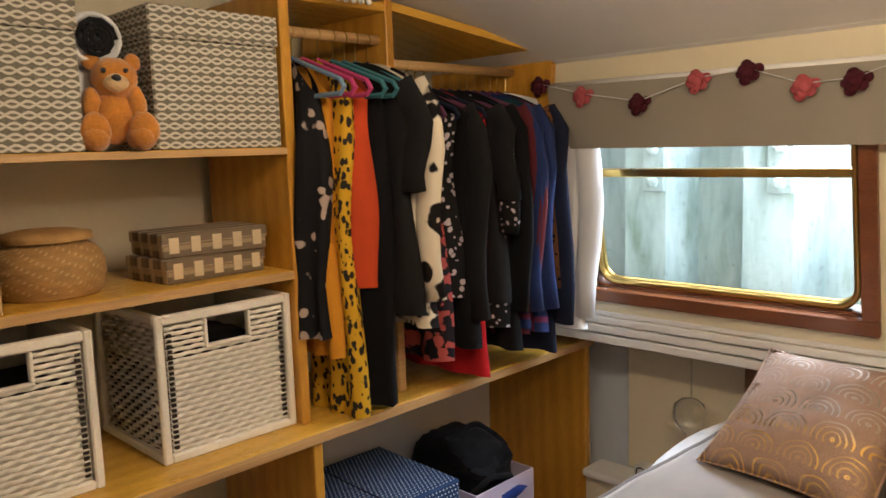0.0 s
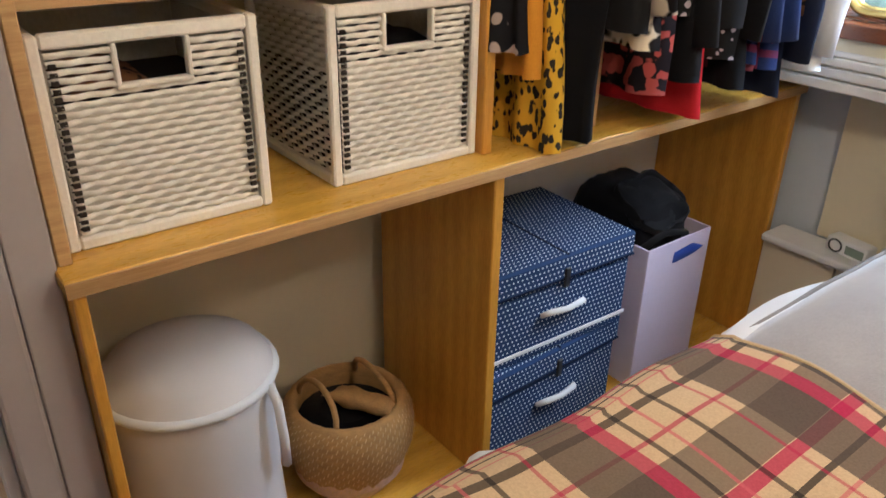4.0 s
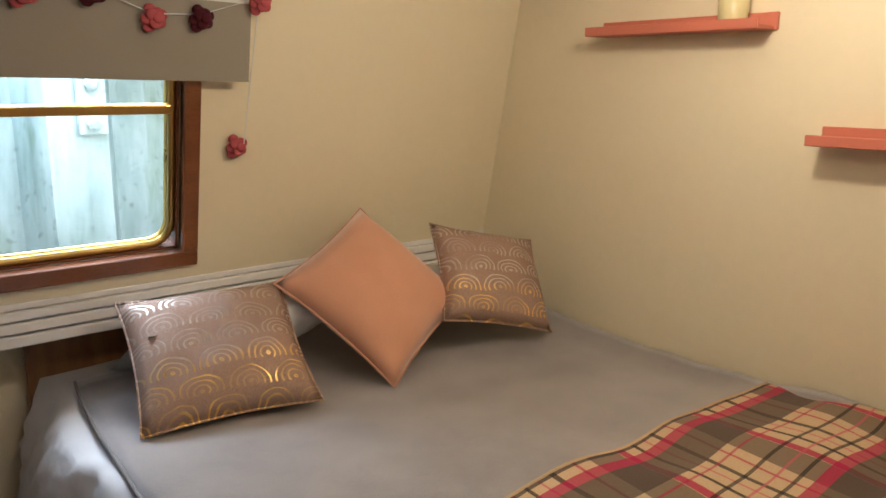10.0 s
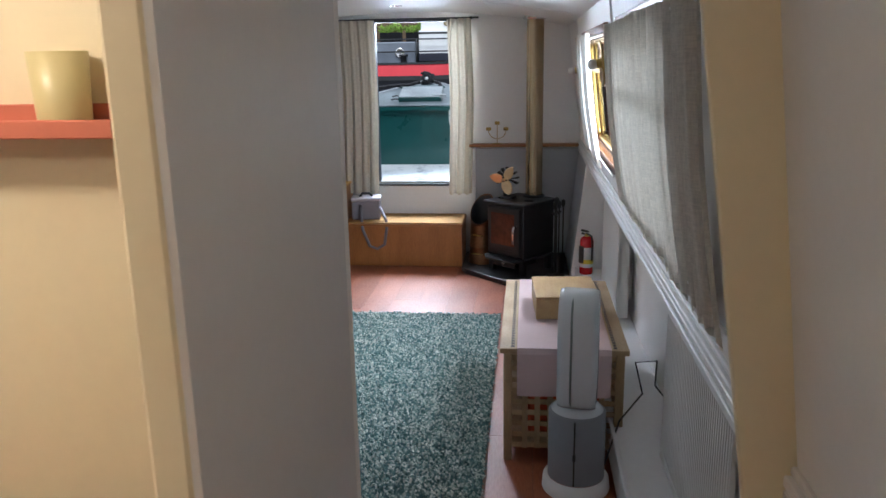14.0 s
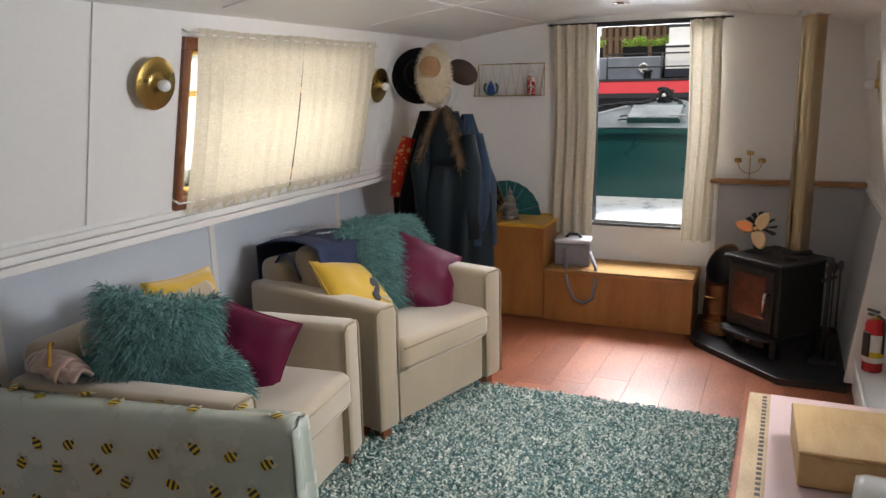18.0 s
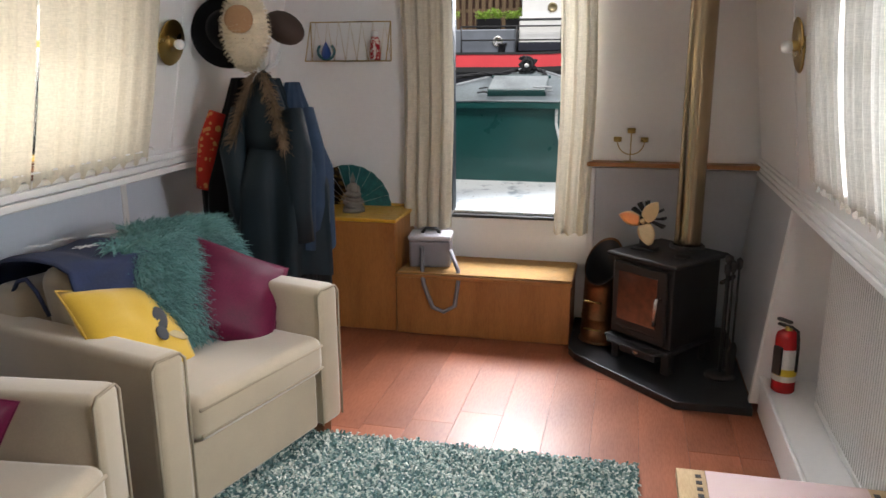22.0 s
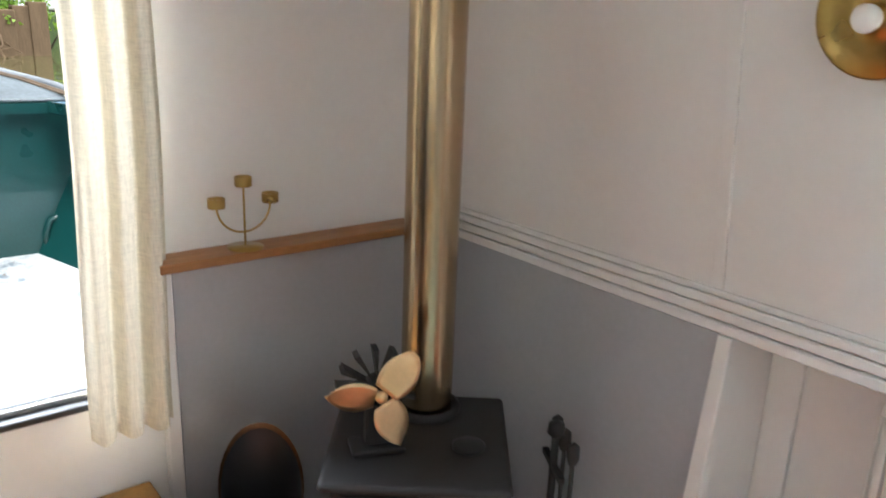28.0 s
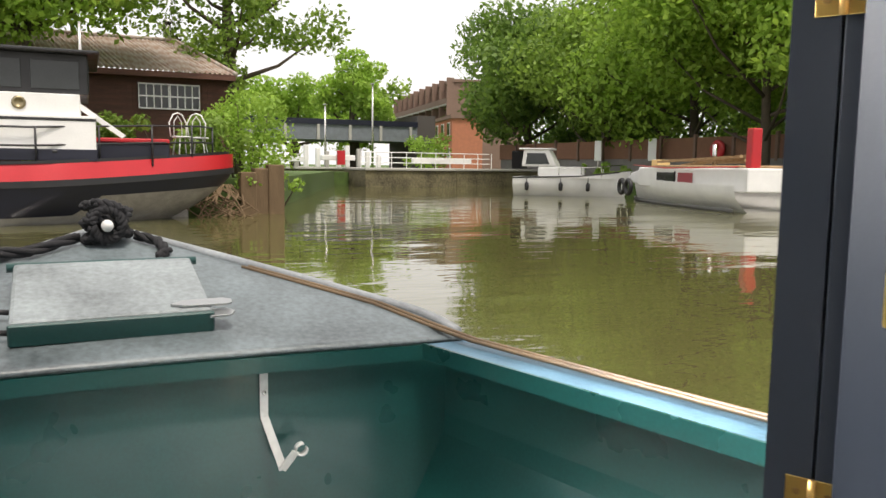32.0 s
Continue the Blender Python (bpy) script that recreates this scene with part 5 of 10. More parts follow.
t.links.new(mix_of(t, foil, ramp_of(t, noise_of(t, coords(t), 200, 3), [(0.3, (0.30, 0.19, 0.14)), (0.7, (0.40, 0.27, 0.2))]), leaf_c), p.inputs["Base Color"])
t.links.new(foil, p.inputs["Metallic"])
t.links.new(mix_of(t, foil, (0.8, 0.8, 0.8), (0.3, 0.3, 0.3)), p.inputs["Roughness"])
bump_of(t, rings, 0.25, 0.002, p)
FOIL = m
PEACH = cloth("peach_velvet", (0.62, 0.32, 0.2), 0.75, 0.08, 300, 0.6)


def cushion(name, w, h, d, material, label, m):
    t = thing(name, label, "cushion", "scatter cushions")
    t.matrix_basis = m
    part("cover", cushion_bm(w, h, d, 16), material, t, smooth=True)
    edge = [(w / 2 * a * (1 - 0.07 * (1 - b * b) * abs(a)), 0, h / 2 * b * (1 - 0.07 * (1 - a * a) * abs(b))) for a, b in
            [(-1 + k / 5, -1) for k in range(10)] + [(1, -1 + k / 5) for k in range(10)] + [(1 - k / 5, 1) for k in range(10)] + [(-1, 1 - k / 5) for k in range(10)]]
    part("seam", tube(edge, 0.0035, 5, None, True), material, t, smooth=True)
    return t


def lean(x, y, z, rz, rx, spin=0.0):
    """Turned about the upright, laid back, then spun in its own plane."""
    return pose(x, y, z, 0, 0, rz) @ pose(0, 0, 0, rx) @ pose(0, 0, 0, 0, spin)


cushion("cushion", 0.45, 0.41, 0.15, FOIL, "taupe cushion printed with gold foil arcs", lean(-0.652, 1.975, 0.965, -13.5, -53, -2))
cushion("cushion", 0.45, 0.45, 0.16, PEACH, "plain peach velvet cushion tilted on its corner", lean(-0.141, 1.98, 1.04, -1, -44, -29.5))
cushion("cushion", 0.40, 0.36, 0.14, FOIL, "brown cushion with gold foil arcs in the corner", lean(0.263, 1.90, 1.035, -4, -41.7, 17))

# ---- the wall beside the bed ----
CORAL = surface("coral_paint", (0.52, 0.16, 0.1), 0.55, 0.05)
MUG = surface("pale_yellow_glaze", (0.62, 0.55, 0.3), 0.35, 0.04)
for y0, y1, z in ((0.503, 1.020, 1.515), (1.17, 1.735, 1.805)):
    sh = thing("picture_ledge", "coral painted narrow picture ledge", "wall shelf", "coral shelves", at=(0.585, (y0 + y1) / 2, z))
    w = (y1 - y0) / 2
    part("board", box(-0.09, -0.012, -w, w, 0, 0.012, 0.002), CORAL, sh)
    part("lip", box(-0.098, -0.09, -w, w, 0, 0.027, 0.002), CORAL, sh)
    part("back_rail", box(-0.012, 0.0, -w - 0.008, w - 0.003, 0, 0.046, 0.002), CORAL, sh)
    mug = solo("candle_pot", lathe([(0, 0), (0.036, 0), (0.038, 0.004), (0.043, 0.112), (0.04, 0.112), (0.036, 0.09), (0, 0.088)], 26), MUG, "pale yellow tapered candle pot", "pot", "candle pots", m=pose(0.535, y0 + 0.098, z + 0.012), smooth=True)

m, t, p = node_mat("polka_dot_cloth")
c = mix_of(t, dots_fac(t, uv_of(t, 5.0, 22.0), 0.33), (0.022, 0.014, 0.012), (0.72, 0.66, 0.55))
t.links.new(c, p.inputs["Base Color"])
p.inputs["Roughness"].default_value = 0.9
DOTTED = m


def dot_curtain(u, v):
    z = 0.62 + 1.43 * v
    k = min(1.0, max(0.0, (z - 1.25) / 0.3))
    pinch = 0.62 + 0.38 * min(1.0, abs(z - 0.8) * 2)
    y = 0.335 - 0.028 * k * k * (3 - 2 * k) - 0.03 * max(0.0, 0.9 - z) + 0.14 * (u - 0.5) * pinch + 0.004 * math.sin(z * 9)
    return (0.36 + 0.03 * math.sin(u * 22) * pinch, y, z)


solo("polka_dot_curtain", sheet(60, 40, dot_curtain, 0.003), DOTTED, "black curtain with white polka dots tied in the doorway", "curtain", smooth=True)
solo("curtain_pole", rod((0.36, 0.234, 2.02), (0.36, 0.46, 2.02), 0.012, 10), WHITE, "short white curtain rod by the doorway", "curtain rod")
solo("pompom", ball(0, 0, 0, 0.026, 0.026, 0.026), WHITEC, "white pompom on the curtain tie", "pompom", m=pose(0.345, 0.40, 0.79), smooth=True)

# ---- sheepskin ----
FURM, t, p = node_mat("sheepskin_wool")
v = coords(t, (1, 1, 0.2))
n = noise_of(t, v, 4.6, 3, 0.6)
c = ramp_of(t, n, [(0.40, (0.028, 0.013, 0.008)), (0.51, (0.085, 0.038, 0.02)), (0.55, (0.42, 0.31, 0.19)), (0.62, (0.86, 0.78, 0.62))])
t.links.new(c, p.inputs["Base Color"])
p.inputs["Roughness"].default_value = 0.7
p.inputs["Sheen Weight"].default_value = 0.1
skin = thing("sheepskin_rug", "long-haired brown and cream sheepskin rug", "rug", at=(-1.32, 1.48, 0.0))
rnd = random.Random(5)


def skin_r(a):
    return 1 + 0.12 * math.sin(2 * a + 1) + 0.08 * math.sin(5 * a) + 0.06 * math.sin(3 * a + 2)


spots, edge = [], []
for k in range(7600):
    a, r = rnd.uniform(0, 2 * math.pi), math.sqrt(rnd.random())
    q = (0.27 * r * skin_r(a) * math.cos(a), 0.66 * r * skin_r(a) * math.sin(a), 0.02)
    flow = noise.noise((q[0] * 3, q[1] * 3, 0)) * 3
    spots.append((q, (0.9 * math.cos(flow) * 0.9 + 0.5 * math.cos(a), 0.9 * math.sin(flow) + 0.6 * math.sin(a), 0.55)))
part("hide", prism([(0.25 * skin_r(a * 0.1963) * math.cos(a * 0.1963), 0.66 * skin_r(a * 0.1963) * math.sin(a * 0.1963)) for a in range(32)], 0.002, 0.03, "z"), FURM, skin)
mesh_part("fleece", blades(spots, 3, 0.105, 0.0032, 0.5, 3, 0.35, 3), FURM, skin)["kind"] = "stuff"


# ---- saloon: hull details ----
def batten(name, x, side, z0, z1):
    f = port_y if side > 0 else star_y
    y0, y1 = f(z0), f(z1)
    s = side
    return solo(name, prism([(y0, z0), (y1, z1), (y1 - s * 0.008, z1), (y0 - s * 0.008, z0)], x - 0.014, x + 0.014, "x", 0.002), WHITE, "thin white cover strip on the cabin side", "trim", kind="structure")


for x in (1.9, 2.56, 4.72):
    batten("trim_batten_port", x, 1, 1.1, 1.93)
for x in (0.9, 2.68, 4.815):
    batten("trim_batten_starboard", x, -1, 0.99, 1.93)
for x in (2.3, 3.46, 4.62):
    solo("trim_lower_batten", box(x - 0.02, x + 0.02, LOW_P - 0.008, LOW_P, 0, 0.98, 0.002), WHITE, "white cover strip on the hull lining", "trim", kind="structure")
for x in (2.28, 2.42):
    solo("trim_lower_batten", box(x - 0.02, x + 0.02, LOW_S, LOW_S + 0.008, 0.17, 0.89, 0.002), WHITE, "white cover strip on the hull lining", "trim", kind="structure")
for y in (0.2, 1.53):
    solo("trim_ceiling", box(0.66, X_END, y - 0.012, y + 0.012, ceil_z(y) - 0.006, ceil_z(y) + 0.01, 0.002), CEIL, "painted ceiling seam strip", "trim", kind="structure")
for x in (1.9, 3.1, 4.3):
    solo("trim_ceiling_cross", prism([(-0.45 + k * 0.13, ceil_z(-0.45 + k * 0.13) - 0.005) for k in range(20)] + [(-0.45 + k * 0.13, ceil_z(-0.45 + k * 0.13) + 0.006) for k in range(19, -1, -1)], x - 0.012, x + 0.012, "x"), CEIL, "painted ceiling seam strip", "trim", kind="structure")
for x, y in ((5.0, 0.84), (3.4, 0.84), (1.9, 0.84)):
    dl = thing("downlight", "small round recessed ceiling light, switched off", "ceiling light", "downlights", at=(x, y, ceil_z(y)))
    part("rim", lathe([(0.028, -0.002), (0.03, -0.007), (0.042, -0.006), (0.045, 0.0)], 24), STEEL, dl, smooth=True)
    part("lens", lathe([(0, -0.002), (0.028, -0.002)], 24), WHITE_PL, dl)
solo("trim_lining_joint", prism([(-0.668, 0.18), (-0.672, 0.895), (-0.689, 0.895), (-0.689, 0.18)], 4.678, 4.753, "x", 0.002), WHITE, "white painted lining panel beside the hearth", "trim", kind="structure")
solo("trim_pipe_box", box(0.66, 4.765, LOW_S, -0.435, 0.0, 0.168, 0.006), WHITE, "white painted box over the heating pipes", "trim", kind="structure")
solo("trim_pipe_box_lip", box(0.66, 4.765, -0.445, -0.428, 0.168, 0.18, 0.004), WHITE, "white edge bead on the pipe box", "trim", kind="structure")
solo("trim_port_skirting", box(0.66, X_END, LOW_P - 0.02, LOW_P, 0, 0.1, 0.003), WHITE, "white skirting", "trim", kind="structure")



def linen(name, colour, through):
    m, t, p = node_mat(name)
    v = coords(t)
    x, y, z = axes_of(t, v)
    fine = noise_of(t, coords(t, (260, 260, 30)), 1.0, 3)
    fine2 = noise_of(t, coords(t, (30, 30, 330)), 1.0, 3)
    w = mix_of(t, 0.5, fine, fine2)
    c = ramp_of(t, w, [(0.35, tone(colour, 0.82)), (0.62, tone(colour, 1.08))])
    t.links.new(c, p.inputs["Base Color"])
    p.inputs["Roughness"].default_value = 0.9
    bump_of(t, w, 0.35, 0.001, p)
    tl = t.nodes.new("ShaderNodeBsdfTranslucent")
    t.links.new(c, tl.inputs[0])
    mx = t.nodes.new("ShaderNodeMixShader")
    mx.inputs[0].default_value = through
    t.links.new(p.outputs[0], mx.inputs[1])
    t.links.new(tl.outputs[0], mx.inputs[2])
    t.links.new(mx.outputs[0], t.nodes["Material Output"].inputs[0])
    return m


LINEN = linen("natural_linen", (0.64, 0.58, 0.46), 0.10)
LINEN_B = linen("drawn_linen", (0.66, 0.61, 0.52), 0.13)
LINEN_W = linen("white_voile", (0.72, 0.70, 0.65), 0.065)


def side_curtain(x0, x1, z0, z1, y_at, side, folds, seed, mat=LINEN, sag=0.02):
    """A gathered cafe curtain between two wires on a leaning wall."""
    rnd = random.Random(seed)
    a, b = rnd.uniform(0, 6), rnd.uniform(0, 6)

    def fn(u, v):
        z = z0 + (z1 - z0) * v
        wob = 0.010 * math.sin(u * folds * 6.283 + a) + 0.006 * math.sin(u * folds * 11 + b + v)
        hem = 0.018 * (1 - v) ** 4 * math.sin(u * folds * 6.283 + a + 0.6)
        belly = 0.012 * math.sin(math.pi * v)
        bow = 0.05 * (u - 0.5) * 0.6 * (0.5 - abs(v - 0.5)) * -0.6
        return (x0 + (x1 - x0) * u + bow, y_at(z) - side * (0.042 + belly + wob), z + hem - sag * 0.3 * math.sin(math.pi * u))
    return sheet(int(70 * (x1 - x0)) + 10, 16, fn)


def wire(x0, x1, z, y_at, side, parent):
    y = y_at(z) - side * 0.04
    part("rail", tube([(x0 - 0.05, y_at(z), z + 0.02), (x0 - 0.05, y, z), (x0, y, z), (x1, y, z), (x1 + 0.05, y, z), (x1 + 0.05, y_at(z), z + 0.02)], 0.004, 6), WHITE, parent, "white curtain rod with hooked ends", True)


window_unit("window_2", *PORT_WIN, port_y, 1, MAHOG, "brass framed saloon window in a mahogany surround")
window_unit("window_3", *STAR_A, star_y, -1, MAHOG, "brass framed saloon window in a wooden surround")
window_unit("window_4", *STAR_B, star_y, -1, MAHOG, "brass framed saloon window in a wooden surround")
for nm, side, f, panels, lab, mat in (("cafe_curtain_port", 1, port_y, ((3.035, 3.77, 9), (3.775, 4.46, 8)), "gathered natural linen curtains on two rods", LINEN),
                                      ("cafe_curtain", -1, star_y, ((3.42, 3.86, 6), (3.87, 4.33, 6)), "gathered voile curtains drawn half across", LINEN_W),
                                      ("cafe_curtain", -1, star_y, ((0.86, 1.70, 10), (1.71, 2.52, 9)), "gathered linen curtains closed over the window", LINEN_B)):
    c = thing(nm.replace("_port", ""), lab, "curtain", "cafe curtains", at=(0, 0, 0))
    x0, x1 = (2.85, panels[-1][1]) if panels[0][0] == 3.42 else (panels[0][0], panels[-1][1])
    top = 1.79 if side > 0 else 1.715
    wire(x0, x1, top, f, side, c)
    wire(x0, x1, 1.115, f, side, c)
    for k, (a, b, n) in enumerate(panels):
        part("panel", side_curtain(a, b, 1.075, top + 0.025, f, side, n, k + a, mat), mat, c, smooth=True)


def sconce(x, z, side):
    f = port_y if side > 0 else star_y
    s = thing("wall_light", "round brushed brass wall light with a bare bulb", "wall light", "brass wall lights", at=(x, f(z), z))
    s.matrix_basis = pose(x, f(z), z, (90 + 11) if side > 0 else -90 - 7, 0, 0)
    part("dish", lathe([(0, 0.0), (0.03, 0.002), (0.03, 0.03), (0.06, 0.028), (0.098, 0.036), (0.1, 0.04), (0.096, 0.043), (0.05, 0.038), (0.022, 0.04), (0.02, 0.046)], 36), GOLDM, s, smooth=True)
    part("holder", lathe([(0.02, 0.04), (0.021, 0.056), (0.016, 0.06)], 20), GOLDM, s, smooth=True)
    part("bulb", lathe([(0.014, 0.058), (0.021, 0.068), (0.023, 0.082), (0.016, 0.097), (0, 0.1)], 18), WHITE_PL, s, "frosted bulb", True)


sconce(2.82, 1.61, 1)
sconce(4.58, 1.585, 1)
sconce(2.88, 1.60, -1)
sconce(4.55, 1.55, -1)

# ---- radiators ----
RADW = surface("radiator_enamel", (0.72, 0.71, 0.68), 0.35, 0.03)


def radiator(x0, x1, z0, z1):
    r = thing("radiator", "white panel radiator under the window", "radiator", "radiators", at=(x0, LOW_S, z0))
    w, h = x1 - x0, z1 - z0
    n = int(w / 0.022)
    bm = bmesh.new()
    prof = []
    for k in range(n):
        c = (k + 0.5) * w / n
        prof += [(c - 0.006, 0.1), (c - 0.0035, 0.088), (c + 0.0035, 0.088), (c + 0.006, 0.1)]
    ins = [(u, v) for u, v in prof]
    bm = prism([(0, 0.078), (0, 0.1)] + ins + [(w, 0.1), (w, 0.078)], 0.03, h - 0.03, "z")
    part("front_panel", bm, RADW, r)
    part("top_seam", box(0, w, 0.085, 0.102, h - 0.03, h, 0.004), RADW, r)
    part("bottom_seam", box(0, w, 0.085, 0.102, 0, 0.03, 0.004), RADW, r)
    part("grille", box(0.005, w - 0.005, 0.035, 0.084, h - 0.02, h - 0.006, 0.001), surface("dark_grille", (0.12, 0.12, 0.12), 0.5), r)
    for x in (0.0, w - 0.004):
        part("side_cover", box(x, x + 0.004, 0.033, 0.086, 0.02, h, 0.001), RADW, r)
    part("bracket", box(0.1, 0.13, 0.0, 0.035, 0.1, h - 0.1), RADW, r)
    part("bracket", box(w - 0.13, w - 0.1, 0.0, 0.035, 0.1, h - 0.1), RADW, r)
    v = part("valve", tube([(w + 0.03, 0.06, -(z0 - 0.17)), (w + 0.03, 0.06, 0.03), (w - 0.005, 0.06, 0.03)], 0.009, 8), STEEL, r, "chrome valve tail", True)
    part("valve_cap", lathe([(0.014, 0.03), (0.014, 0.07), (0, 0.072)], 14, None, pose(w + 0.03, 0.06, 0.0)), STEEL, r, smooth=True)
    part("bleed_plug", lathe([(0, 0), (0.02, 0), (0.02, 0.012), (0.008, 0.014), (0, 0.014)], 16, None, pose(-0.012, 0.06, h - 0.05, 0, 90, 0)), BLACK_PL, r)
    return r


radiator(3.62, 4.487, 0.172, 0.842)
radiator(1.20, 2.10, 0.172, 0.885)

# ---- bow wall: cupboard, bench, curtains, shelf ----
bench = thing("storage_bench", "oak veneered storage bench with a coir mat top", "bench", at=(0, 0, 0))
part("front", box(5.365, 5.385, 0.425, 1.378, 0.01, 0.335, 0.002), OAK, bench)
part("end_panel", box(5.386, 5.758, 0.425, 0.445, 0.01, 0.335, 0.002), OAK, bench)
part("lid", box(5.352, 5.758, 0.415, 1.378, 0.336, 0.356, 0.003), OAK, bench)
COIR = surface("coir_matting", (0.40, 0.22, 0.07), 0.95, 0.25, 20, 300, 0.9, 0, 0.004)
part("mat", box(5.36, 5.75, 0.42, 1.37, 0.357, 0.368, 0.004), COIR, bench, "brown coir mat")
part("inside", box(5.39, 5.75, 0.45, 1.37, 0.012, 0.33), OAK, bench)
cab = thing("corner_cupboard", "oak veneered low cupboard in the corner", "cupboard", at=(0, 0, 0))
part("body", box(5.385, 5.758, 1.382, 2.28, 0.012, 0.635, 0.002), OAK, cab)
part("door", box(5.366, 5.384, 1.384, 1.842, 0.015, 0.632, 0.002), OAK, cab)
part("door", box(5.366, 5.384, 1.848, 2.27, 0.015, 0.632, 0.002), OAK, cab)
part("top", box(5.355, 5.758, 1.374, 2.29, 0.636, 0.656, 0.003), PLY_Y, cab)
part("upstand", box(5.735, 5.757, 1.374, 2.29, 0.657, 0.67, 0.002), PLY_Y, cab)
ws_ = thing("wall_shelf", "narrow oak shelf over the stove", "shelf", at=(0, 0, 0))
part("board", box(5.665, 5.758, -0.50, 0.382, 0.932, 0.955, 0.003), timber("oak_shelf", (0.42, 0.2, 0.07), (0.3, 0.13, 0.04), (9, 1.2, 9), 0.4), ws_)
GREYB = surface("grey_fire_board", (0.44, 0.45, 0.47), 0.45, 0.06, 3, 60, 0.05)
solo("wall_fire_board", box(5.735, 5.757, -0.66, 0.335, 0.045, 0.918, 0.002), GREYB, "smooth grey fireproof board behind the stove", "panel", kind="structure")
solo("trim_fire_board", box(5.725, 5.757, 0.338, 0.372, 0.045, 0.918, 0.003), WHITE, "white painted edge strip", "trim", kind="structure")
solo("wall_fire_board_side", prism([(-0.41, 0.045), (-0.505, 0.895), (-0.525, 0.895), (-0.43, 0.045)], 4.792, 5.733, "x"), GREYB, "smooth grey fireproof board along the hull", "panel", kind="structure")
solo("trim_fire_board_side", prism([(-0.395, 0.045), (-0.49, 0.897), (-0.68, 0.897), (-0.68, 0.045)], 4.754, 4.79, "x", 0.004), WHITE, "white painted post beside the fireproof board", "trim", kind="structure")


def drape(y0, y1, z0, z1, folds, seed):
    rnd = random.Random(seed)
    a = rnd.uniform(0, 6)

    def fn(u, v):
        z = z0 + (z1 - z0) * v
        w = 0.6 + 0.4 * math.cos(v * 2.0) ** 2
        return (5.685 + 0.022 * math.sin(u * folds * 6.283 + a) * w + 0.006 * math.sin(u * folds * 13 + v * 3), y0 + (y1 - y0) * u + 0.008 * math.sin(v * 6 + a), z + 0.006 * math.sin(u * folds * 6.283))
    return sheet(46, 26, fn)


rod_ = thing("curtain_rail", "thin black curtain rail over the hatchway", "curtain rail", at=(0, 0, 0))
part("rail", rod((5.69, 0.30, 1.945), (5.69, 1.46, 1.945), 0.006, 10), BLACK_PL, rod_, smooth=True)
for y in (0.36, 1.44):
    part("bracket", box(5.684, 5.757, y - 0.008, y + 0.008, 1.935, 1.955, 0.003), BLACK_PL, rod_)
for y0, y1, s in ((0.355, 0.545, 3), (1.135, 1.42, 8)):
    d_ = thing("curtain", "natural linen curtain beside the hatchway", "curtain", "hatchway curtains", at=(0, 0, 0))
    part("cloth", drape(y0, y1, 0.545, 1.94, 3 if y0 < 1 else 4, s), LINEN, d_, smooth=True)
BRASSD = metal_mat("dull_worn_brass", (0.3, 0.19, 0.07), 0.45)
NAVY_P = surface("navy_gloss_paint", (0.007, 0.01, 0.016), 0.5, 0.1, 4, 80, 0.1, spec=0.2)
hf = thing("hatch_frame", "black rubber threshold and frame of the hatchway", "door frame", kind="structure")
part("sill", box(5.742, 5.84, 0.42, 1.15, 0.605, 0.622, 0.003), BLACK_PL, hf)
part("track", box(5.775, 5.79, 0.42, 1.15, 0.623, 0.637, 0.002), STEEL, hf)
part("track", box(5.805, 5.82, 0.42, 1.15, 0.623, 0.632, 0.002), BLACK_PL, hf)
for y in (0.4195, 1.1445):
    part("jamb", box(5.752, 5.8365, y, y + 0.006, 0.638, 1.925, 0.001), NAVY_P, hf)
part("head", box(5.765, 5.84, 0.42, 1.15, 1.925, 1.95, 0.003), BLACK_PL, hf)
dr = thing("door_leaf", "open navy painted bow doors folded back with brass hinges", "door", kind="structure", at=(5.856, 0.426, 0), turn=28)
part("leaf", box(0.0015, 0.044, -0.37, 0, 0.64, 1.93), NAVY_P, dr)
part("leaf", box(-0.082, -0.0015, -0.03, 0, 0.64, 1.93, 0.001), NAVY_P, dr)
part("inner_panel", box(-0.03, -0.0015, -0.37, -0.031, 0.64, 1.93, 0.003), NAVY_P, dr)
for z in (0.80, 1.243, 1.762):
    for k in (-1, 1):
        hg = part("hinge", box(min(0.003 * k, 0.024 * k), max(0.003 * k, 0.024 * k), -0.001, 0.0015, z, z + 0.088, 0.0005), BRASS, dr, "worn brass butt hinge")
        for q in (0.014, 0.044, 0.074):
            part("screw", rod((0.014 * k, 0.001, z + q), (0.014 * k, 0.0022, z + q), 0.0035, 8), BRASSD, hg)
        if k > 0:
            for q in range(3):
                part("knuckle", rod((0, 0.002, z + 0.03 * q), (0, 0.002, z + 0.028 + 0.03 * q), 0.004, 10), BRASSD, hg, smooth=True)
hd = part("pull_handle", box(-0.072, -0.046, -0.001, 0.003, 1.47, 1.52, 0.001), BRASS, dr, "polished brass pull handle")
part("plate", box(-0.072, -0.046, -0.001, 0.003, 1.645, 1.695, 0.001), BRASS, hd)
for z in (1.508, 1.652):
    part("foot", box(-0.066, -0.052, 0.0035, 0.026, z - 0.006, z + 0.006, 0.002), BRASS, hd)
part("grip", box(-0.067, -0.051, 0.024, 0.032, 1.49, 1.672, 0.003, 2), BRASS, hd)

cand = thing("candelabra", "small brass three-armed candle holder", "candle holder", at=(5.71, 0.156, 0.955))
part("foot", lathe([(0, 0), (0.045, 0), (0.045, 0.003), (0.006, 0.005), (0, 0.005)], 28), GOLDM, cand, smooth=True)
part("stem", rod((0, 0, 0.004), (0, 0, 0.155), 0.0028, 8), GOLDM, cand, smooth=True)
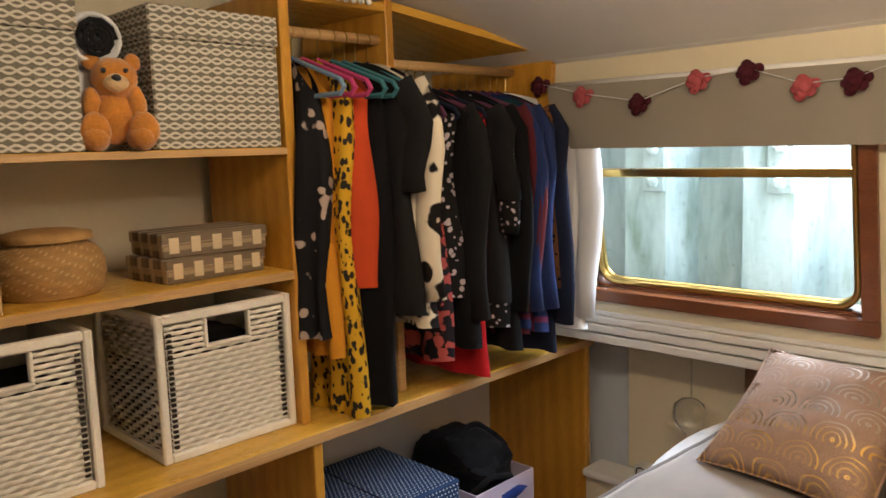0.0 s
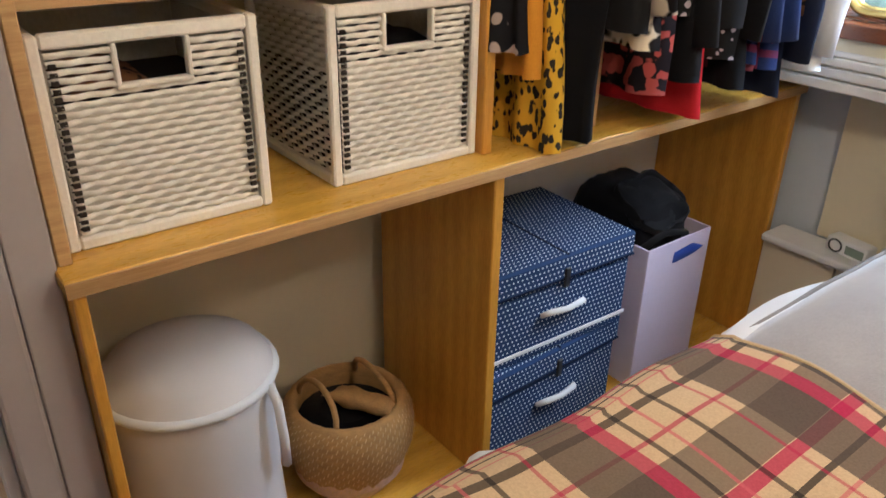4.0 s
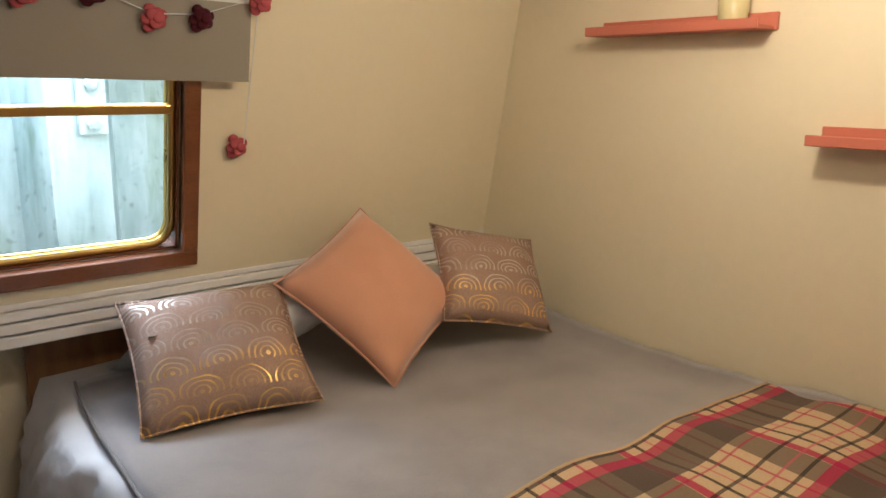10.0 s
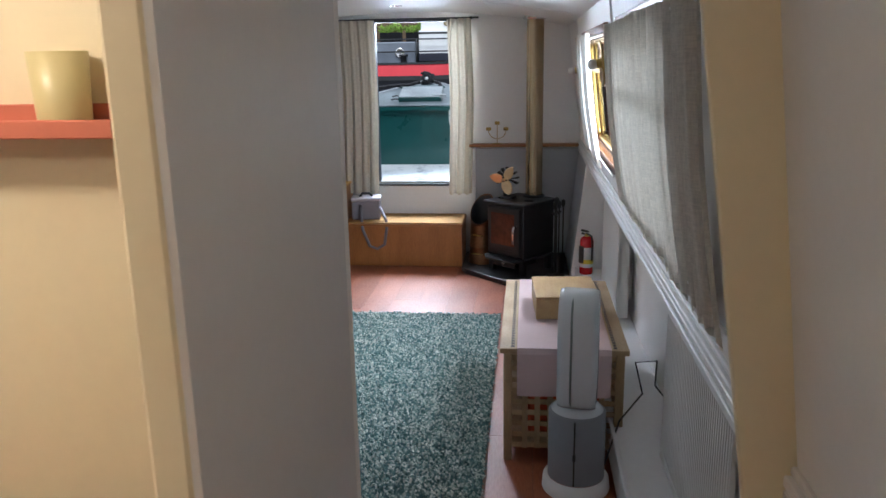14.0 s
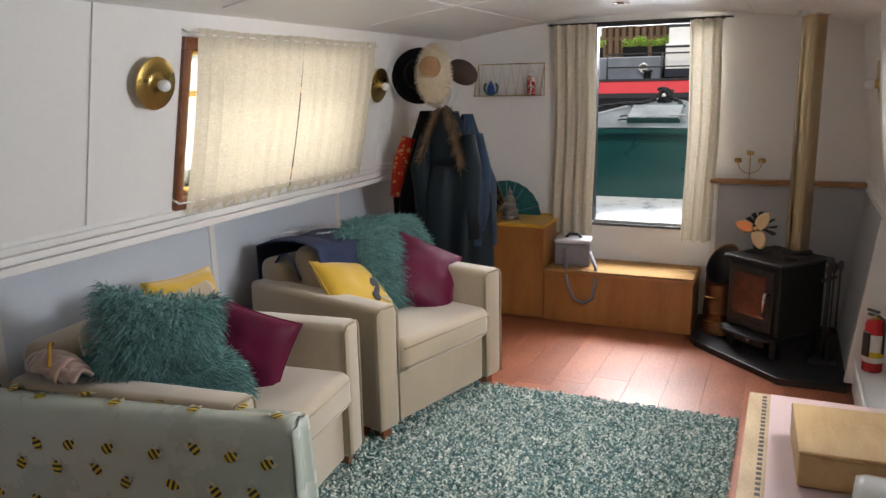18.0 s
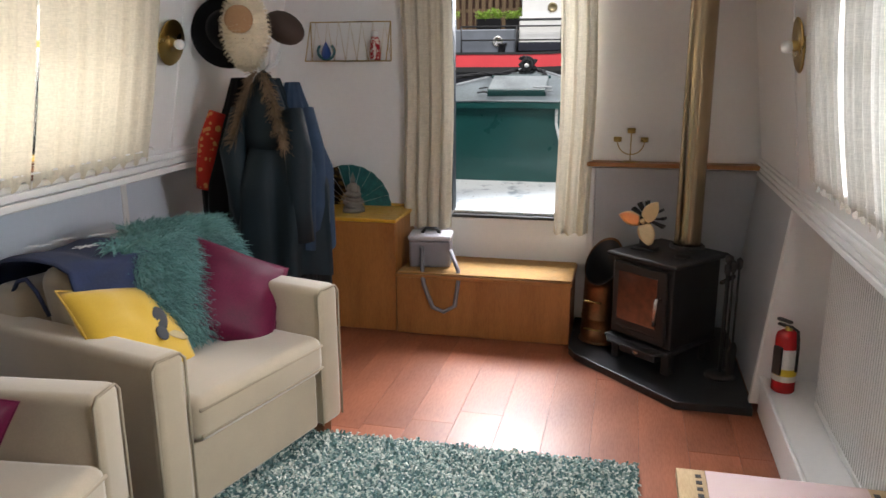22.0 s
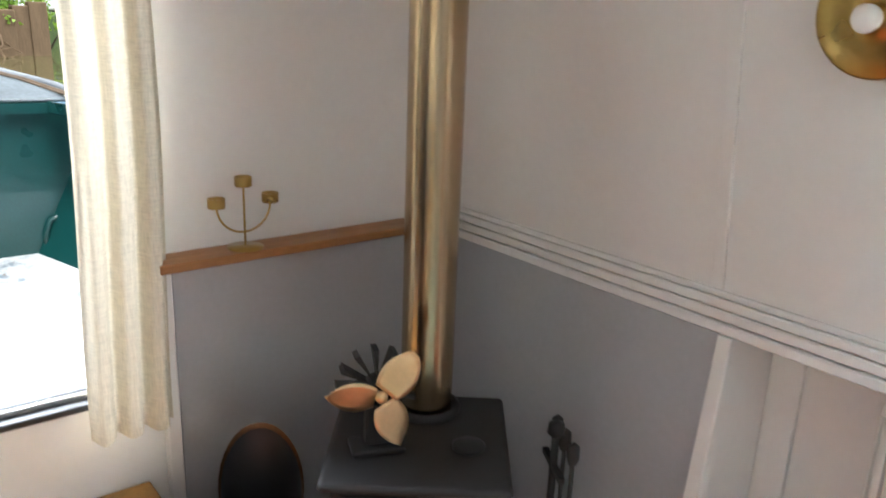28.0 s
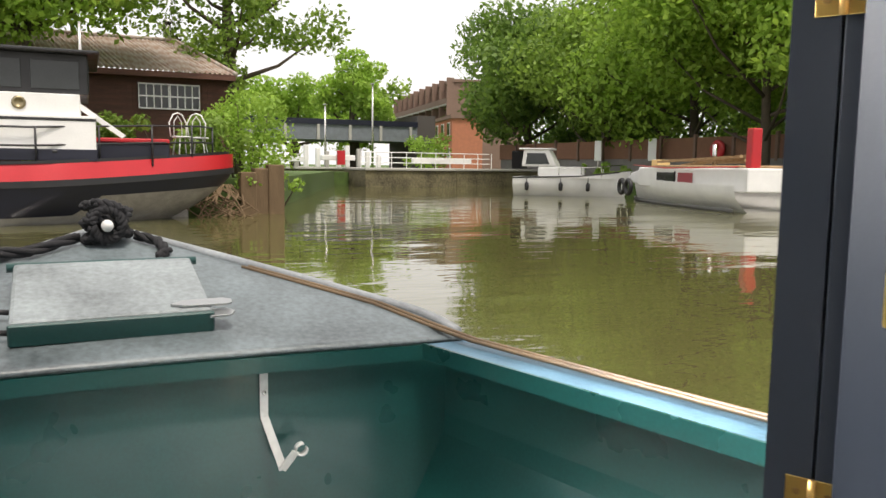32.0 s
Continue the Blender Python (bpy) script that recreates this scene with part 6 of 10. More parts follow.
part("arm", tube([(0, 0.07 * math.cos(a), 0.11 - 0.07 * math.sin(a)) for a in [math.pi * k / 14 for k in range(15)]], 0.0028, 8), GOLDM, cand, smooth=True)
for y, z in ((0.07, 0.108), (-0.07, 0.108), (0, 0.155)):
    part("cup", lathe([(0, 0), (0.02, 0), (0.021, 0.002), (0.021, 0.024), (0.019, 0.024), (0.019, 0.004), (0, 0.004)], 24, None, pose(0, y, z)), GOLDM, cand, smooth=True)

rack = thing("wire_shelf", "gold wire wall shelf with a zigzag back", "wall shelf", at=(5.756, 1.742, 1.49))
wb = bmesh.new()
for a, b in (((0, -0.24, 0), (0, 0.24, 0)), ((0, -0.24, 0.215), (0, 0.24, 0.215)), ((0, -0.24, 0), (0, -0.24, 0.215)), ((0, 0.24, 0), (0, 0.24, 0.215)), ((-0.1, -0.24, 0), (-0.1, 0.24, 0)), ((-0.1, -0.24, 0), (0, -0.24, 0)), ((-0.1, 0.24, 0), (0, 0.24, 0)), ((-0.1, -0.24, 0), (0, -0.24, 0.215)), ((-0.1, 0.24, 0), (0, 0.24, 0.215))):
    rod(a, b, 0.003, 6, wb)
part("frame", wb, GOLDM, rack)
for k in range(7):
    y = -0.24 + k * 0.48 / 7
    part("zigzag", tube([(-0.001, y, 0.0), (-0.001, y + 0.034, 0.215), (-0.001, y + 0.0686, 0.0)], 0.0015, 5), GOLDM, rack)
part("tray", box(-0.1, 0, -0.238, 0.238, -0.001, 0.003), GOLDM, rack)
orn = thing("glass_ornament", "blue glass flame-shaped ornament in a teal ring", "ornament", at=(5.70, 1.872, 1.494))
part("bud", moved(lathe([(0, 0.0), (0.02, 0.01), (0.03, 0.035), (0.022, 0.065), (0.006, 0.095), (0, 0.105)], 18), Matrix.Diagonal((0.5, 1, 1, 1))), surface("blue_glass", (0.03, 0.07, 0.25), 0.15), orn, smooth=True)
part("leaf", tube([(0, 0.05 * math.cos(a), 0.05 + 0.045 * math.sin(a)) for a in [math.pi * (0.75 + 1.5 * k / 12) for k in range(13)]], 0.008, 6), surface("teal_glass", (0.03, 0.12, 0.13), 0.2), orn, smooth=True)
bo = thing("bottle", "small red and white patterned bottle", "bottle", at=(5.70, 1.577, 1.494))
part("body", lathe([(0, 0), (0.027, 0), (0.029, 0.01), (0.029, 0.1), (0.02, 0.12), (0.018, 0.13), (0, 0.13)], 20), spotted("red_label_print", (0.4, 0.02, 0.03), (0.7, 0.6, 0.55), 60, 0.28), bo, smooth=True)
part("cap", lathe([(0.019, 0.128), (0.019, 0.155), (0.016, 0.158), (0, 0.158)], 18), WHITE_PL, bo, smooth=True)

FAN_T = surface("teal_peacock_paper", (0.02, 0.13, 0.13), 0.6, 0.5, 26, 90, 0.1)
FAN_B = spotted("brown_gold_peacock_paper", (0.03, 0.02, 0.012), (0.2, 0.13, 0.05), 30, 0.33)
fan = thing("folding_fan", "open teal and brown peacock paper fan", "fan", at=(5.715, 1.755, 0.657))
fan.matrix_basis = pose(5.715, 1.755, 0.657, 0, -6, 0)
for k in range(22):
    a0, a1 = math.pi * k / 22, math.pi * (k + 1) / 22
    d = 0.004 if k % 2 else -0.004
    out = [(0.075 * math.cos(a0), 0.075 * math.sin(a0)), (0.245 * math.cos(a0), 0.245 * math.sin(a0)), (0.245 * math.cos(a1), 0.245 * math.sin(a1)), (0.075 * math.cos(a1), 0.075 * math.sin(a1))]
    part("leaf", prism(out, d, d + 0.002, "x"), FAN_B if k < 9 else FAN_T, fan)
for k in range(11):
    a = math.pi * (k + 0.5) / 11
    part("rib", prism([(0.01 * math.cos(a + 0.3), 0.01 * abs(math.sin(a))), (0.085 * math.cos(a + 0.05), 0.085 * math.sin(a + 0.05)), (0.085 * math.cos(a - 0.05), 0.085 * math.sin(a - 0.05))], -0.009, -0.006, "x"), surface("bamboo_rib", (0.5, 0.36, 0.16), 0.5) if not k else bpy.data.materials["bamboo_rib"], fan)


def statue_mesh():
    bm = bmesh.new()
    for z0, z1, r in ((0, 0.025, 0.068), (0.025, 0.05, 0.056), (0.05, 0.066, 0.064), (0.066, 0.08, 0.05)):
        lathe([(0, z0), (r, z0), (r * 0.96, z1), (0, z1)], 8, bm)
    ball(-0.005, 0, 0.098, 0.036, 0.05, 0.02, bm)
    ball(0, 0, 0.135, 0.022, 0.03, 0.036, bm)
    ball(0, 0.03, 0.125, 0.012, 0.011, 0.03, bm, 8)
    ball(0, -0.03, 0.125, 0.012, 0.011, 0.03, bm, 8)
    ball(0, 0, 0.182, 0.016, 0.016, 0.02, bm)
    lathe([(0.01, 0.196), (0.006, 0.21), (0, 0.228)], 10, bm)
    return bm


solo("statue", statue_mesh(), surface("weathered_silver", (0.24, 0.22, 0.19), 0.5, 0.3, 30, 140, 0.3, 0.4), "small weathered silver-grey seated statue", "statue", m=pose(5.53, 1.675, 0.657), smooth=True)
CB = surface("grey_nylon", (0.2, 0.19, 0.21), 0.6, 0.12, 20, 300, 0.3)
cb = thing("cool_bag", "grey insulated lunch bag with a hanging strap", "bag", at=(5.545, 1.225, 0.369), turn=8)
part("body", box(-0.085, 0.085, -0.115, 0.115, 0, 0.15, 0.014, 2), CB, cb)
part("lid", box(-0.09, 0.09, -0.12, 0.12, 0.152, 0.18, 0.01, 2), surface("pale_grey_nylon", (0.5, 0.49, 0.52), 0.6, 0.06), cb, "pale grey lid")
part("handle", tube([(0, -0.05, 0.178), (0, -0.03, 0.205), (0, 0.03, 0.205), (0, 0.05, 0.178)], 0.01, 6), BLACK_PL, cb, smooth=True)
part("strap", tube([(-0.088, 0.04, 0.12), (-0.14, 0.035, 0.02), (-0.208, 0.02, -0.06), (-0.212, -0.03, -0.19), (-0.212, -0.09, -0.215), (-0.212, -0.15, -0.18), (-0.208, -0.17, -0.04), (-0.17, -0.165, 0.012), (-0.08, -0.118, 0.1)], [0.012] * 9, 6), CB, cb, smooth=True)

# ---- stove corner ----
hearth = solo("hearth_slab", prism([(5.756, 0.42), (5.27, 0.42), (5.19, 0.385), (4.715, -0.085), (4.715, -0.41), (5.756, -0.41)], 0.0, 0.038, "z", 0.004), surface("black_slate", (0.022, 0.022, 0.024), 0.45, 0.2, 6, 60, 0.3), "black slate corner hearth", "hearth")
ST = pose(5.205, -0.02, 0.038, 0, 0, -129.3) @ Matrix.Scale(1.08, 4)
stove = thing("stove", "small black cast-iron wood stove with glass door", "stove")
stove.matrix_basis = ST
W2, D2, H2 = 0.165, 0.135, 0.45
part("body", box(-W2, W2, -D2, 0.20, 0.12, 0.485, 0.006, 2), IRON, stove)
part("top_plate", box(-W2 - 0.025, W2 + 0.025, -D2 - 0.025, 0.235, 0.487, 0.508, 0.012, 3), IRON, stove)
part("base_plate", box(-W2 - 0.012, W2 + 0.012, -D2 - 0.03, 0.20, 0.1, 0.118, 0.008, 2), IRON, stove)
part("ash_lip", prism([(-0.17, -D2 - 0.02), (-0.12, -D2 - 0.075), (0.12, -D2 - 0.075), (0.17, -D2 - 0.02)], 0.098, 0.112, "z", 0.003), IRON, stove)
part("ash_drawer", box(-0.10, 0.10, -D2 - 0.012, D2 - 0.05, 0.045, 0.097, 0.004), IRON, stove)
part("drawer_knob", lathe([(0, 0), (0.014, 0), (0.016, 0.01), (0.01, 0.014), (0, 0.015)], 14, None, pose(0, -D2 - 0.012, 0.072, 90)), STEEL, stove, smooth=True)
for x in (-0.14, 0.14):
    for y in (-0.11, 0.17):
        part("leg", prism([(x - 0.02, y - 0.02), (x + 0.02, y - 0.02), (x + 0.02, y + 0.02), (x - 0.02, y + 0.02)], 0.0, 0.1, "z", 0.005), IRON, stove)
door = part("door", box(-0.145, 0.145, -D2 - 0.022, -D2 - 0.001, 0.135, 0.472, 0.008, 2), IRON, stove)
part("glass", box(-0.112, 0.10, -D2 - 0.0245, -D2 - 0.0215, 0.205, 0.43, 0.001), surface("sooted_stove_glass", (0.11, 0.035, 0.018), 0.12, 0.5, 9, 40, 0, coat=0.6), door, "brown sooted glass")
part("handle", tube([(0.118, -D2 - 0.022, 0.345), (0.118, -D2 - 0.05, 0.35), (0.118, -D2 - 0.055, 0.335), (0.116, -D2 - 0.055, 0.235)], 0.009, 10), STEEL, door, "bright steel handle", True)
part("rail", box(-0.11, 0.10, -D2 - 0.026, -D2 - 0.0225, 0.165, 0.17), IRON, door)
part("flue_collar", lathe([(0.078, 0.508), (0.078, 0.52), (0.07, 0.526), (0.068, 0.526)], 30, None, pose(0.009, 0.165, 0)), IRON, stove, smooth=True)
part("hot_plate", lathe([(0, 0.509), (0.035, 0.509), (0.036, 0.514), (0.03, 0.518), (0, 0.519)], 24, None, pose(0.105, 0.0, 0)), IRON, stove, smooth=True)
FLUE = metal_mat("brushed_brass_flue", (0.46, 0.35, 0.22), 0.25, (1, 1, 0.02), 0.12)
fx, fy = 5.338, -0.14
fl_ = thing("flue_pipe", "brushed brass-coloured steel flue pipe", "flue", at=(fx, fy, 0))
part("pipe", lathe([(0.064, 0.588), (0.064, 1.94)], 36), FLUE, fl_, smooth=True)
part("ceiling_ring", lathe([(0.066, 1.90), (0.085, 1.905), (0.085, 1.93)], 30), STEEL, fl_, smooth=True)
ef = thing("stove_fan", "black heat-powered stove fan with brass blades", "fan", at=(5.25, 0.065, 0.587), turn=-112)
ef.matrix_basis = ef.matrix_basis @ Matrix.Scale(1.2, 4)
part("foot", prism([(-0.05, -0.03), (0.05, -0.03), (0.05, 0.03), (-0.05, 0.03)], 0.0, 0.012, "z", 0.004), IRON, ef)
part("post", box(-0.022, 0.022, -0.012, 0.02, 0.012, 0.1, 0.004), IRON, ef)
for k in range(9):
    a = math.pi * (k / 8) * 1.25 - 0.4
    part("fin", prism([(0.02 * math.cos(a), 0.125 + 0.02 * math.sin(a)), (0.075 * math.cos(a + 0.12), 0.125 + 0.075 * math.sin(a + 0.12)), (0.075 * math.cos(a - 0.02), 0.125 + 0.075 * math.sin(a - 0.02))], -0.005, 0.028, "y"), IRON, ef)
part("hub", lathe([(0, 0), (0.022, 0), (0.024, 0.02), (0.024, 0.05)], 18, None, pose(0, 0.02, 0.125, 90)), IRON, ef, smooth=True)
BLADE = metal_mat("pale_brass_blade", (0.78, 0.56, 0.32), 0.35)
for k in range(3):
    bmb = sheet(10, 6, lambda u, v: (0.012 + 0.088 * u, (-0.01 + 0.018 * (v - 0.5)), (v - 0.5) * 0.064 * math.sin(math.pi * min(1, 0.18 + 0.8 * u)) ** 0.7), 0.0015)
    part("blade", moved(bmb, Matrix.Translation((0, -0.032, 0.125)) @ pose(0, 0, 0, 0, 68 + 120 * k, 0)), BLADE, ef, smooth=True)
part("cap", ball(0, -0.04, 0.125, 0.012, 0.01, 0.012), BLADE, ef, smooth=True)
sc = thing("coal_scuttle", "tall old copper coal scuttle with brass handles", "coal scuttle", at=(5.43, 0.262, 0.038), turn=-112)
sc.matrix_basis = sc.matrix_basis @ Matrix.Diagonal((1.1, 1.1, 1.07, 1))
COPPER = metal_mat("dull_copper", (0.2, 0.1, 0.05), 0.4, (1, 1, 1), 0.35)


def mouth(bm):
    """Shears the upper rings, so that the mouth slopes down to the front."""
    for v in bm.verts:
        if v.co.z > 0.16:
            v.co.z += 0.095 * (v.co.y / 0.084) * (v.co.z - 0.16) / 0.24
    return bm


part("body", mouth(lathe([(0.096, 0.012), (0.1, 0.06), (0.095, 0.065), (0.094, 0.12), (0.097, 0.125), (0.093, 0.13), (0.09, 0.2), (0.088, 0.28), (0.086, 0.36), (0.086, 0.4), (0.088, 0.403)], 32)), COPPER, sc, smooth=True)
# black inner skin, sheared to the same sloping mouth
part("lining", mouth(lathe([(0, 0.02), (0.088, 0.02), (0.086, 0.2), (0.083, 0.3), (0.082, 0.4)], 32)), BLACK_PL, sc, "black inside of the scuttle", True)
part("foot_ring", lathe([(0.1, 0), (0.106, 0.006), (0.098, 0.013)], 28), COPPER, sc, smooth=True)
for z in (0.225, 0.085):
    part("handle", tube([(-0.035, -0.088, z - 0.01), (-0.035, -0.118, z), (0.035, -0.118, z), (0.035, -0.09, z - 0.01)], 0.004, 8), BRASS, sc, "brass bail handle", True)
ts = thing("fire_tools", "black iron fireside tool set on a stand", "fire tools", at=(5.05, -0.305, 0.038), turn=-30)
ts.matrix_basis = ts.matrix_basis @ Matrix.Scale(1.17, 4)
part("foot", lathe([(0, 0), (0.06, 0), (0.055, 0.012), (0.012, 0.02), (0, 0.02)], 20), IRON, ts, smooth=True)
part("post", rod((0, 0, 0.02), (0, 0, 0.47), 0.008, 10), IRON, ts, smooth=True)
part("knob", lathe([(0.008, 0.47), (0.018, 0.48), (0.016, 0.5), (0, 0.51)], 14), IRON, ts, smooth=True)
part("cross_bar", box(-0.06, 0.06, -0.006, 0.006, 0.4, 0.412), IRON, ts)
for x, n in ((-0.055, "poker"), (0.055, "tongs"), (0.0, "shovel")):
    tl_ = part(n, rod((x, -0.02, 0.1), (x, -0.02, 0.45), 0.005, 8), IRON, ts, smooth=True)
    part("grip", lathe([(0.008, 0.44), (0.013, 0.455), (0.012, 0.48), (0, 0.49)], 12, None, pose(x, -0.02, 0)), IRON, tl_, smooth=True)
part("shovel_blade", prism([(-0.03, 0.02), (0.03, 0.02), (0.045, 0.12), (0.02, 0.15), (-0.02, 0.15), (-0.045, 0.12)], -0.045, -0.035, "y", 0.002), metal_mat("dull_iron", (0.12, 0.11, 0.1), 0.5), ts)
ex = thing("fire_extinguisher", "small red fire extinguisher with a printed label", "fire extinguisher", at=(4.64, -0.5, 0.169), turn=40)
EXR = surface("red_enamel", (0.5, 0.012, 0.015), 0.25, 0.05)
part("cylinder", lathe([(0, 0), (0.042, 0), (0.046, 0.006), (0.046, 0.23), (0.04, 0.25), (0.02, 0.262), (0, 0.262)], 28), EXR, ex, smooth=True)
part("label", lathe([(0.0465, 0.05), (0.0465, 0.19)], 28), surface("label_white", (0.75, 0.72, 0.68), 0.4), ex)
part("label_band", lathe([(0.0468, 0.075), (0.0468, 0.105)], 28), surface("label_yellow", (0.7, 0.5, 0.02), 0.4), ex)
for z in (0.125, 0.134, 0.143, 0.165):
    part("print_line", box(-0.016, 0.016, -0.0482, -0.0465, z, z + 0.0025 + (0.006 if z == 0.165 else 0)), bpy.data.materials["label_grey"] if z > 0.13 else surface("label_grey", (0.25, 0.24, 0.23), 0.5), ex)
part("neck", lathe([(0.014, 0.26), (0.014, 0.275), (0.01, 0.28), (0, 0.28)], 14), BRASS, ex, smooth=True)
part("lever", box(-0.012, 0.055, -0.01, 0.01, 0.29, 0.302, 0.003), BLACK_PL, ex)
part("grip", box(-0.012, 0.05, -0.009, 0.009, 0.27, 0.281, 0.003), BLACK_PL, ex)
part("hose", tube([(-0.01, 0, 0.28), (-0.045, 0.0, 0.27), (-0.053, 0, 0.2), (-0.053, 0, 0.1)], 0.006, 8), BLACK_PL, ex, smooth=True)
part("bracket", box(-0.02, 0.02, 0.044, 0.055, 0.08, 0.2, 0.002), BLACK_PL, ex)

# ---- armchairs ----
VELVET = surface("taupe_velour", (0.39, 0.31, 0.21), 0.75, 0.14, 4, 240, 0.15, 0, 0.001, sheen=0.7)
PIPING = surface("taupe_piping", (0.33, 0.27, 0.19), 0.8, 0.05)


def armchair(x, y, turn):
    c = thing("armchair", "wide taupe velour armchair with square arms", "armchair", "armchairs", at=(x, y, 0), turn=turn)
    W, D, A = 0.47, 0.88, 0.13
    part("base", box(-W + A, W - A, 0.03, D - 0.05, 0.06, 0.30, 0.012, 2), VELVET, c)
    part("seat_cushion", box(-W + A + 0.004, W - A - 0.004, -0.025, D - 0.24, 0.302, 0.462, 0.045, 4), VELVET, c, smooth=True)
    part("seat_piping", tube([(-W + A + 0.02, -0.02, 0.425), (W - A - 0.02, -0.02, 0.425)], 0.006, 8), PIPING, c, smooth=True)
    part("seat_piping", tube([(-W + A + 0.02, -0.02, 0.335), (W - A - 0.02, -0.02, 0.335)], 0.006, 8), PIPING, c, smooth=True)
    for s in (-1, 1):
        a = part("arm", box(min(s * W, s * (W - A)), max(s * W, s * (W - A)), 0.0, D, 0.06, 0.64, 0.03, 4), VELVET, c, smooth=True)
        i0, i1 = s * W, s * (W - A)
        part("arm_piping", tube([(i0, 0.006, 0.07), (i0, 0.006, 0.61), (i0 - s * 0.02, 0.006, 0.632), (i1 + s * 0.02, 0.006, 0.632), (i1, 0.006, 0.61), (i1, 0.006, 0.07)], 0.005, 6), PIPING, a, smooth=True)
    part("back", box(-W + A * 0.6, W - A * 0.6, D - 0.17, D + 0.02, 0.08, 0.74, 0.05, 4), VELVET, c, smooth=True)
    part("back_cushion", moved(box(-W + A + 0.01, W - A - 0.01, -0.09, 0.09, -0.2, 0.2, 0.07, 4), pose(0, D - 0.27, 0.62, -12)), VELVET, c, smooth=True)
    for px in (-W + 0.07, W - 0.07):
        for py in (0.06, D - 0.08):
            part("foot", prism([(px - 0.028, py - 0.028), (px + 0.028, py - 0.028), (px + 0.028, py + 0.028), (px - 0.028, py + 0.028)], 0.0, 0.062, "z", 0.004), MAHOG, c, "dark block foot")
    return c


C1, C2 = (2.735, 1.478, 6.5), (3.775, 1.39, -14.5)
armchair(*C1)
armchair(*C2)


def on_chair(c, x, y, z, rz=0, rx=0, spin=0):
    return pose(c[0], c[1], 0, 0, 0, c[2]) @ pose(x, y, z, 0, 0, rz) @ pose(0, 0, 0, rx) @ pose(0, 0, 0, 0, spin)


TEALFUR = surface("teal_shag_pile", (0.15, 0.32, 0.305), 0.85, 0.25, 12, 90, 0.4, sheen=0.1)
BURG = surface("burgundy_velvet", (0.095, 0.003, 0.026), 0.58, 0.45, 5, 200, 0.15, sheen=0.15, spec=0.25)
BURG.node_tree.nodes["Principled BSDF"].inputs["Sheen Tint"].default_value = (0.6, 0.04, 0.2, 1)
YELLOWC = surface("mustard_yellow_velvet", (0.62, 0.38, 0.02), 0.7, 0.08, 5, 200, 0.2, sheen=0.4)


def shag_cushion(w, h, d, label, m, seed):
    t = thing("shaggy_cushion", label, "cushion", "saloon cushions")
    t.matrix_basis = m
    bm = cushion_bm(w, h, d, 18)
    bm.normal_update()
    spots = [(v.co.copy(), (v.normal * (1 if v.normal.dot(v.co) > 0 else -1) + Vector((0, 0, -0.25))).normalized()) for v in bm.verts]
    part("cover", bm, TEALFUR, t, smooth=True)
    rnd = random.Random(seed)
    more = []
    for p_, n_ in spots:
        for _ in range(7):
            more.append((p_ + Vector((rnd.uniform(-0.013, 0.013), 0, rnd.uniform(-0.013, 0.013))), n_))
    mesh_part("shag", blades(more, 3, 0.05, 0.0028, 0.85, seed, 0.45, 2), TEALFUR, t)["kind"] = "stuff"
    return t


shag_cushion(0.41, 0.41, 0.22, "fluffy teal cushion against the chair back", on_chair(C1, -0.2, 0.48, 0.68, -42, -16, 14), 21)
shag_cushion(0.34, 0.2, 0.14, "fluffy teal cushion lying on the seat", on_chair(C1, -0.16, 0.33, 0.53, -10, -30, 0), 23)
cushion("cushion", 0.36, 0.33, 0.14, BURG, "burgundy velvet cushion leaning on the fluffy one", on_chair(C1, 0.115, 0.33, 0.59, -64, -14, 22))
cushion("cushion", 0.42, 0.40, 0.15, YELLOWC, "mustard yellow velvet cushion tucked behind", on_chair(C1, 0.17, 0.60, 0.665, 0, -16, 4))
cushion("cushion", 0.42, 0.42, 0.17, BURG, "burgundy velvet cushion tilted on its corner", on_chair(C2, 0.235, 0.345, 0.60, -16, -36, 34))
bee = cushion("cushion", 0.44, 0.36, 0.14, YELLOWC, "mustard yellow cushion with a printed bee", on_chair(C2, -0.225, 0.375, 0.605, 17, -41, 16.5))
BEE_G = surface("charcoal_print", (0.05, 0.05, 0.055), 0.8)
bm_ = bmesh.new()
for a in ((0, 0.045, 0.035, 0.012, 0.05), (0, -0.02, 0.028, 0.012, 0.032)):
    ball(a[0], -0.072, a[1], a[2], 0.006, a[4], bm_, 12)
part("bee_print", bm_, BEE_G, bee, "printed charcoal bee", True, pose(0.05, 0.004, -0.05, 0, 25, 0))
part("wing_print", join(ball(-0.07, -0.066, 0.0, 0.05, 0.004, 0.018, None, 12), ball(0.07, -0.066, 0.0, 0.05, 0.004, 0.018, None, 12)), surface("pale_wing_print", (0.45, 0.36, 0.2), 0.8), bee, "", True, pose(0.05, 0.006, -0.05, 0, 25, 0))


def throw_bm(c, x0, x1, front, back, bulge=0.02):
    """Cloth laid over a chair back, hanging down front and rear."""
    def fn(u, v):
        x = x0 + (x1 - x0) * u
        s = v * (front + back + 0.2)
        wob = 0.01 * math.sin(u * 9) + 0.008 * noise.noise((u * 5, v * 5, x0))
        if s < front:
            k = 1 - s / front
            q = (x, 0.50 - 0.07 * k - bulge + wob, 0.835 - front * k * 0.98)
        elif s < front + 0.2:
            a = (s - front) / 0.2
            q = (x, 0.50 + 0.43 * a, 0.835 - 0.035 * a + 0.025 * math.sin(math.pi * a) + wob)
        else:
            k = (s - front - 0.2) / back
            q = (x, 0.93 + 0.012 + wob * 0.5, 0.80 - back * k)
        return q
    return sheet(22, 24, fn, 0.008)


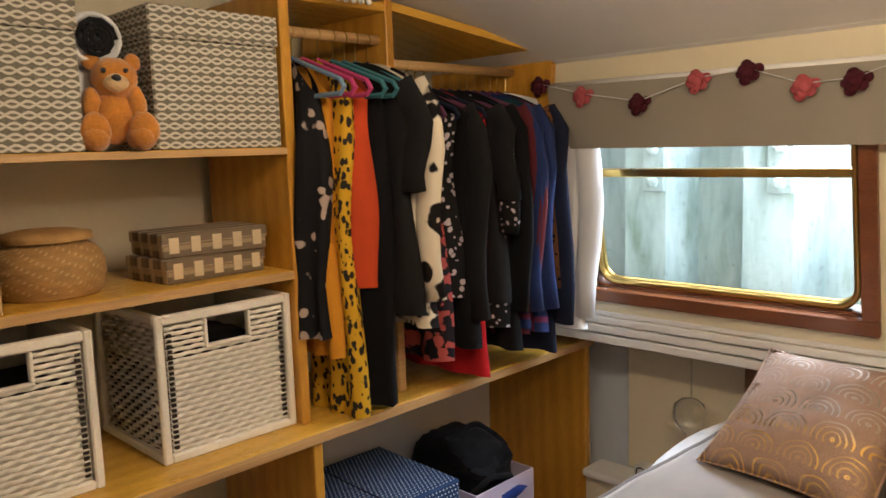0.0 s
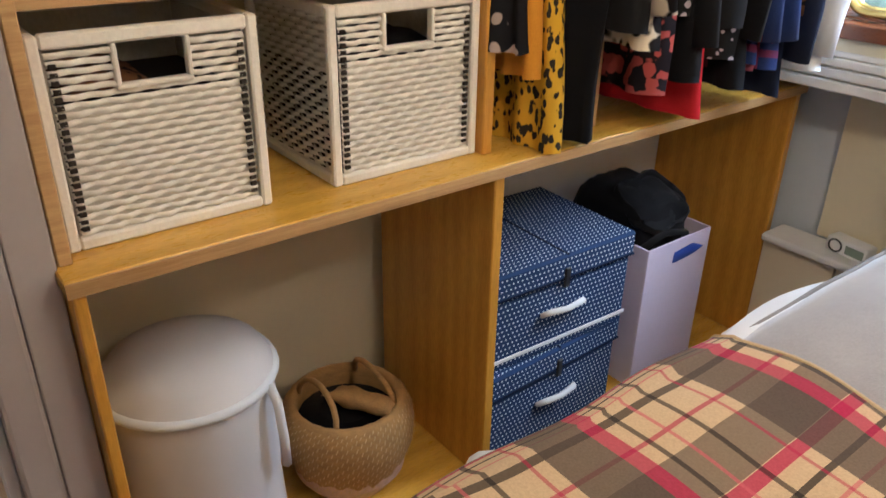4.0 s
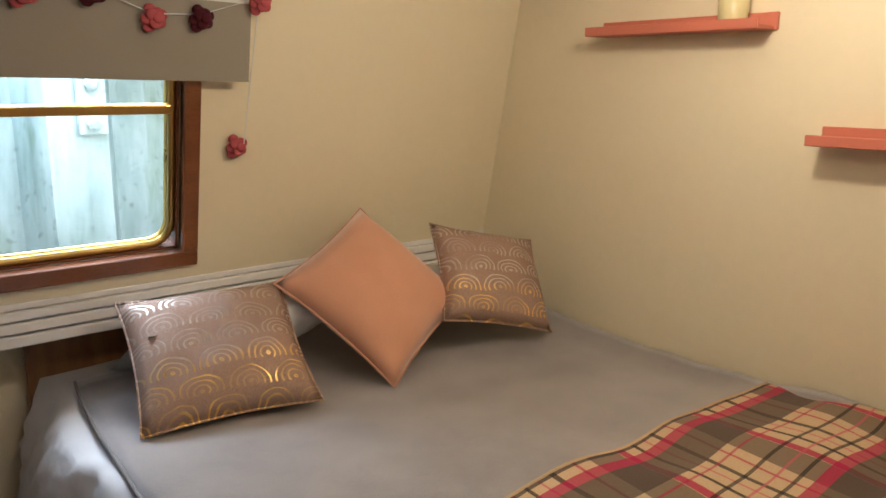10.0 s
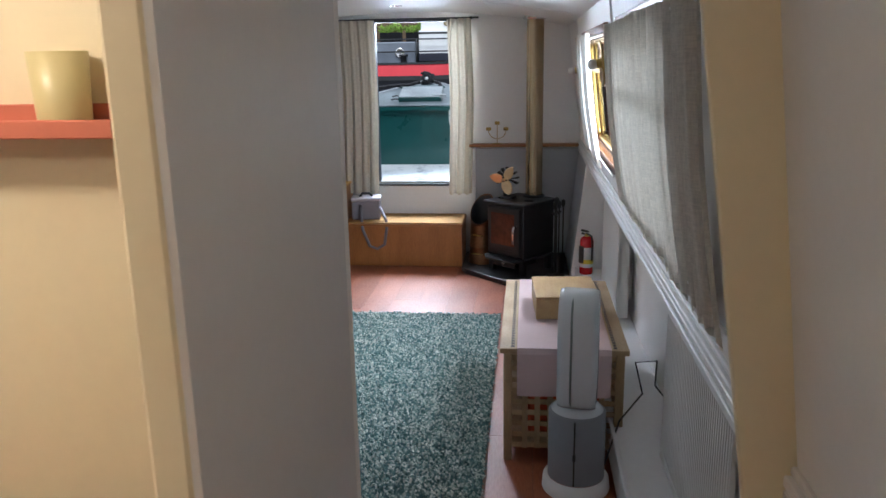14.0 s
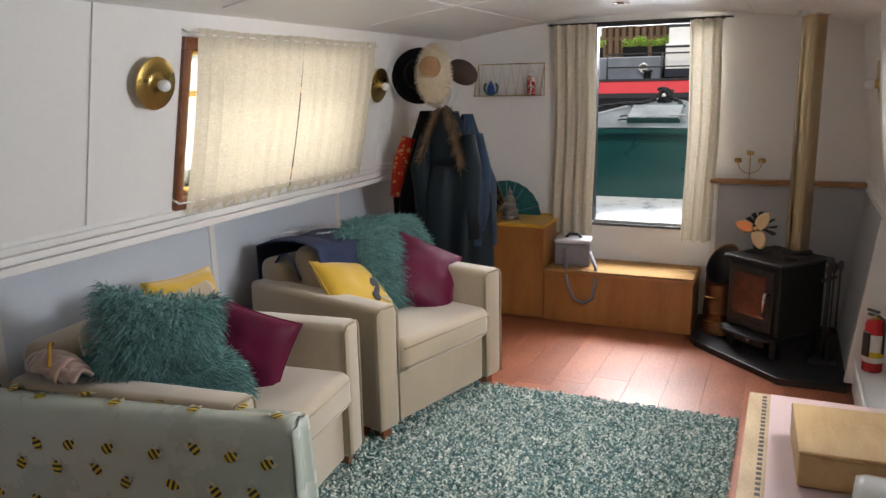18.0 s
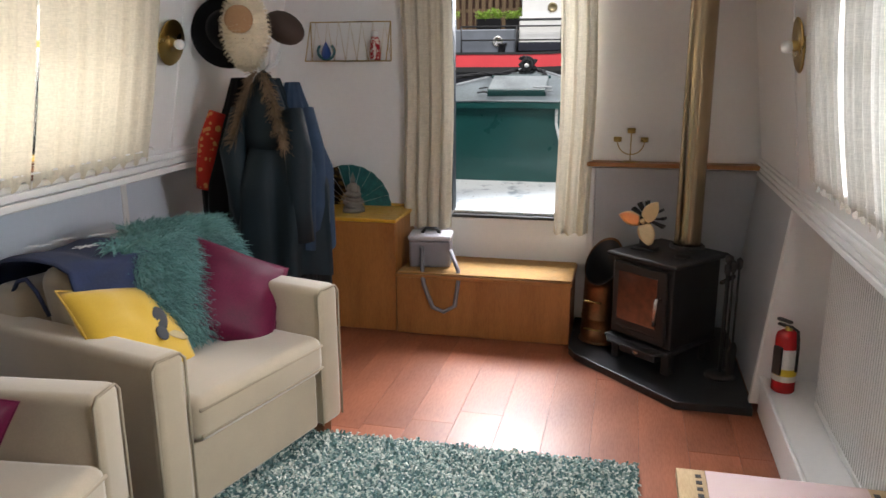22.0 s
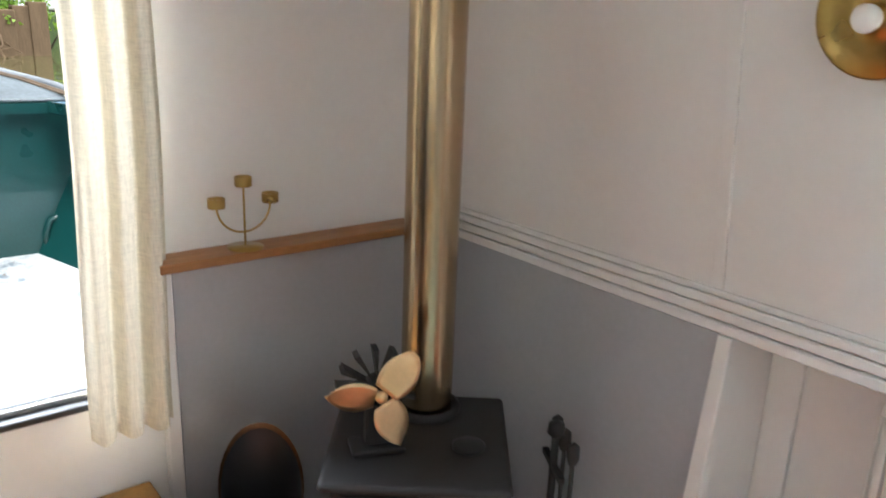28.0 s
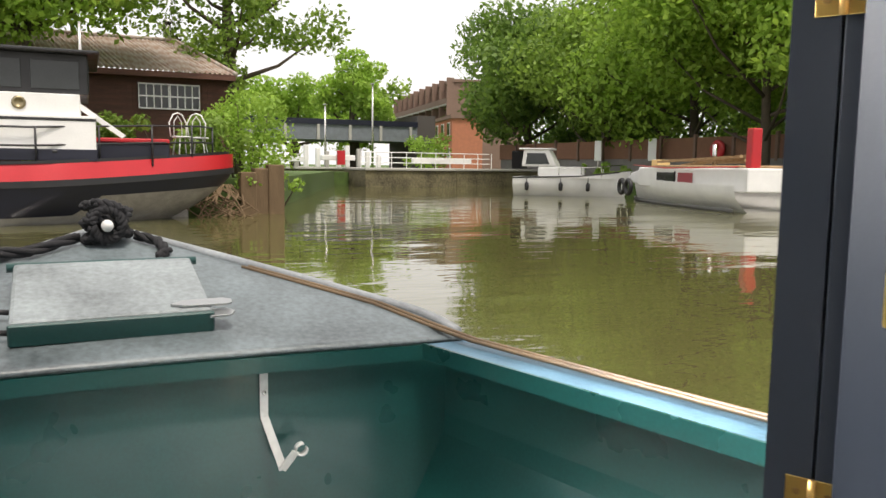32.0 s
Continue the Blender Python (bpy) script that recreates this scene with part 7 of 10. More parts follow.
BLUEBL = surface("navy_woven_blanket", (0.02, 0.03, 0.075), 0.9, 0.3, 14, 160, 0.4)
th = thing("patterned_blanket", "navy blanket with white flowers over the chair back", "blanket")
th.matrix_basis = pose(C2[0], C2[1], 0, 0, 0, C2[2])
part("cloth", throw_bm(C2, -0.36, 0.0, 0.26, 0.4), BLUEBL, th, smooth=True)
for k, (fx_, fy_) in enumerate(((-0.27, 0.76), (-0.14, 0.80), (-0.05, 0.72), (-0.2, 0.60))):
    fb = bmesh.new()
    for j in range(7):
        a = j * 0.898
        prism([(0.006 * math.cos(a - 0.5), 0.006 * math.sin(a - 0.5)), (0.045 * math.cos(a), 0.045 * math.sin(a)), (0.006 * math.cos(a + 0.5), 0.006 * math.sin(a + 0.5))], 0.0, 0.002, "z", 0, fb)
    part("flower_motif", fb, WHITEC, th, "white woven flower", False, pose(fx_, fy_, 0.868 if fy_ < 0.78 else 0.86, -4))
part("fringe", tube([(-0.37, 0.6 + 0.05 * k, 0.66 + 0.12 * math.sin(k * 0.7)) for k in range(8)], 0.008, 6), BLUEBL, th, smooth=True)
shag_cushion(0.44, 0.27, 0.15, "fluffy teal cushion lying along the chair back", on_chair(C2, 0.25, 0.59, 0.76, -8, -50, 6), 29)
shag_cushion(0.34, 0.44, 0.14, "fluffy teal cushion between the yellow and burgundy ones", on_chair(C2, 0.03, 0.46, 0.67, -4, -30, 0), 31)
fz = thing("fleece_bundle", "dusky pink fleece blanket edged in mustard", "blanket")
fz.matrix_basis = on_chair(C1, -0.40, 0.72, 0.675) @ Matrix.Scale(0.62, 4)
FLEECE = surface("dusky_pink_fleece", (0.42, 0.27, 0.22), 0.95, 0.15, 12, 160, 0.6, sheen=0.6)


def fold_fn(k):
    def fn(u, v):
        a = math.pi * (0.05 + 0.9 * v)
        return (-0.17 + 0.34 * u, 0.03 * k + (0.1 - 0.018 * k) * math.cos(a), -0.02 + (0.115 - 0.03 * k) * math.sin(a) + 0.02 * noise.noise((u * 5, v * 3, k)) - 0.05 * abs(u - 0.5))
    return fn


for k in range(3):
    part("fold", sheet(16, 16, fold_fn(k), 0.016), FLEECE, fz, smooth=True, m=pose(0, -0.045 * k, 0.012 * k, 0, 0, 70 + 6 * k))
part("edging", tube([(-0.12 + 0.024 * k, -0.07 + 0.02 * k, 0.05 + 0.075 * math.sin(math.pi * k / 10)) for k in range(11)], 0.011, 8), surface("mustard_binding", (0.45, 0.25, 0.03), 0.8), fz, smooth=True)
solo("dark_coat", moved(cushion_bm(0.4, 0.26, 0.2, 12, ruffle=0.02), pose(0, 0, 0, -30, 0, 70)), BLACKC, "dark clothes heaped behind the chair", "clothes", m=on_chair(C1, -0.50, 1.06, 0.60), smooth=True)

# the parcel in bee paper beside the first chair
BEEPAPER = surface("pale_sage_paper", (0.46, 0.50, 0.43), 0.28, 0.06, 3, 60, 0.06, coat=0.5)
pk = thing("wrapped_parcel", "flat parcel in pale green bee-print paper", "parcel", at=(2.31, 1.225, 0.0), turn=11)


def parcel_fn(u, v):
    """Paper round the parcel: up the front, over the top and down the back."""
    crease = 0.006 * noise.noise((u * 6, v * 4, 0)) + 0.004 * noise.noise((u * 17, v * 9, 3))
    if v < 0.6:
        k = v / 0.6
        x, z = -0.05 + 0.012 * max(0.0, k - 0.93) / 0.07, 0.608 * k
    elif v < 0.76:
        k = (v - 0.6) / 0.16
        x, z = -0.038 + 0.1 * k, 0.608 + 0.014 * math.sin(math.pi * min(1.0, k * 1.2 + 0.05)) + 0.008 * k
    else:
        x, z = 0.066, 0.616 * (1 - (v - 0.76) / 0.24)
    return (x - crease, 1.1 * u, max(0.002, z + crease * 0.5))


part("box", box(-0.04, 0.055, 0.004, 1.09, 0.003, 0.6, 0.006, 2), BEEPAPER, pk)
part("wrapping", sheet(44, 40, parcel_fn, 0.0015), BEEPAPER, pk, "creased shiny gift wrap", True)
part("fold_flap", sheet(10, 14, lambda u, v: (-0.05 + 0.115 * u, -0.004 - 0.03 * (1 - v) * (0.4 + u) - 0.006 * math.sin(u * 7), 0.004 + 0.6 * v), 0.0015), BEEPAPER, pk, "loose folded end of the gift wrap", True)
BEE_Y, BEE_K = surface("bee_yellow", (0.6, 0.42, 0.02), 0.5), surface("bee_black", (0.015, 0.012, 0.01), 0.5)
BEE_W = surface("bee_wing", (0.55, 0.52, 0.4), 0.5)
bee_b = ball(0, 0, 0, 0.0025, 0.018, 0.024, None, 12)
bee_b.faces.ensure_lookup_table()
for f in bee_b.faces:
    f.material_index = 1 if math.sin(f.calc_center_median().z * 380) > 0.1 else 0
bee_me = mesh_of("bee_motif", bee_b, [BEE_Y, BEE_K], True)
wing_b = ball(0, 0.014, 0.018, 0.0015, 0.008, 0.015, None, 8)
ball(0, -0.012, 0.02, 0.0015, 0.007, 0.014, wing_b, 8)
wing_me = mesh_of("bee_wing", wing_b, BEE_W, True)
rnd = random.Random(8)
bees = [(0.06 + 0.14 * q + (0.07 if r % 2 else 0), 0.06 + 0.112 * r) for r in range(5) for q in range(8)]
for y, z in bees:
    y, z = y + rnd.uniform(-0.026, 0.026), z + rnd.uniform(-0.024, 0.024)
    if z > 0.59:
        continue
    f = Vector(parcel_fn(y / 1.1, 0.6 * z / 0.608)) + Vector((-0.003, 0, 0))
    turn = rnd.choice((-40, -20, 0, 25, 60, 110))
    for me_ in (bee_me, wing_me):
        o = new(me_.name, me_)
        o.parent = pk
        o.matrix_basis = Matrix.Translation(f) @ pose(0, 0, 0, turn, 0, 0)
for k in range(8):
    f = Vector((-0.01 + 0.045 * (k % 2), 0.06 + 0.137 * k, 0.629))
    turn = rnd.choice((-40, 0, 50))
    for me_ in (bee_me, wing_me):
        o = new(me_.name, me_)
        o.parent = pk
        o.matrix_basis = Matrix.Translation(f) @ pose(0, 0, 0, 0, 90, turn)

# ---- rug ----
RUGM, t, p = node_mat("teal_fleck_pile")
v = coords(t)
n1, n2 = noise_of(t, v, 95, 3, 0.7), noise_of(t, v, 5, 3)
isl = t.nodes.new("ShaderNodeNewGeometry")
c = ramp_of(t, isl.outputs["Random Per Island"], [(0.0, (0.02, 0.075, 0.075)), (0.35, (0.09, 0.20, 0.19)), (0.6, (0.36, 0.44, 0.39)), (1.0, (0.88, 0.88, 0.78))])
c = mix_of(t, 0.2, c, ramp_of(t, n2, [(0.3, (0.11, 0.22, 0.21)), (0.7, (0.38, 0.45, 0.41))]))
t.links.new(c, p.inputs["Base Color"])
p.inputs["Roughness"].default_value = 0.95
rug = thing("shag_rug", "teal and cream flecked shag pile rug", "rug", at=(0, 0, 0))
RX0, RX1, RY0, RY1 = 1.15, 4.165, 0.075, 1.62
part("backing", box(RX0, RX1, RY0, RY1, 0.001, 0.012, 0.004), surface("rug_backing", (0.05, 0.11, 0.12), 0.95), rug)
rnd = random.Random(77)
vs, fs = [], []
for k in range(60000):
    x = RX0 + (RX1 - RX0) * rnd.random()
    y = RY0 + (RY1 - RY0) * rnd.random() ** 1.1
    a, ln, wd = rnd.uniform(0, 6.283), rnd.uniform(0.008, 0.02), rnd.uniform(0.0035, 0.006)
    dx, dy = math.cos(a), math.sin(a)
    z = 0.012
    b = len(vs)
    vs += [(x - dy * wd, y + dx * wd, z), (x + dy * wd, y - dx * wd, z), (x + dx * ln * 0.5 + dy * wd, y + dy * ln * 0.5 - dx * wd, z + ln * 0.75), (x + dx * ln * 0.5 - dy * wd, y + dy * ln * 0.5 + dx * wd, z + ln * 0.75), (x + dx * ln * 1.1, y + dy * ln * 1.1, z + ln * 0.5)]
    fs += [(b, b + 1, b + 2, b + 3), (b + 3, b + 2, b + 4)]
me = bpy.data.meshes.new("pile")
me.from_pydata(vs, [], fs)
mesh_part("shag", me, RUGM, rug)["kind"] = "stuff"

# ---- lattice table ----
ACACIA = timber("pale_acacia", (0.50, 0.36, 0.2), (0.36, 0.24, 0.12), (1.4, 9, 9), 0.5, 2.4)
ACACIA_Z = timber("pale_acacia_upright", (0.48, 0.34, 0.19), (0.34, 0.23, 0.12), (9, 9, 1.4), 0.5, 2.4)
TX0, TX1, TY0, TY1 = 2.315, 3.305, -0.495, 0.015
tab = thing("lattice_table", "acacia storage table with lattice sides", "table", at=(0, 0, 0))
for k in range(6):
    w = (TY1 - TY0) / 6
    part("top_board", box(TX0, TX1, TY0 + k * w + 0.0008, TY0 + (k + 1) * w - 0.0008, 0.478, 0.50, 0.0015), ACACIA, tab)
for x in (TX0 + 0.015, TX1 - 0.05):
    for y in (TY0 + 0.015, TY1 - 0.05):
        part("leg", box(x, x + 0.035, y, y + 0.035, 0, 0.477, 0.004), ACACIA_Z, tab)


def lattice(length, axis, fixed, s0):
    n = int(length / 0.048)
    for k in range(1, n):
        a = s0 + length * k / n
        ax = (a - 0.011, a + 0.011, fixed - 0.006, fixed) if axis == "x" else (fixed - 0.006, fixed, a - 0.011, a + 0.011)
        part("upright_slat", box(*ax, 0.06, 0.477, 0.001), ACACIA_Z, tab)
    for k in range(9):
        z = 0.06 + k * 0.048
        ax = (s0, s0 + length, fixed + 0.0005, fixed + 0.007) if axis == "x" else (fixed + 0.0005, fixed + 0.007, s0, s0 + length)
        part("cross_slat", box(*ax, z, z + 0.022, 0.001), ACACIA, tab)


lattice(TY1 - TY0 - 0.1, "y", TX0 + 0.022, TY0 + 0.05)
lattice(TX1 - TX0 - 0.1, "x", TY1 - 0.03, TX0 + 0.05)
lattice(TX1 - TX0 - 0.1, "x", TY0 + 0.025, TX0 + 0.05)
for y in (TY1 - 0.052, TY0 + 0.054):
    for k in range(32):
        part("inlay", box(TX0 + 0.02 + k * 0.03, TX0 + 0.035 + k * 0.03, y - 0.007, y + 0.007, 0.5, 0.5012), BLACK_PL, tab)
part("floor_board", box(TX0 + 0.03, TX1 - 0.03, TY0 + 0.03, TY1 - 0.035, 0.06, 0.07), ACACIA, tab)
solo("orange_box", box(2.42, 2.8, -0.40, -0.1, 0.071, 0.36, 0.01), surface("orange_card", (0.55, 0.1, 0.03), 0.6), "orange box stored inside the table", "box")
PINKL = surface("blush_cotton", (0.62, 0.47, 0.46), 0.9, 0.04, 5, 300, 0.3)


def runner_fn(u, v):
    y = -0.425 + 0.37 * v
    s = u * 1.34
    if s < 0.2:
        return (TX0 - 0.008 - 0.003 * math.sin(v * 9), y, 0.302 + s)
    if s < 1.19:
        return (TX0 - 0.004 + (s - 0.2) * 1.003, y, 0.504)
    return (TX1 + 0.006, y, 0.502 - (s - 1.19))


solo("table_runner", sheet(60, 10, runner_fn, 0.003), PINKL, "blush pink cotton table runner", "table runner", smooth=False)
wb_ = thing("wooden_box", "plain bamboo bread box lying on the table", "box", at=(2.825, -0.262, 0.5065), turn=3)
BAMBOO = timber("pale_bamboo", (0.52, 0.35, 0.16), (0.42, 0.26, 0.11), (1.2, 14, 14), 0.45, 3.0)
part("body", box(-0.165, 0.165, -0.138, 0.138, 0, 0.092, 0.004), BAMBOO, wb_)
part("lid", box(-0.167, 0.167, -0.14, 0.14, 0.0935, 0.104, 0.003), BAMBOO, wb_)

# ---- air purifier ----
PUR = surface("silver_white_plastic", (0.66, 0.68, 0.7), 0.18, 0.03, coat=0.4)
FILT = surface("grey_mesh_filter", (0.24, 0.25, 0.27), 0.5, 0.1, 5, 700, 0.5, 0.3)
pu = thing("air_purifier", "white and grey bladeless fan purifier", "air purifier", at=(2.155, -0.285, 0.0), turn=-8)
pu.matrix_basis = pu.matrix_basis @ Matrix.Diagonal((1, 1, 0.955, 1))
part("base", lathe([(0, 0), (0.128, 0), (0.13, 0.006), (0.126, 0.05), (0.112, 0.058), (0.108, 0.058)], 40), WHITE_PL, pu, smooth=True)
part("filter", lathe([(0.108, 0.06), (0.108, 0.335), (0.1, 0.345), (0, 0.345)], 40), FILT, pu, "grey perforated filter drum", True)
part("filter_seam", box(-0.1095, -0.106, -0.003, 0.003, 0.06, 0.335), BLACK_PL, pu)
part("catch", box(-0.114, -0.106, -0.006, 0.006, 0.17, 0.2, 0.002), BLACK_PL, pu)
pts = []
for cz, a0 in ((0.73, 0), (0.46, 180)):
    pts += [(0.09 * math.cos(radians(a0 + q)), 0, cz + 0.09 * math.sin(radians(a0 + q))) for q in range(0, 181, 20)]
loop_b = bmesh.new()
rings = []
n_ = len(pts)
for k, q in enumerate(pts):
    a, b2 = Vector(pts[k - 1]), Vector(pts[(k + 1) % n_])
    d = (b2 - a).normalized()
    o = Vector((d.z, 0, -d.x))
    q = Vector(q)
    rings.append([loop_b.verts.new(q + o * du + Vector((0, dv, 0))) for du, dv in ((0.012, -0.07), (0.018, -0.05), (0.018, 0.05), (0.012, 0.07), (-0.012, 0.066), (-0.012, -0.066))])
for r0, r1 in zip(rings, rings[1:] + rings[:1]):
    for k in range(6):
        loop_b.faces.new((r0[k], r0[(k + 1) % 6], r1[(k + 1) % 6], r1[k]))
bmesh.ops.recalc_face_normals(loop_b, faces=loop_b.faces[:])
part("loop", loop_b, PUR, pu, "glossy pale loop", True)
part("loop_band", tube([(q[0] * 1.21, 0.02, q[2] + (q[2] - 0.595) * 0.045) for q in pts], 0.0045, 6, None, True), surface("grey_green_band", (0.2, 0.24, 0.23), 0.3), pu, smooth=True)
part("neck", lathe([(0.098, 0.345), (0.085, 0.36), (0.06, 0.368), (0, 0.368)], 32), PUR, pu, smooth=True)
cord = solo("power_cord", tube([(2.25, -0.4, 0.03), (2.28, -0.46, 0.22), (2.32, -0.55, 0.32), (2.40, -0.53, 0.42), (2.32, -0.60, 0.46), (2.22, -0.58, 0.40), (2.2, -0.66, 0.3), (2.3, -0.68, 0.5)], 0.004, 6), BLACK_PL, "thin black looping power cord", "cable", smooth=True)
so = thing("wall_outlet", "white double power socket on the hull lining", "socket", at=(2.36, LOW_S + 0.008, 0.50))
part("plate", box(-0.07, 0.07, 0, 0.01, -0.04, 0.04, 0.003), WHITE_PL, so)
part("plug", box(-0.02, 0.02, 0.01, 0.04, -0.02, 0.02, 0.004), BLACK_PL, so)

# ---- coat stand ----
PARKA = surface("dark_teal_waxed_cloth", (0.008, 0.015, 0.02), 0.6, 0.3, 6, 200, 0.3, spec=0.2)
DENIM = surface("washed_denim", (0.03, 0.05, 0.085), 0.85, 0.3, 8, 300, 0.3, spec=0.15)
RACC = surface("raccoon_trim_fur", (0.2, 0.13, 0.075), 0.9, 0.4, 30, 120, 0.5)
CX, CY = 4.86, 1.86
cs = thing("coat_stand", "white wall-side coat stand hidden under coats", "coat stand", at=(CX, CY, 0))
part("pole", rod((0, 0, 0.02), (0, 0, 1.62), 0.016, 12), WHITE, cs, smooth=True)
for k in range(3):
    a = k * 2.094
    part("foot", rod((0, 0, 0.05), (0.24 * math.cos(a), 0.24 * math.sin(a), 0.015), 0.014, 10), WHITE, cs, smooth=True)
for k in range(5):
    a = k * 1.257 + 0.4
    part("peg", tube([(0, 0, 1.44), (0.07 * math.cos(a), 0.07 * math.sin(a), 1.48), (0.09 * math.cos(a), 0.09 * math.sin(a), 1.54)], 0.008, 8), WHITE, cs, smooth=True)


def coat_bm(w, d, z0, z1, seed, twist=0.0):
    """A hanging coat: a tall folded sack, narrow at the collar."""
    def fn(u, v):
        a = 2 * math.pi * u
        z = z1 + (z0 - z1) * v
        k = min(1.0, 0.22 + 1.5 * v) if v < 0.52 else 1.0 + 0.05 * (v - 0.52)
        fold = 1 + 0.17 * math.sin(6 * a + seed + 2.2 * v) * min(1, v * 2) + 0.07 * math.sin(11 * a + 3 * v + seed)
        return (d * k * fold * math.cos(a + twist), w * k * fold * math.sin(a + twist), z + 0.015 * math.sin(3 * a + seed) * v)
    bm = sheet(48, 26, fn)
    bmesh.ops.remove_doubles(bm, verts=bm.verts[:], dist=1e-5)
    bmesh.ops.recalc_face_normals(bm, faces=bm.faces[:])
    return bm


pk_ = thing("parka", "dark teal waxed parka with a fur-trimmed hood", "coat", "coats on the stand", at=(CX - 0.07, CY - 0.07, 0))
part("body", coat_bm(0.21, 0.16, 0.50, 1.42, 2), PARKA, pk_, smooth=True)
part("sleeve", tube([(-0.06, -0.13, 1.28), (-0.1, -0.17, 1.1), (-0.1, -0.16, 0.85), (-0.09, -0.17, 0.68)], [0.05, 0.062, 0.055, 0.05], 12), PARKA, pk_, smooth=True)
part("sleeve", tube([(-0.06, 0.12, 1.28), (-0.11, 0.15, 1.1), (-0.12, 0.12, 0.85), (-0.1, 0.1, 0.7)], [0.05, 0.062, 0.055, 0.05], 12), PARKA, pk_, smooth=True)
part("hood", moved(lathe([(0.0, 0.19), (0.035, 0.165), (0.07, 0.1), (0.1, 0.0), (0.115, -0.1), (0.1, -0.16), (0.0, -0.17)], 20), Matrix.Translation((-0.06, 0, 1.27)) @ Matrix.Diagonal((0.7, 1, 1, 1))), PARKA, pk_, smooth=True)
fur_p = []
for k in range(110):
    w = k / 109
    side = -1 if k % 2 else 1
    fur_p.append((Vector((-0.10 - 0.05 * w, side * (0.012 + 0.115 * w ** 0.8), 1.45 - 0.32 * w)), Vector((-0.8, 0.45 * side, -0.2))))
mesh_part("fur_trim", blades(fur_p, 12, 0.05, 0.0026, 0.9, 5, 0.3, 2), RACC, pk_, "brown fur trim")
dj = thing("denim_jacket", "washed blue denim jacket", "coat", "coats on the stand", at=(CX + 0.0, CY - 0.15, 0))
part("body", coat_bm(0.15, 0.15, 0.62, 1.40, 5, 0.5), DENIM, dj, smooth=True)
part("sleeve", tube([(-0.02, -0.06, 1.28), (-0.04, -0.1, 1.1), (-0.04, -0.11, 0.85), (-0.04, -0.1, 0.66)], [0.045, 0.058, 0.05, 0.047], 12), DENIM, dj, smooth=True)
bj = thing("black_jacket", "black jacket with red and orange embroidery", "coat", "coats on the stand", at=(CX + 0.02, CY + 0.12, 0))
part("body", coat_bm(0.21, 0.16, 0.45, 1.42, 9, 1.0), BLACKC, bj, smooth=True)
part("embroidered_sleeve", tube([(-0.06, 0.10, 1.26), (-0.09, 0.14, 1.12), (-0.1, 0.16, 0.98), (-0.1, 0.17, 0.9)], [0.045, 0.055, 0.055, 0.05], 12), spotted("red_embroidered_cloth", (0.4, 0.03, 0.02), (0.5, 0.22, 0.08), 30, 0.33), bj, "red embroidered sleeve", True)
gs = thing("grey_trousers", "dark grey trousers hanging below the coats", "clothes", "coats on the stand", at=(CX - 0.02, CY - 0.12, 0))
part("leg", coat_bm(0.15, 0.11, 0.36, 0.86, 14), SOOTC, gs, smooth=True)
h1 = thing("black_hat", "black brimmed felt hat on the stand", "hat", "hats on the stand")
h1.matrix_basis = pose(CX - 0.02, CY + 0.15, 1.63, 0, -80, 18)
part("brim", lathe([(0.08, 0.0), (0.165, 0.006), (0.17, 0.0), (0.165, -0.006), (0.08, -0.004)], 32), BLACKC, h1, smooth=True)
part("crown", lathe([(0.09, 0.0), (0.088, 0.07), (0.06, 0.1), (0, 0.1)], 28), BLACKC, h1, smooth=True)
h2 = thing("shearling_hat", "cream shearling trapper hat with a tan peak", "hat", "hats on the stand")
h2.matrix_basis = pose(CX - 0.14, CY + 0.0, 1.615, 0, 0, 0)
CREAMF = surface("cream_fleece", (0.66, 0.56, 0.4), 0.95, 0.15, 20, 120, 0.6, 0, 0.004, sheen=0.5)
sh_b = ball(0, 0, 0.02, 0.07, 0.105, 0.165, None, 48)
sh_b.normal_update()
shp = [(v.co.copy(), v.normal.copy()) for v in sh_b.verts]
part("cap", sh_b, CREAMF, h2, smooth=True)
mesh_part("fleece", blades(shp, 3, 0.02, 0.0022, 0.9, 9, 0.2, 2), CREAMF, h2)
part("peak", ball(-0.066, -0.005, 0.06, 0.02, 0.07, 0.062, None, 16), surface("tan_suede", (0.36, 0.2, 0.1), 0.85, 0.1), h2, "tan suede panel", True)
h3 = thing("brown_hat", "dark brown felt hat behind the others", "hat", "hats on the stand")
h3.matrix_basis = pose(CX + 0.03, CY - 0.11, 1.645, 30, 0, 0)
part("crown", ball(0, 0, 0, 0.09, 0.1, 0.07), surface("dark_brown_felt", (0.05, 0.03, 0.022), 0.9), h3, smooth=True)


# ---- the bow well and foredeck ----
TEALP = surface("dark_teal_boat_paint", (0.006, 0.055, 0.05), 0.3, 0.25, 2.5, 120, 0.1, coat=0.3)
TEALD = surface("weathered_teal_deck_paint", (0.115, 0.14, 0.148), 0.4, 0.6, 4, 60, 0.35)
BLUEG = surface("faded_blue_gunwale_paint", (0.075, 0.15, 0.21), 0.4, 0.35, 6, 80, 0.3)
WELLF, t, p = node_mat("peeling_white_deck_paint")
v = coords(t)
n = noise_of(t, v, 5, 6, 0.65)
n2 = noise_of(t, v, 26, 4, 0.6)
c = mix_of(t, ramp_of(t, n, [(0.38, (0, 0, 0)), (0.46, (1, 1, 1))]), (0.17, 0.2, 0.23), (0.54, 0.56, 0.56))
c = mix_of(t, ramp_of(t, n2, [(0.3, (1, 1, 1)), (0.36, (0, 0, 0))]), c, (0.16, 0.11, 0.07))
t.links.new(c, p.inputs["Base Color"])
p.inputs["Roughness"].default_value = 0.35
bump_of(t, n2, 0.3, 0.003, p)


BMID = 0.995


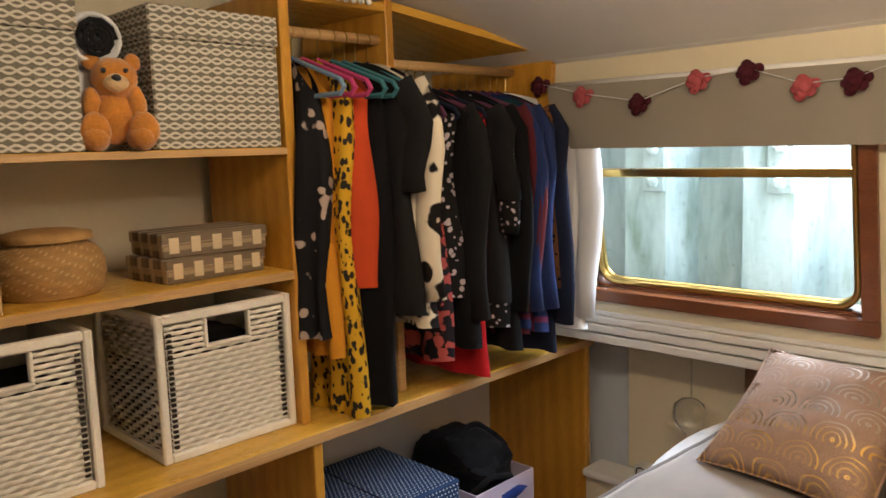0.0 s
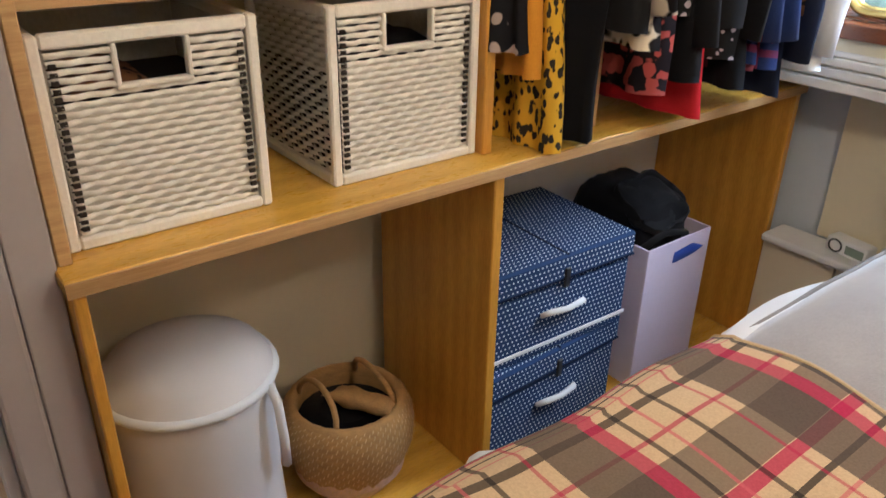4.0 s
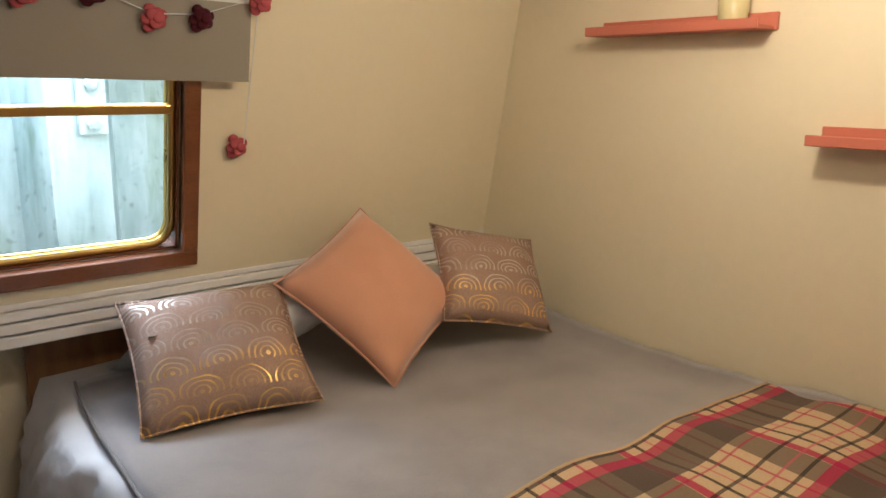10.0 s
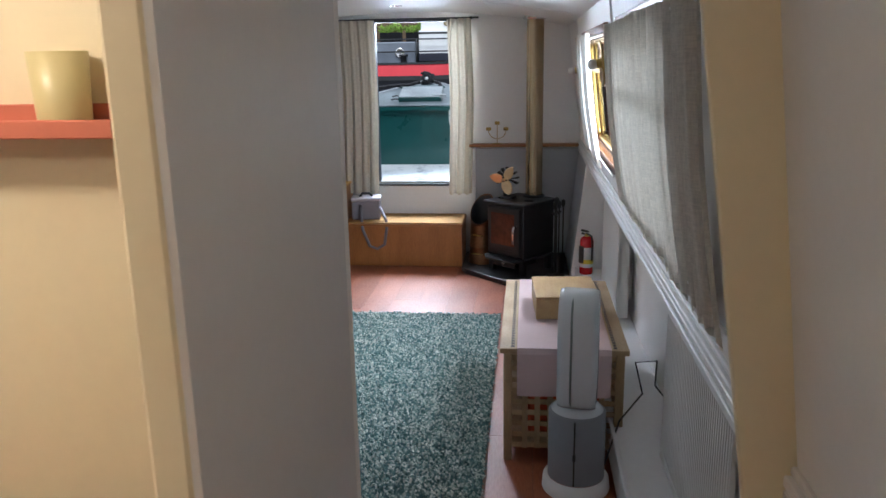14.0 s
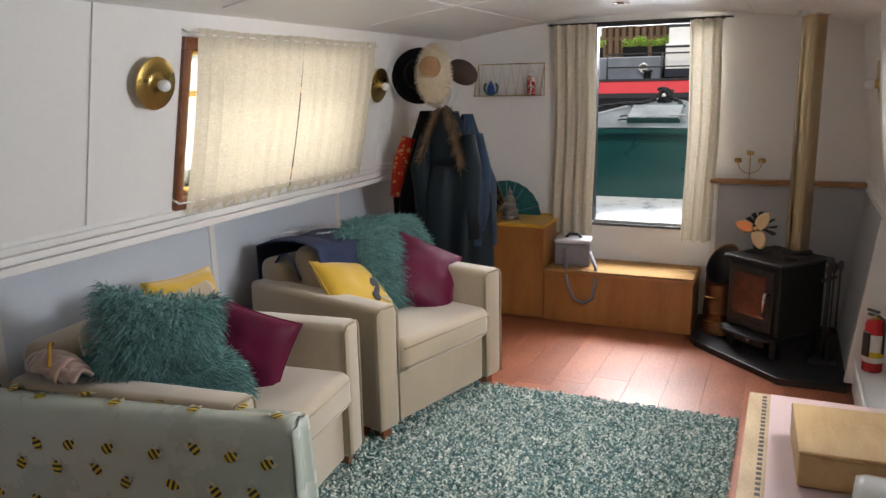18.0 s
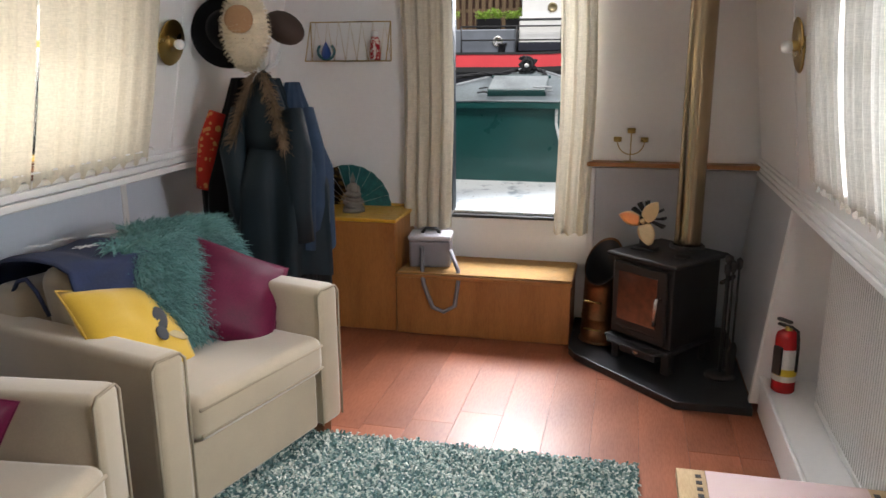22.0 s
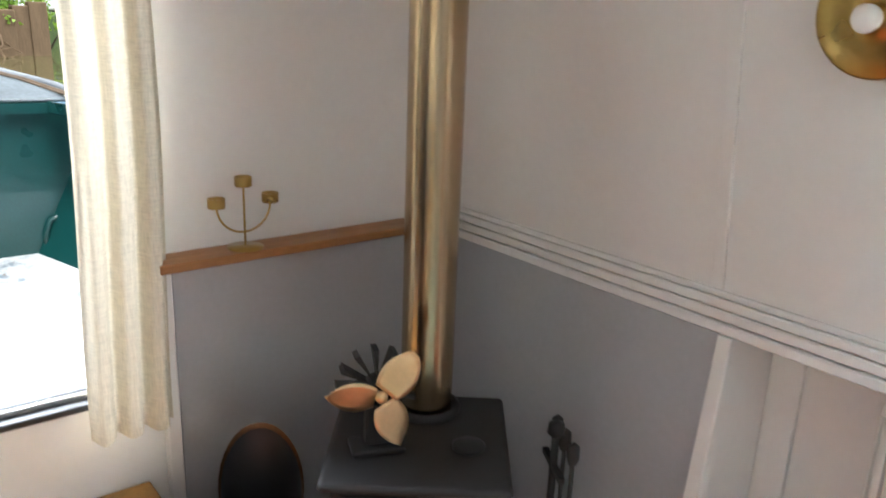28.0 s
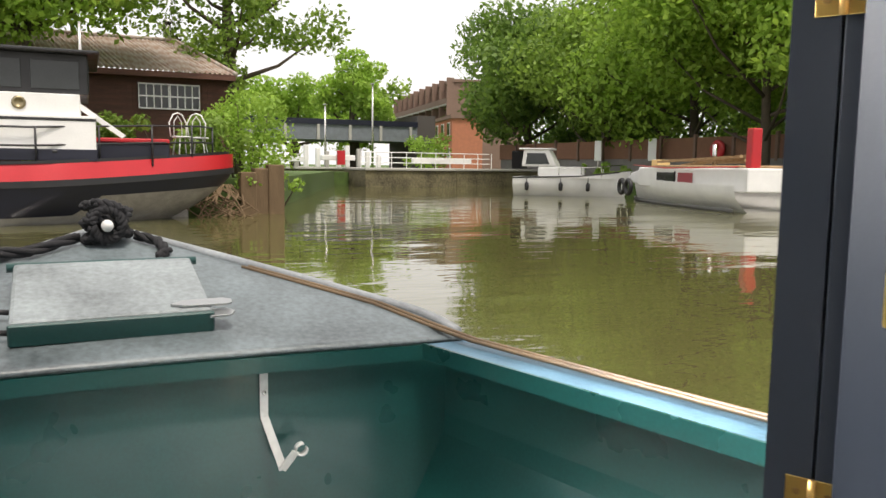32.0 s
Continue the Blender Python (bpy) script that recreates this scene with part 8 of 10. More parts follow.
def deck_z(x):
    return 1.172 + max(0.0, x - 7.13) * 0.25


def edge_y(x):
    """Outer edge of the bow on the starboard side."""
    if x < 7.25:
        return -0.205 + (x - 5.8) * 0.28
    k = (x - 7.25) / 0.8
    return 0.201 + 0.794 * k ** 1.06


bow = thing("boat_bow", "dark teal steel bow of the boat with a well deck", "boat", kind="structure", at=(0, 0, 0))
part("well_floor", prism([(5.81, -0.22), (7.2, 0.18), (7.2, 1.81), (5.81, 2.2)], 0.56, 0.60, "z"), WELLF, bow, "peeling white painted deck")
part("well_bulkhead", box(7.14, 7.16, 0.14, 1.85, 0.58, 1.15, 0.002), TEALP, bow)


def deck_fn(u, v):
    x = 7.114 + 0.936 * u
    y0 = min(edge_y(x), BMID)
    return (x, y0 + (2 * (BMID - y0)) * v, deck_z(x) + 0.012 * math.sin(math.pi * v))


part("foredeck", sheet(30, 16, deck_fn, 0.012), TEALD, bow, "scuffed pale teal deck", True)
lip = [(0.285 + 0.071 * k, 1.17 + 0.012 * math.sin(math.pi * (0.06 + 0.88 * k / 20))) for k in range(21)]
part("deck_lip", prism(lip + [(y, z - 0.038) for y, z in lip[::-1]], 7.108, 7.128, "x"), TEALP, bow)


def side_strip(y_off, s):
    def m_(y):
        return y if s < 0 else 2 * BMID - y
    return m_


for s in (-1, 1):
    q = side_strip(0, s)
    xs = [5.8 + k * 0.131 for k in range(11)]
    out = [(x, q(edge_y(x))) for x in xs] + [(x, q(edge_y(x) + 0.12)) for x in xs[::-1]]
    part("gunwale", prism(out, 1.14, 1.176, "z", 0.004), BLUEG, bow, "faded blue gunwale")
    part("gunwale_lip", prism([(x, q(edge_y(x) + 0.121)) for x in xs] + [(x, q(edge_y(x) + 0.129)) for x in xs[::-1]], 1.138, 1.178, "z"), TEALP, bow)
    part("well_side", sheet(10, 10, lambda u, v: (5.8 + 1.42 * u, q(edge_y(5.8 + 1.42 * u) + 0.03 + 0.17 * max(0.0, 0.62 - v) / 0.62), 0.58 + 0.57 * v), 0.01), TEALP, bow)
    part("hull_side", sheet(22, 5, lambda u, v: (5.8 + 2.25 * u - 0.35 * u * (1 - v), q(min(BMID, edge_y(5.8 + 2.25 * u) - 0.01 + (BMID - edge_y(5.8 + 2.25 * u)) * 0.01 * (1 - v))), 0.2 + (deck_z(5.8 + 2.25 * u) - 0.21) * v), 0.01), surface("black_hull_blacking", (0.02, 0.02, 0.022), 0.5), bow)
    ex_ = [7.15 + k * 0.064 for k in range(15)]
    part("deck_rim", tube([(x, q(min(BMID, edge_y(x))), deck_z(x) + 0.012) for x in ex_], 0.016, 8), surface("grey_rim_paint", (0.24, 0.26, 0.27), 0.5, 0.3, 6, 70, 0.3), bow, smooth=True) if s < 0 else part("deck_rim", tube([(x, q(min(BMID, edge_y(x))), deck_z(x) + 0.012) for x in ex_], 0.016, 8), bpy.data.materials["grey_rim_paint"], bow, smooth=True)
part("stem_plate", prism([(7.84, BMID), (7.94, BMID - 0.07), (8.07, BMID), (7.94, BMID + 0.07)], deck_z(7.9), deck_z(7.98) + 0.025, "z", 0.004), bpy.data.materials["grey_rim_paint"], bow)
gb = thing("boarding_pole", "pair of wooden poles lying along the gunwale", "pole", at=(0, 0, 0))
for k, o in enumerate((0.03, 0.05)):
    part("pole", tube([(x, edge_y(x) + o, (deck_z(x) if x > 7.13 else 1.176) + 0.016) for x in [5.95 + j * 0.155 for j in range(12)]], 0.0055, 8), timber("weathered_pole", (0.17, 0.11, 0.055), (0.08, 0.05, 0.025), (1, 9, 9)) if not k else bpy.data.materials["weathered_pole"], gb, smooth=True)
ha = thing("deck_hatch", "grey-green steel locker hatch with a hasp", "hatch", at=(7.24, 0.995, deck_z(7.24) + 0.012))
ha.matrix_basis = pose(7.24, 0.995, deck_z(7.24) + 0.012, 0, -math.degrees(math.atan(0.25)), 2)
part("lid", box(0.0, 0.36, -0.215, 0.215, 0.012, 0.068, 0.01, 2), surface("chalky_hatch_paint", (0.19, 0.215, 0.22), 0.45, 0.55, 5, 60, 0.35), ha)
part("lid_front", box(-0.006, 0.004, -0.217, 0.217, 0.01, 0.064, 0.004), TEALP, ha)
part("hinge_bar", rod((0.362, -0.23, 0.055), (0.362, 0.23, 0.055), 0.012, 10), TEALP, ha, smooth=True)
part("hasp", prism([(0.03, -0.12), (0.048, -0.15), (0.05, -0.245), (0.04, -0.262), (0.022, -0.262), (0.014, -0.245), (0.016, -0.15)], 0.069, 0.075, "z", 0.001), metal_mat("galvanised_strap", (0.45, 0.46, 0.46), 0.45), ha)
part("staple", prism([(-0.012, -0.205), (0.03, -0.215), (0.032, -0.25), (0.012, -0.268), (-0.01, -0.255)], 0.05, 0.056, "z", 0.001), bpy.data.materials["galvanised_strap"], ha)
for x_ in (0.03, 0.14):
    part("lift_ring", tube([(x_, 0.214, 0.03), (x_ + 0.004, 0.25, 0.034), (x_ + 0.02, 0.3, 0.02)], 0.007, 6), BLACK_PL, ha, smooth=True)
ROPE = surface("black_mooring_rope", (0.016, 0.016, 0.018), 0.85, 0.3, 40, 200, 0.6, 0, 0.003, stretch=(1, 1, 1))
st = thing("mooring_stud", "white tipped steel mooring stud on the stem", "mooring stud", at=(7.88, BMID, deck_z(7.88) + 0.012))
part("post", rod((0, 0, -0.02), (0, 0, 0.085), 0.022, 14), STEEL, st, smooth=True)
part("cross_bar", rod((-0.088, 0, 0.066), (0.04, 0, 0.066), 0.017, 14), surface("white_tip", (0.75, 0.75, 0.73), 0.4), st, smooth=True)
kn = thing("mooring_rope", "thick black mooring rope knotted round the stud", "rope", at=(7.88, BMID, deck_z(7.88) + 0.012))


def twisted(points, r, n=3):
    bm = bmesh.new()
    pts = [Vector(q) for q in points]
    fine = []
    for a, b in zip(pts, pts[1:]):
        fine += [a.lerp(b, k / 5) for k in range(5)]
    fine.append(pts[-1])
    for s in range(n):
        path = []
        for k, q in enumerate(fine):
            d = (fine[min(k + 1, len(fine) - 1)] - fine[max(k - 1, 0)]).normalized()
            o = d.orthogonal().normalized()
            w = d.cross(o)
            a = k * 0.75 + s * 6.283 / n
            path.append(q + r * 0.55 * (math.cos(a) * o + math.sin(a) * w))
        tube(path, r * 0.62, 6, bm)
    return bm


part("knot", twisted([(0.058 * math.cos(a * 0.8), 0.062 * math.sin(a * 0.8), 0.012 + 0.0058 * a + 0.012 * math.sin(a * 1.9)) for a in range(19)], 0.0145), ROPE, kn, smooth=True)
part("knot_top", twisted([(-0.03 + 0.035 * math.cos(a * 0.9), 0.045 * math.sin(a * 0.9 + 0.6), 0.105 + 0.026 * math.sin(a * 0.7)) for a in range(11)], 0.014), ROPE, kn, smooth=True)
part("knot_turn", twisted([(-0.066 + 0.006 * math.sin(a), 0.042 * math.cos(a * 0.62), 0.068 + 0.046 * math.sin(a * 0.62)) for a in range(11)], 0.0135), ROPE, kn, smooth=True)
part("tail", twisted([(-0.02, 0.08, 0.03), (-0.1, 0.2, 0.0), (-0.14, 0.34, 0.0), (-0.2, 0.52, -0.02), (-0.3, 0.66, -0.06)], 0.0155), ROPE, kn, smooth=True)
part("tail", twisted([(0.0, -0.08, 0.03), (-0.05, -0.14, 0.015), (-0.12, -0.16, -0.01), (-0.15, -0.13, -0.02)], 0.0145), ROPE, kn, smooth=True)
hk = thing("wall_hook", "bent pale steel strap hook in the bow well", "hook", at=(7.136, 0.684, 0))
STRAP = surface("pale_strap_paint", (0.5, 0.52, 0.51), 0.45, 0.2)


def strap_fn(u, v):
    """Flat strap: straight down the bulkhead, then bent out and across."""
    if u < 0.5:
        k = u / 0.5
        c, n_ = Vector((-0.004, 0.0, 1.148 - 0.117 * k)), Vector((0, 1, 0))
    else:
        k = (u - 0.5) / 0.5
        c, n_ = Vector((-0.004 - 0.045 * k, -0.034 * k, 1.031 - 0.118 * k)), Vector((-0.1, 0.96, -0.28))
    return tuple(c + n_ * (v - 0.5) * 0.019)


part("strap", sheet(20, 2, strap_fn, 0.004), STRAP, hk)
part("return", sheet(8, 2, lambda u, v: (-0.05 - 0.012 * u, -0.03 - 0.03 * u + (v - 0.5) * 0.016, 0.914 + 0.045 * u + (v - 0.5) * 0.008), 0.004), STRAP, hk)
part("curl", sheet(18, 2, lambda u, v: (-0.062 + 0.02 * (v - 0.5), -0.073 + 0.015 * math.cos(3.0 + 5.2 * u), 0.962 + 0.015 * math.sin(3.0 + 5.2 * u)), 0.003), STRAP, hk, smooth=True)
part("rivet", ball(-0.006, 0, 1.09, 0.003, 0.005, 0.005), STEEL, hk)
dk = thing("drain_pipe", "small dark drain fitting in the well corner", "pipe", at=(7.13, 0.34, 0.6))
part("elbow", tube([(0, 0, 0.0), (-0.01, 0, 0.08), (-0.01, -0.02, 0.13), (-0.01, -0.05, 0.14), (-0.01, -0.075, 0.11), (-0.01, -0.075, 0.06)], 0.011, 8), TEALP, dk, smooth=True)

# ---- water and banks ----
WAT, t, p = node_mat("canal_water")
v = coords(t, (1, 1, 1))
p.inputs["Base Color"].default_value = (0.10, 0.095, 0.035, 1)
p.inputs["Roughness"].default_value = 0.02
p.inputs["Specular IOR Level"].default_value = 1.0
w1 = noise_of(t, coords(t, (1.0, 0.45, 1), (0, 0, 20)), 2.2, 3, 0.5)
w2 = noise_of(t, coords(t, (1.0, 0.5, 1), (0, 0, -10)), 0.5, 2, 0.5)
bump_of(t, math_of(t, "ADD", math_of(t, "MULTIPLY", w1, 0.35), w2), 0.22, 0.12, p)
wm = bmesh.new()
for xs_ in ((-900, 1200, -900, 900),):
    x0, x1, y0, y1 = xs_
    wm.faces.new([wm.verts.new(q) for q in ((x0, y0, 0.44), (x1, y0, 0.44), (x1, y1, 0.44), (x0, y1, 0.44))])
# the hull keeps the water out of the cabin
bmesh.ops.delete(wm, geom=wm.faces[:], context="FACES_ONLY")
ring_o = [v_ for v_ in wm.verts]
inn = [(-3.6, -0.78), (5.86, -0.78), (5.86, -0.2), (7.3, 0.25), (7.95, 0.995), (7.3, 1.74), (5.86, 2.19), (5.86, 2.62), (-3.6, 2.62)]
iv = [wm.verts.new((x, y, 0.44)) for x, y in inn]
ob_ = [wm.verts.new(q) for q in ((-3.6, -900, 0.44), (5.86, -900, 0.44))]
q0, q1, q2, q3 = ring_o
wm.faces.new((q0, ob_[0], iv[0], iv[8], q3))
wm.faces.new((ob_[0], ob_[1], iv[1], iv[0]))
wm.faces.new((ob_[1], q1, iv[4], iv[3], iv[2], iv[1]))
wm.faces.new((q1, q2, iv[4]))
wm.faces.new((q2, q3, iv[8], iv[7], iv[6], iv[5], iv[4]))
solo("water", wm, WAT, "still green-brown canal water", "water", kind="structure")
solo("hull_shell", join(box(-3.7, 5.84, 2.56, 2.62, -0.1, 1.0), box(-3.7, 5.84, -0.8, -0.76, -0.1, 1.0)), bpy.data.materials["black_hull_blacking"], "black painted steel hull side", "hull", kind="structure")
solo("roof", prism([(y, ceil_z(y) + 0.27) for y in [-0.52 + k * 0.139 for k in range(21)]] + [(y, ceil_z(y) + 0.30) for y in [-0.52 + k * 0.139 for k in range(20, -1, -1)]], -3.3, 5.9, "x"), TEALP, "teal painted cabin roof", "roof", kind="structure")
solo("wall_bow_outside", join(join(box(5.815, 5.835, -0.52, 0.42, 0.3, 2.1), box(5.815, 5.835, 1.15, 2.3, 0.3, 2.1)), box(5.815, 5.835, 0.42, 1.15, 1.95, 2.1)), NAVY_P, "navy painted outer bulkhead", "wall", kind="structure")

# steel piling along the berth; weathered, with window-glass haze painted into the pale blues
PILE, t, p = node_mat("weathered_sheet_piling")
v = coords(t, (1, 1, 0.25))
n, n2 = noise_of(t, v, 5, 5, 0.65), noise_of(t, coords(t), 40, 4)
c = ramp_of(t, n, [(0.28, (0.10, 0.16, 0.10)), (0.42, (0.30, 0.38, 0.38)), (0.6, (0.48, 0.56, 0.58)), (0.78, (0.22, 0.29, 0.2))])
c = mix_of(t, ramp_of(t, n2, [(0.60, (0, 0, 0)), (0.70, (0.45, 0.45, 0.45))]), c, (0.10, 0.11, 0.09))
t.links.new(c, p.inputs["Base Color"])
p.inputs["Roughness"].default_value = 0.75
bump_of(t, n2, 0.5, 0.006, p)
pil = thing("sheet_piling", "weathered blue-green steel sheet piling beside the boat, paled by painted haze", "piling", kind="structure", at=(0, 0, 0))
prof = []
x = -4.0
while x < 6.0:
    prof += [(x, 3.05), (x + 0.2, 3.05), (x + 0.27, 3.22), (x + 0.47, 3.22), (x + 0.54, 3.05)]
    x += 0.54
for k in range(0, len(prof) - 5, 5):
    seg = prof[k:k + 6]
    part("pile", prism(seg + [(a, b + 0.03) for a, b in seg[::-1]], -0.5, 2.12, "z"), PILE, pil)
for k in range(18):
    x = -3.9 + 0.54 * k
    part("clamp_plate", box(x - 0.0, x + 0.1, 3.03, 3.049, 1.47, 1.69, 0.004), PILE, pil)
    for z in (1.51, 1.65):
        part("bolt", lathe([(0.026, 0), (0.026, 0.014), (0.015, 0.022), (0, 0.024)], 8, None, pose(x + 0.05, 3.03, z, 90)), PILE, pil)

GRASS = surface("rough_grass", (0.07, 0.12, 0.025), 0.95, 0.4, 3, 40, 0.8, 0, 0.02)
solo("ground", join(join(prism([(-400, 3.3), (6.1, 3.3), (6.1, 12), (-400, 12)], 0.2, 2.05, "z"), prism([(24.5, -3.0), (47, -11.5), (47, 300), (-400, 300), (-400, 12), (24.5, 12)], 0.3, 1.25, "z")), prism([(-300, -24.5), (36, -21.5), (46, -24.3), (46.5, -300), (-300, -300)], 0.3, 1.05, "z")), GRASS, "grassy canal bank", "ground", kind="structure")
solo("ground_far", prism([(47.2, -250), (1200, -900), (1200, 900), (47.2, 300)], 0.3, 1.2, "z"), GRASS, "far ground beyond the lock", "ground", kind="structure")

# ---- foliage ----
def leaf_mat(name, a, b):
    m, t, p = node_mat(name)
    g = t.nodes.new("ShaderNodeNewGeometry")
    c = ramp_of(t, g.outputs["Random Per Island"], [(0.0, a), (1.0, b)])
    c = mix_of(t, 0.35, c, ramp_of(t, noise_of(t, coords(t), 0.5, 2), [(0.35, tone(a, 0.7)), (0.65, tone(b, 1.2))]))
    t.links.new(c, p.inputs["Base Color"])
    p.inputs["Roughness"].default_value = 0.6
    tl = t.nodes.new("ShaderNodeBsdfTranslucent")
    t.links.new(c, tl.inputs[0])
    mx = t.nodes.new("ShaderNodeMixShader")
    mx.inputs[0].default_value = 0.45
    t.links.new(p.outputs[0], mx.inputs[1])
    t.links.new(tl.outputs[0], mx.inputs[2])
    t.links.new(mx.outputs[0], t.nodes["Material Output"].inputs[0])
    return m


LEAF = leaf_mat("spring_leaves", (0.12, 0.22, 0.03), (0.30, 0.44, 0.07))
LEAF_L = leaf_mat("pale_spring_leaves", (0.18, 0.33, 0.035), (0.40, 0.58, 0.09))
LEAF_D = leaf_mat("dark_leaves", (0.08, 0.16, 0.03), (0.20, 0.32, 0.05))
BARK = surface("grey_bark", (0.09, 0.07, 0.05), 0.9, 0.3, 6, 40, 0.7, 0, 0.02)


def leaves_mesh(clumps, count, size, seed):
    """Leaves scattered through clumps (centre, radius), each a bent kite of four corners."""
    r = np.random.default_rng(seed)
    cl = np.array(clumps, dtype=float)
    weight = cl[:, 3] ** 2
    pick = r.choice(len(cl), size=count, p=weight / weight.sum())

    def unit(a):
        return a / (np.linalg.norm(a, axis=1, keepdims=True) + 1e-6)

    d = unit(r.normal(size=(count, 3)))
    reach = cl[pick, 3] * r.uniform(0.35, 1.0, count) ** 0.6
    q = cl[pick, :3] + d * reach[:, None] * np.array((1, 1, 0.8))
    u = unit(r.normal(size=(count, 3)))
    w = unit(np.cross(u, d + 0.3 * r.normal(size=(count, 3))))
    s = (size * r.uniform(0.6, 1.3, count))[:, None]
    vs = np.stack((q - u * s, q - w * s * 0.55 + u * 0.1 * s, q + u * s, q + w * s * 0.55 + u * 0.1 * s), axis=1).reshape(-1, 3)
    me = bpy.data.meshes.new("crown")
    me.from_pydata(vs.tolist(), [], np.arange(count * 4).reshape(-1, 4).tolist())
    return me


def tree(x, y, z, h, spread, trunk, n_leaf, leaf, seed, material=None, label="", low=0.3, limbs=7, airy=1.0):
    r = random.Random(seed)
    tr = thing("tree", label or "broad-leaved tree in fresh spring leaf", "tree", "trees", at=(x, y, z))
    lean_ = r.uniform(-0.04, 0.04)
    bm = tube([(0, 0, -0.2), (lean_ * h * 0.2, 0, h * 0.15), (lean_ * h * 0.5, 0.02 * h, h * 0.4), (lean_ * h, 0.02 * h, h * 0.75)], [trunk * 1.25, trunk, trunk * 0.75, trunk * 0.25], 10)
    part("trunk", bm, BARK, tr, smooth=True)
    clumps = []
    for k in range(limbs):
        a = k * 2.4 + r.uniform(-0.4, 0.4)
        z0 = h * (low + (0.62 - low) * k / limbs)
        ln = spread * r.uniform(0.55, 1.0) * (1.0 - 0.35 * k / limbs)
        tip = (ln * math.cos(a), ln * math.sin(a), z0 + ln * r.uniform(0.35, 0.9))
        mid = (tip[0] * 0.5, tip[1] * 0.5, z0 + (tip[2] - z0) * 0.35)
        part("limb", tube([(lean_ * z0, 0.02 * z0, z0), mid, tip], [trunk * 0.42, trunk * 0.26, trunk * 0.07], 7), BARK, tr, smooth=True)
        for j in range(5):
            f = r.uniform(0.45, 1.1)
            clumps.append((tip[0] * f + r.uniform(-1, 1) * spread * 0.22, tip[1] * f + r.uniform(-1, 1) * spread * 0.22, mid[2] + (tip[2] - mid[2]) * f + r.uniform(-0.1, 0.25) * spread, spread * r.uniform(0.16, 0.3) * airy))
    for k in range(9):
        a = r.uniform(0, 6.283)
        f = r.uniform(0, 0.55)
        clumps.append((spread * f * math.cos(a), spread * f * math.sin(a), h * r.uniform(0.62, 0.97), spread * r.uniform(0.18, 0.32) * airy))
    mesh_part("crown", leaves_mesh(clumps, n_leaf, leaf, seed), material or LEAF, tr)
    return tr


def bush(x, y, z, w, h, n, leaf, seed, material=None, label="tangled green shrubs on the bank"):
    r = random.Random(seed)
    b = thing("shrub", label, "shrub", "shrubs", at=(x, y, z))
    cl = [(r.uniform(-w, w), r.uniform(-w, w) * 0.7, h * r.uniform(0.15, 0.9), h * r.uniform(0.16, 0.34)) for _ in range(16)]
    mesh_part("foliage", leaves_mesh(cl, n, leaf, seed), material or LEAF, b)
    for c_ in cl[:8]:
        part("stem", tube([(c_[0] * 0.4, c_[1] * 0.4, -0.1), (c_[0] * 0.8, c_[1] * 0.8, c_[2] * 0.6), (c_[0], c_[1], c_[2])], [0.03, 0.02, 0.008], 5), BARK, b, smooth=True)
    return b


tree(31.8, -3.5, 1.2, 12.0, 3.3, 0.22, 9000, 0.11, 1, LEAF, "tall airy tree behind the boathouse", 0.2, 14, 1.0)
tree(27.6, 2.2, 1.2, 7.0, 4.0, 0.14, 22000, 0.11, 2, LEAF_L, "leafy tree hanging over the boathouse roof", 0.5, 13, 1.35)
tree(33.5, 4.5, 1.2, 11, 5.0, 0.3, 9000, 0.16, 12, LEAF, "leafy tree behind the boathouse", 0.3, 9, 1.1)
tree(29.0, 9.0, 1.2, 12, 6, 0.35, 8000, 0.16, 3, LEAF_L)
tree(64, -18.3, 1.2, 9.6, 4.0, 0.4, 8000, 0.2, 4, LEAF_L, "rounded bright green tree beyond the lock", 0.15)
tree(70, -15.0, 1.2, 6.8, 4.5, 0.4, 5000, 0.22, 5, LEAF_L, "rounded bright green tree beyond the lock", 0.15)
tree(50.5, -26.2, 1.2, 11.0, 5.4, 0.3, 20000, 0.2, 6, LEAF_D, "dark leafy tree over the towpath wall", 0.12, 13, 1.45)
tree(42.0, -26.2, 1.0, 12.0, 5.2, 0.25, 20000, 0.17, 13, LEAF, "leafy tree behind the towpath wall", 0.1, 13, 1.45)
tree(28.4, -24.0, 1.0, 12.0, 7.2, 0.2, 42000, 0.15, 7, LEAF_L, "great spreading plane tree over the moorings", 0.12, 18, 1.4)
tree(35.5, -26.8, 1.0, 12.5, 6.5, 0.25, 24000, 0.17, 8, LEAF_L, "tall leafy tree behind the towpath wall", 0.12, 13, 1.4)
tree(19.5, -26.0, 1.0, 12.5, 6.8, 0.22, 22000, 0.16, 9, LEAF_L, "spreading tree over the moorings", 0.16, 11, 1.25)
tree(22.5, -28.0, 1.0, 15, 7, 0.35, 12000, 0.2, 10, LEAF, "tall dark tree behind the wall", 0.2, 9)
for k in range(16):
    a = radians(-75 + 9.6 * k)
    tree(5 + 105 * math.cos(a), 105 * math.sin(a), 1.2, 9.0 + (k * 7) % 5 * 0.6, 7.5, 0.5, 2600, 0.42, 40 + k, (LEAF, LEAF_D, LEAF_L)[k % 3], "distant tree on the skyline", 0.1, 6)
bush(25.6, -2.6, 1.2, 1.3, 2.5, 4200, 0.065, 61, LEAF_L, "overgrown shrubs above the timber piles")
bush(25.3, -1.2, 1.2, 1.7, 1.45, 4200, 0.07, 62, LEAF, "dense green shrubs on the bank")
bush(25.8, 1.2, 1.2, 1.7, 1.4, 4000, 0.07, 63, LEAF, "dense green shrubs on the bank")
bush(24.6, -3.0, 0.45, 0.9, 1.1, 1600, 0.06, 64, LEAF_L, "creepers hanging over the piles")
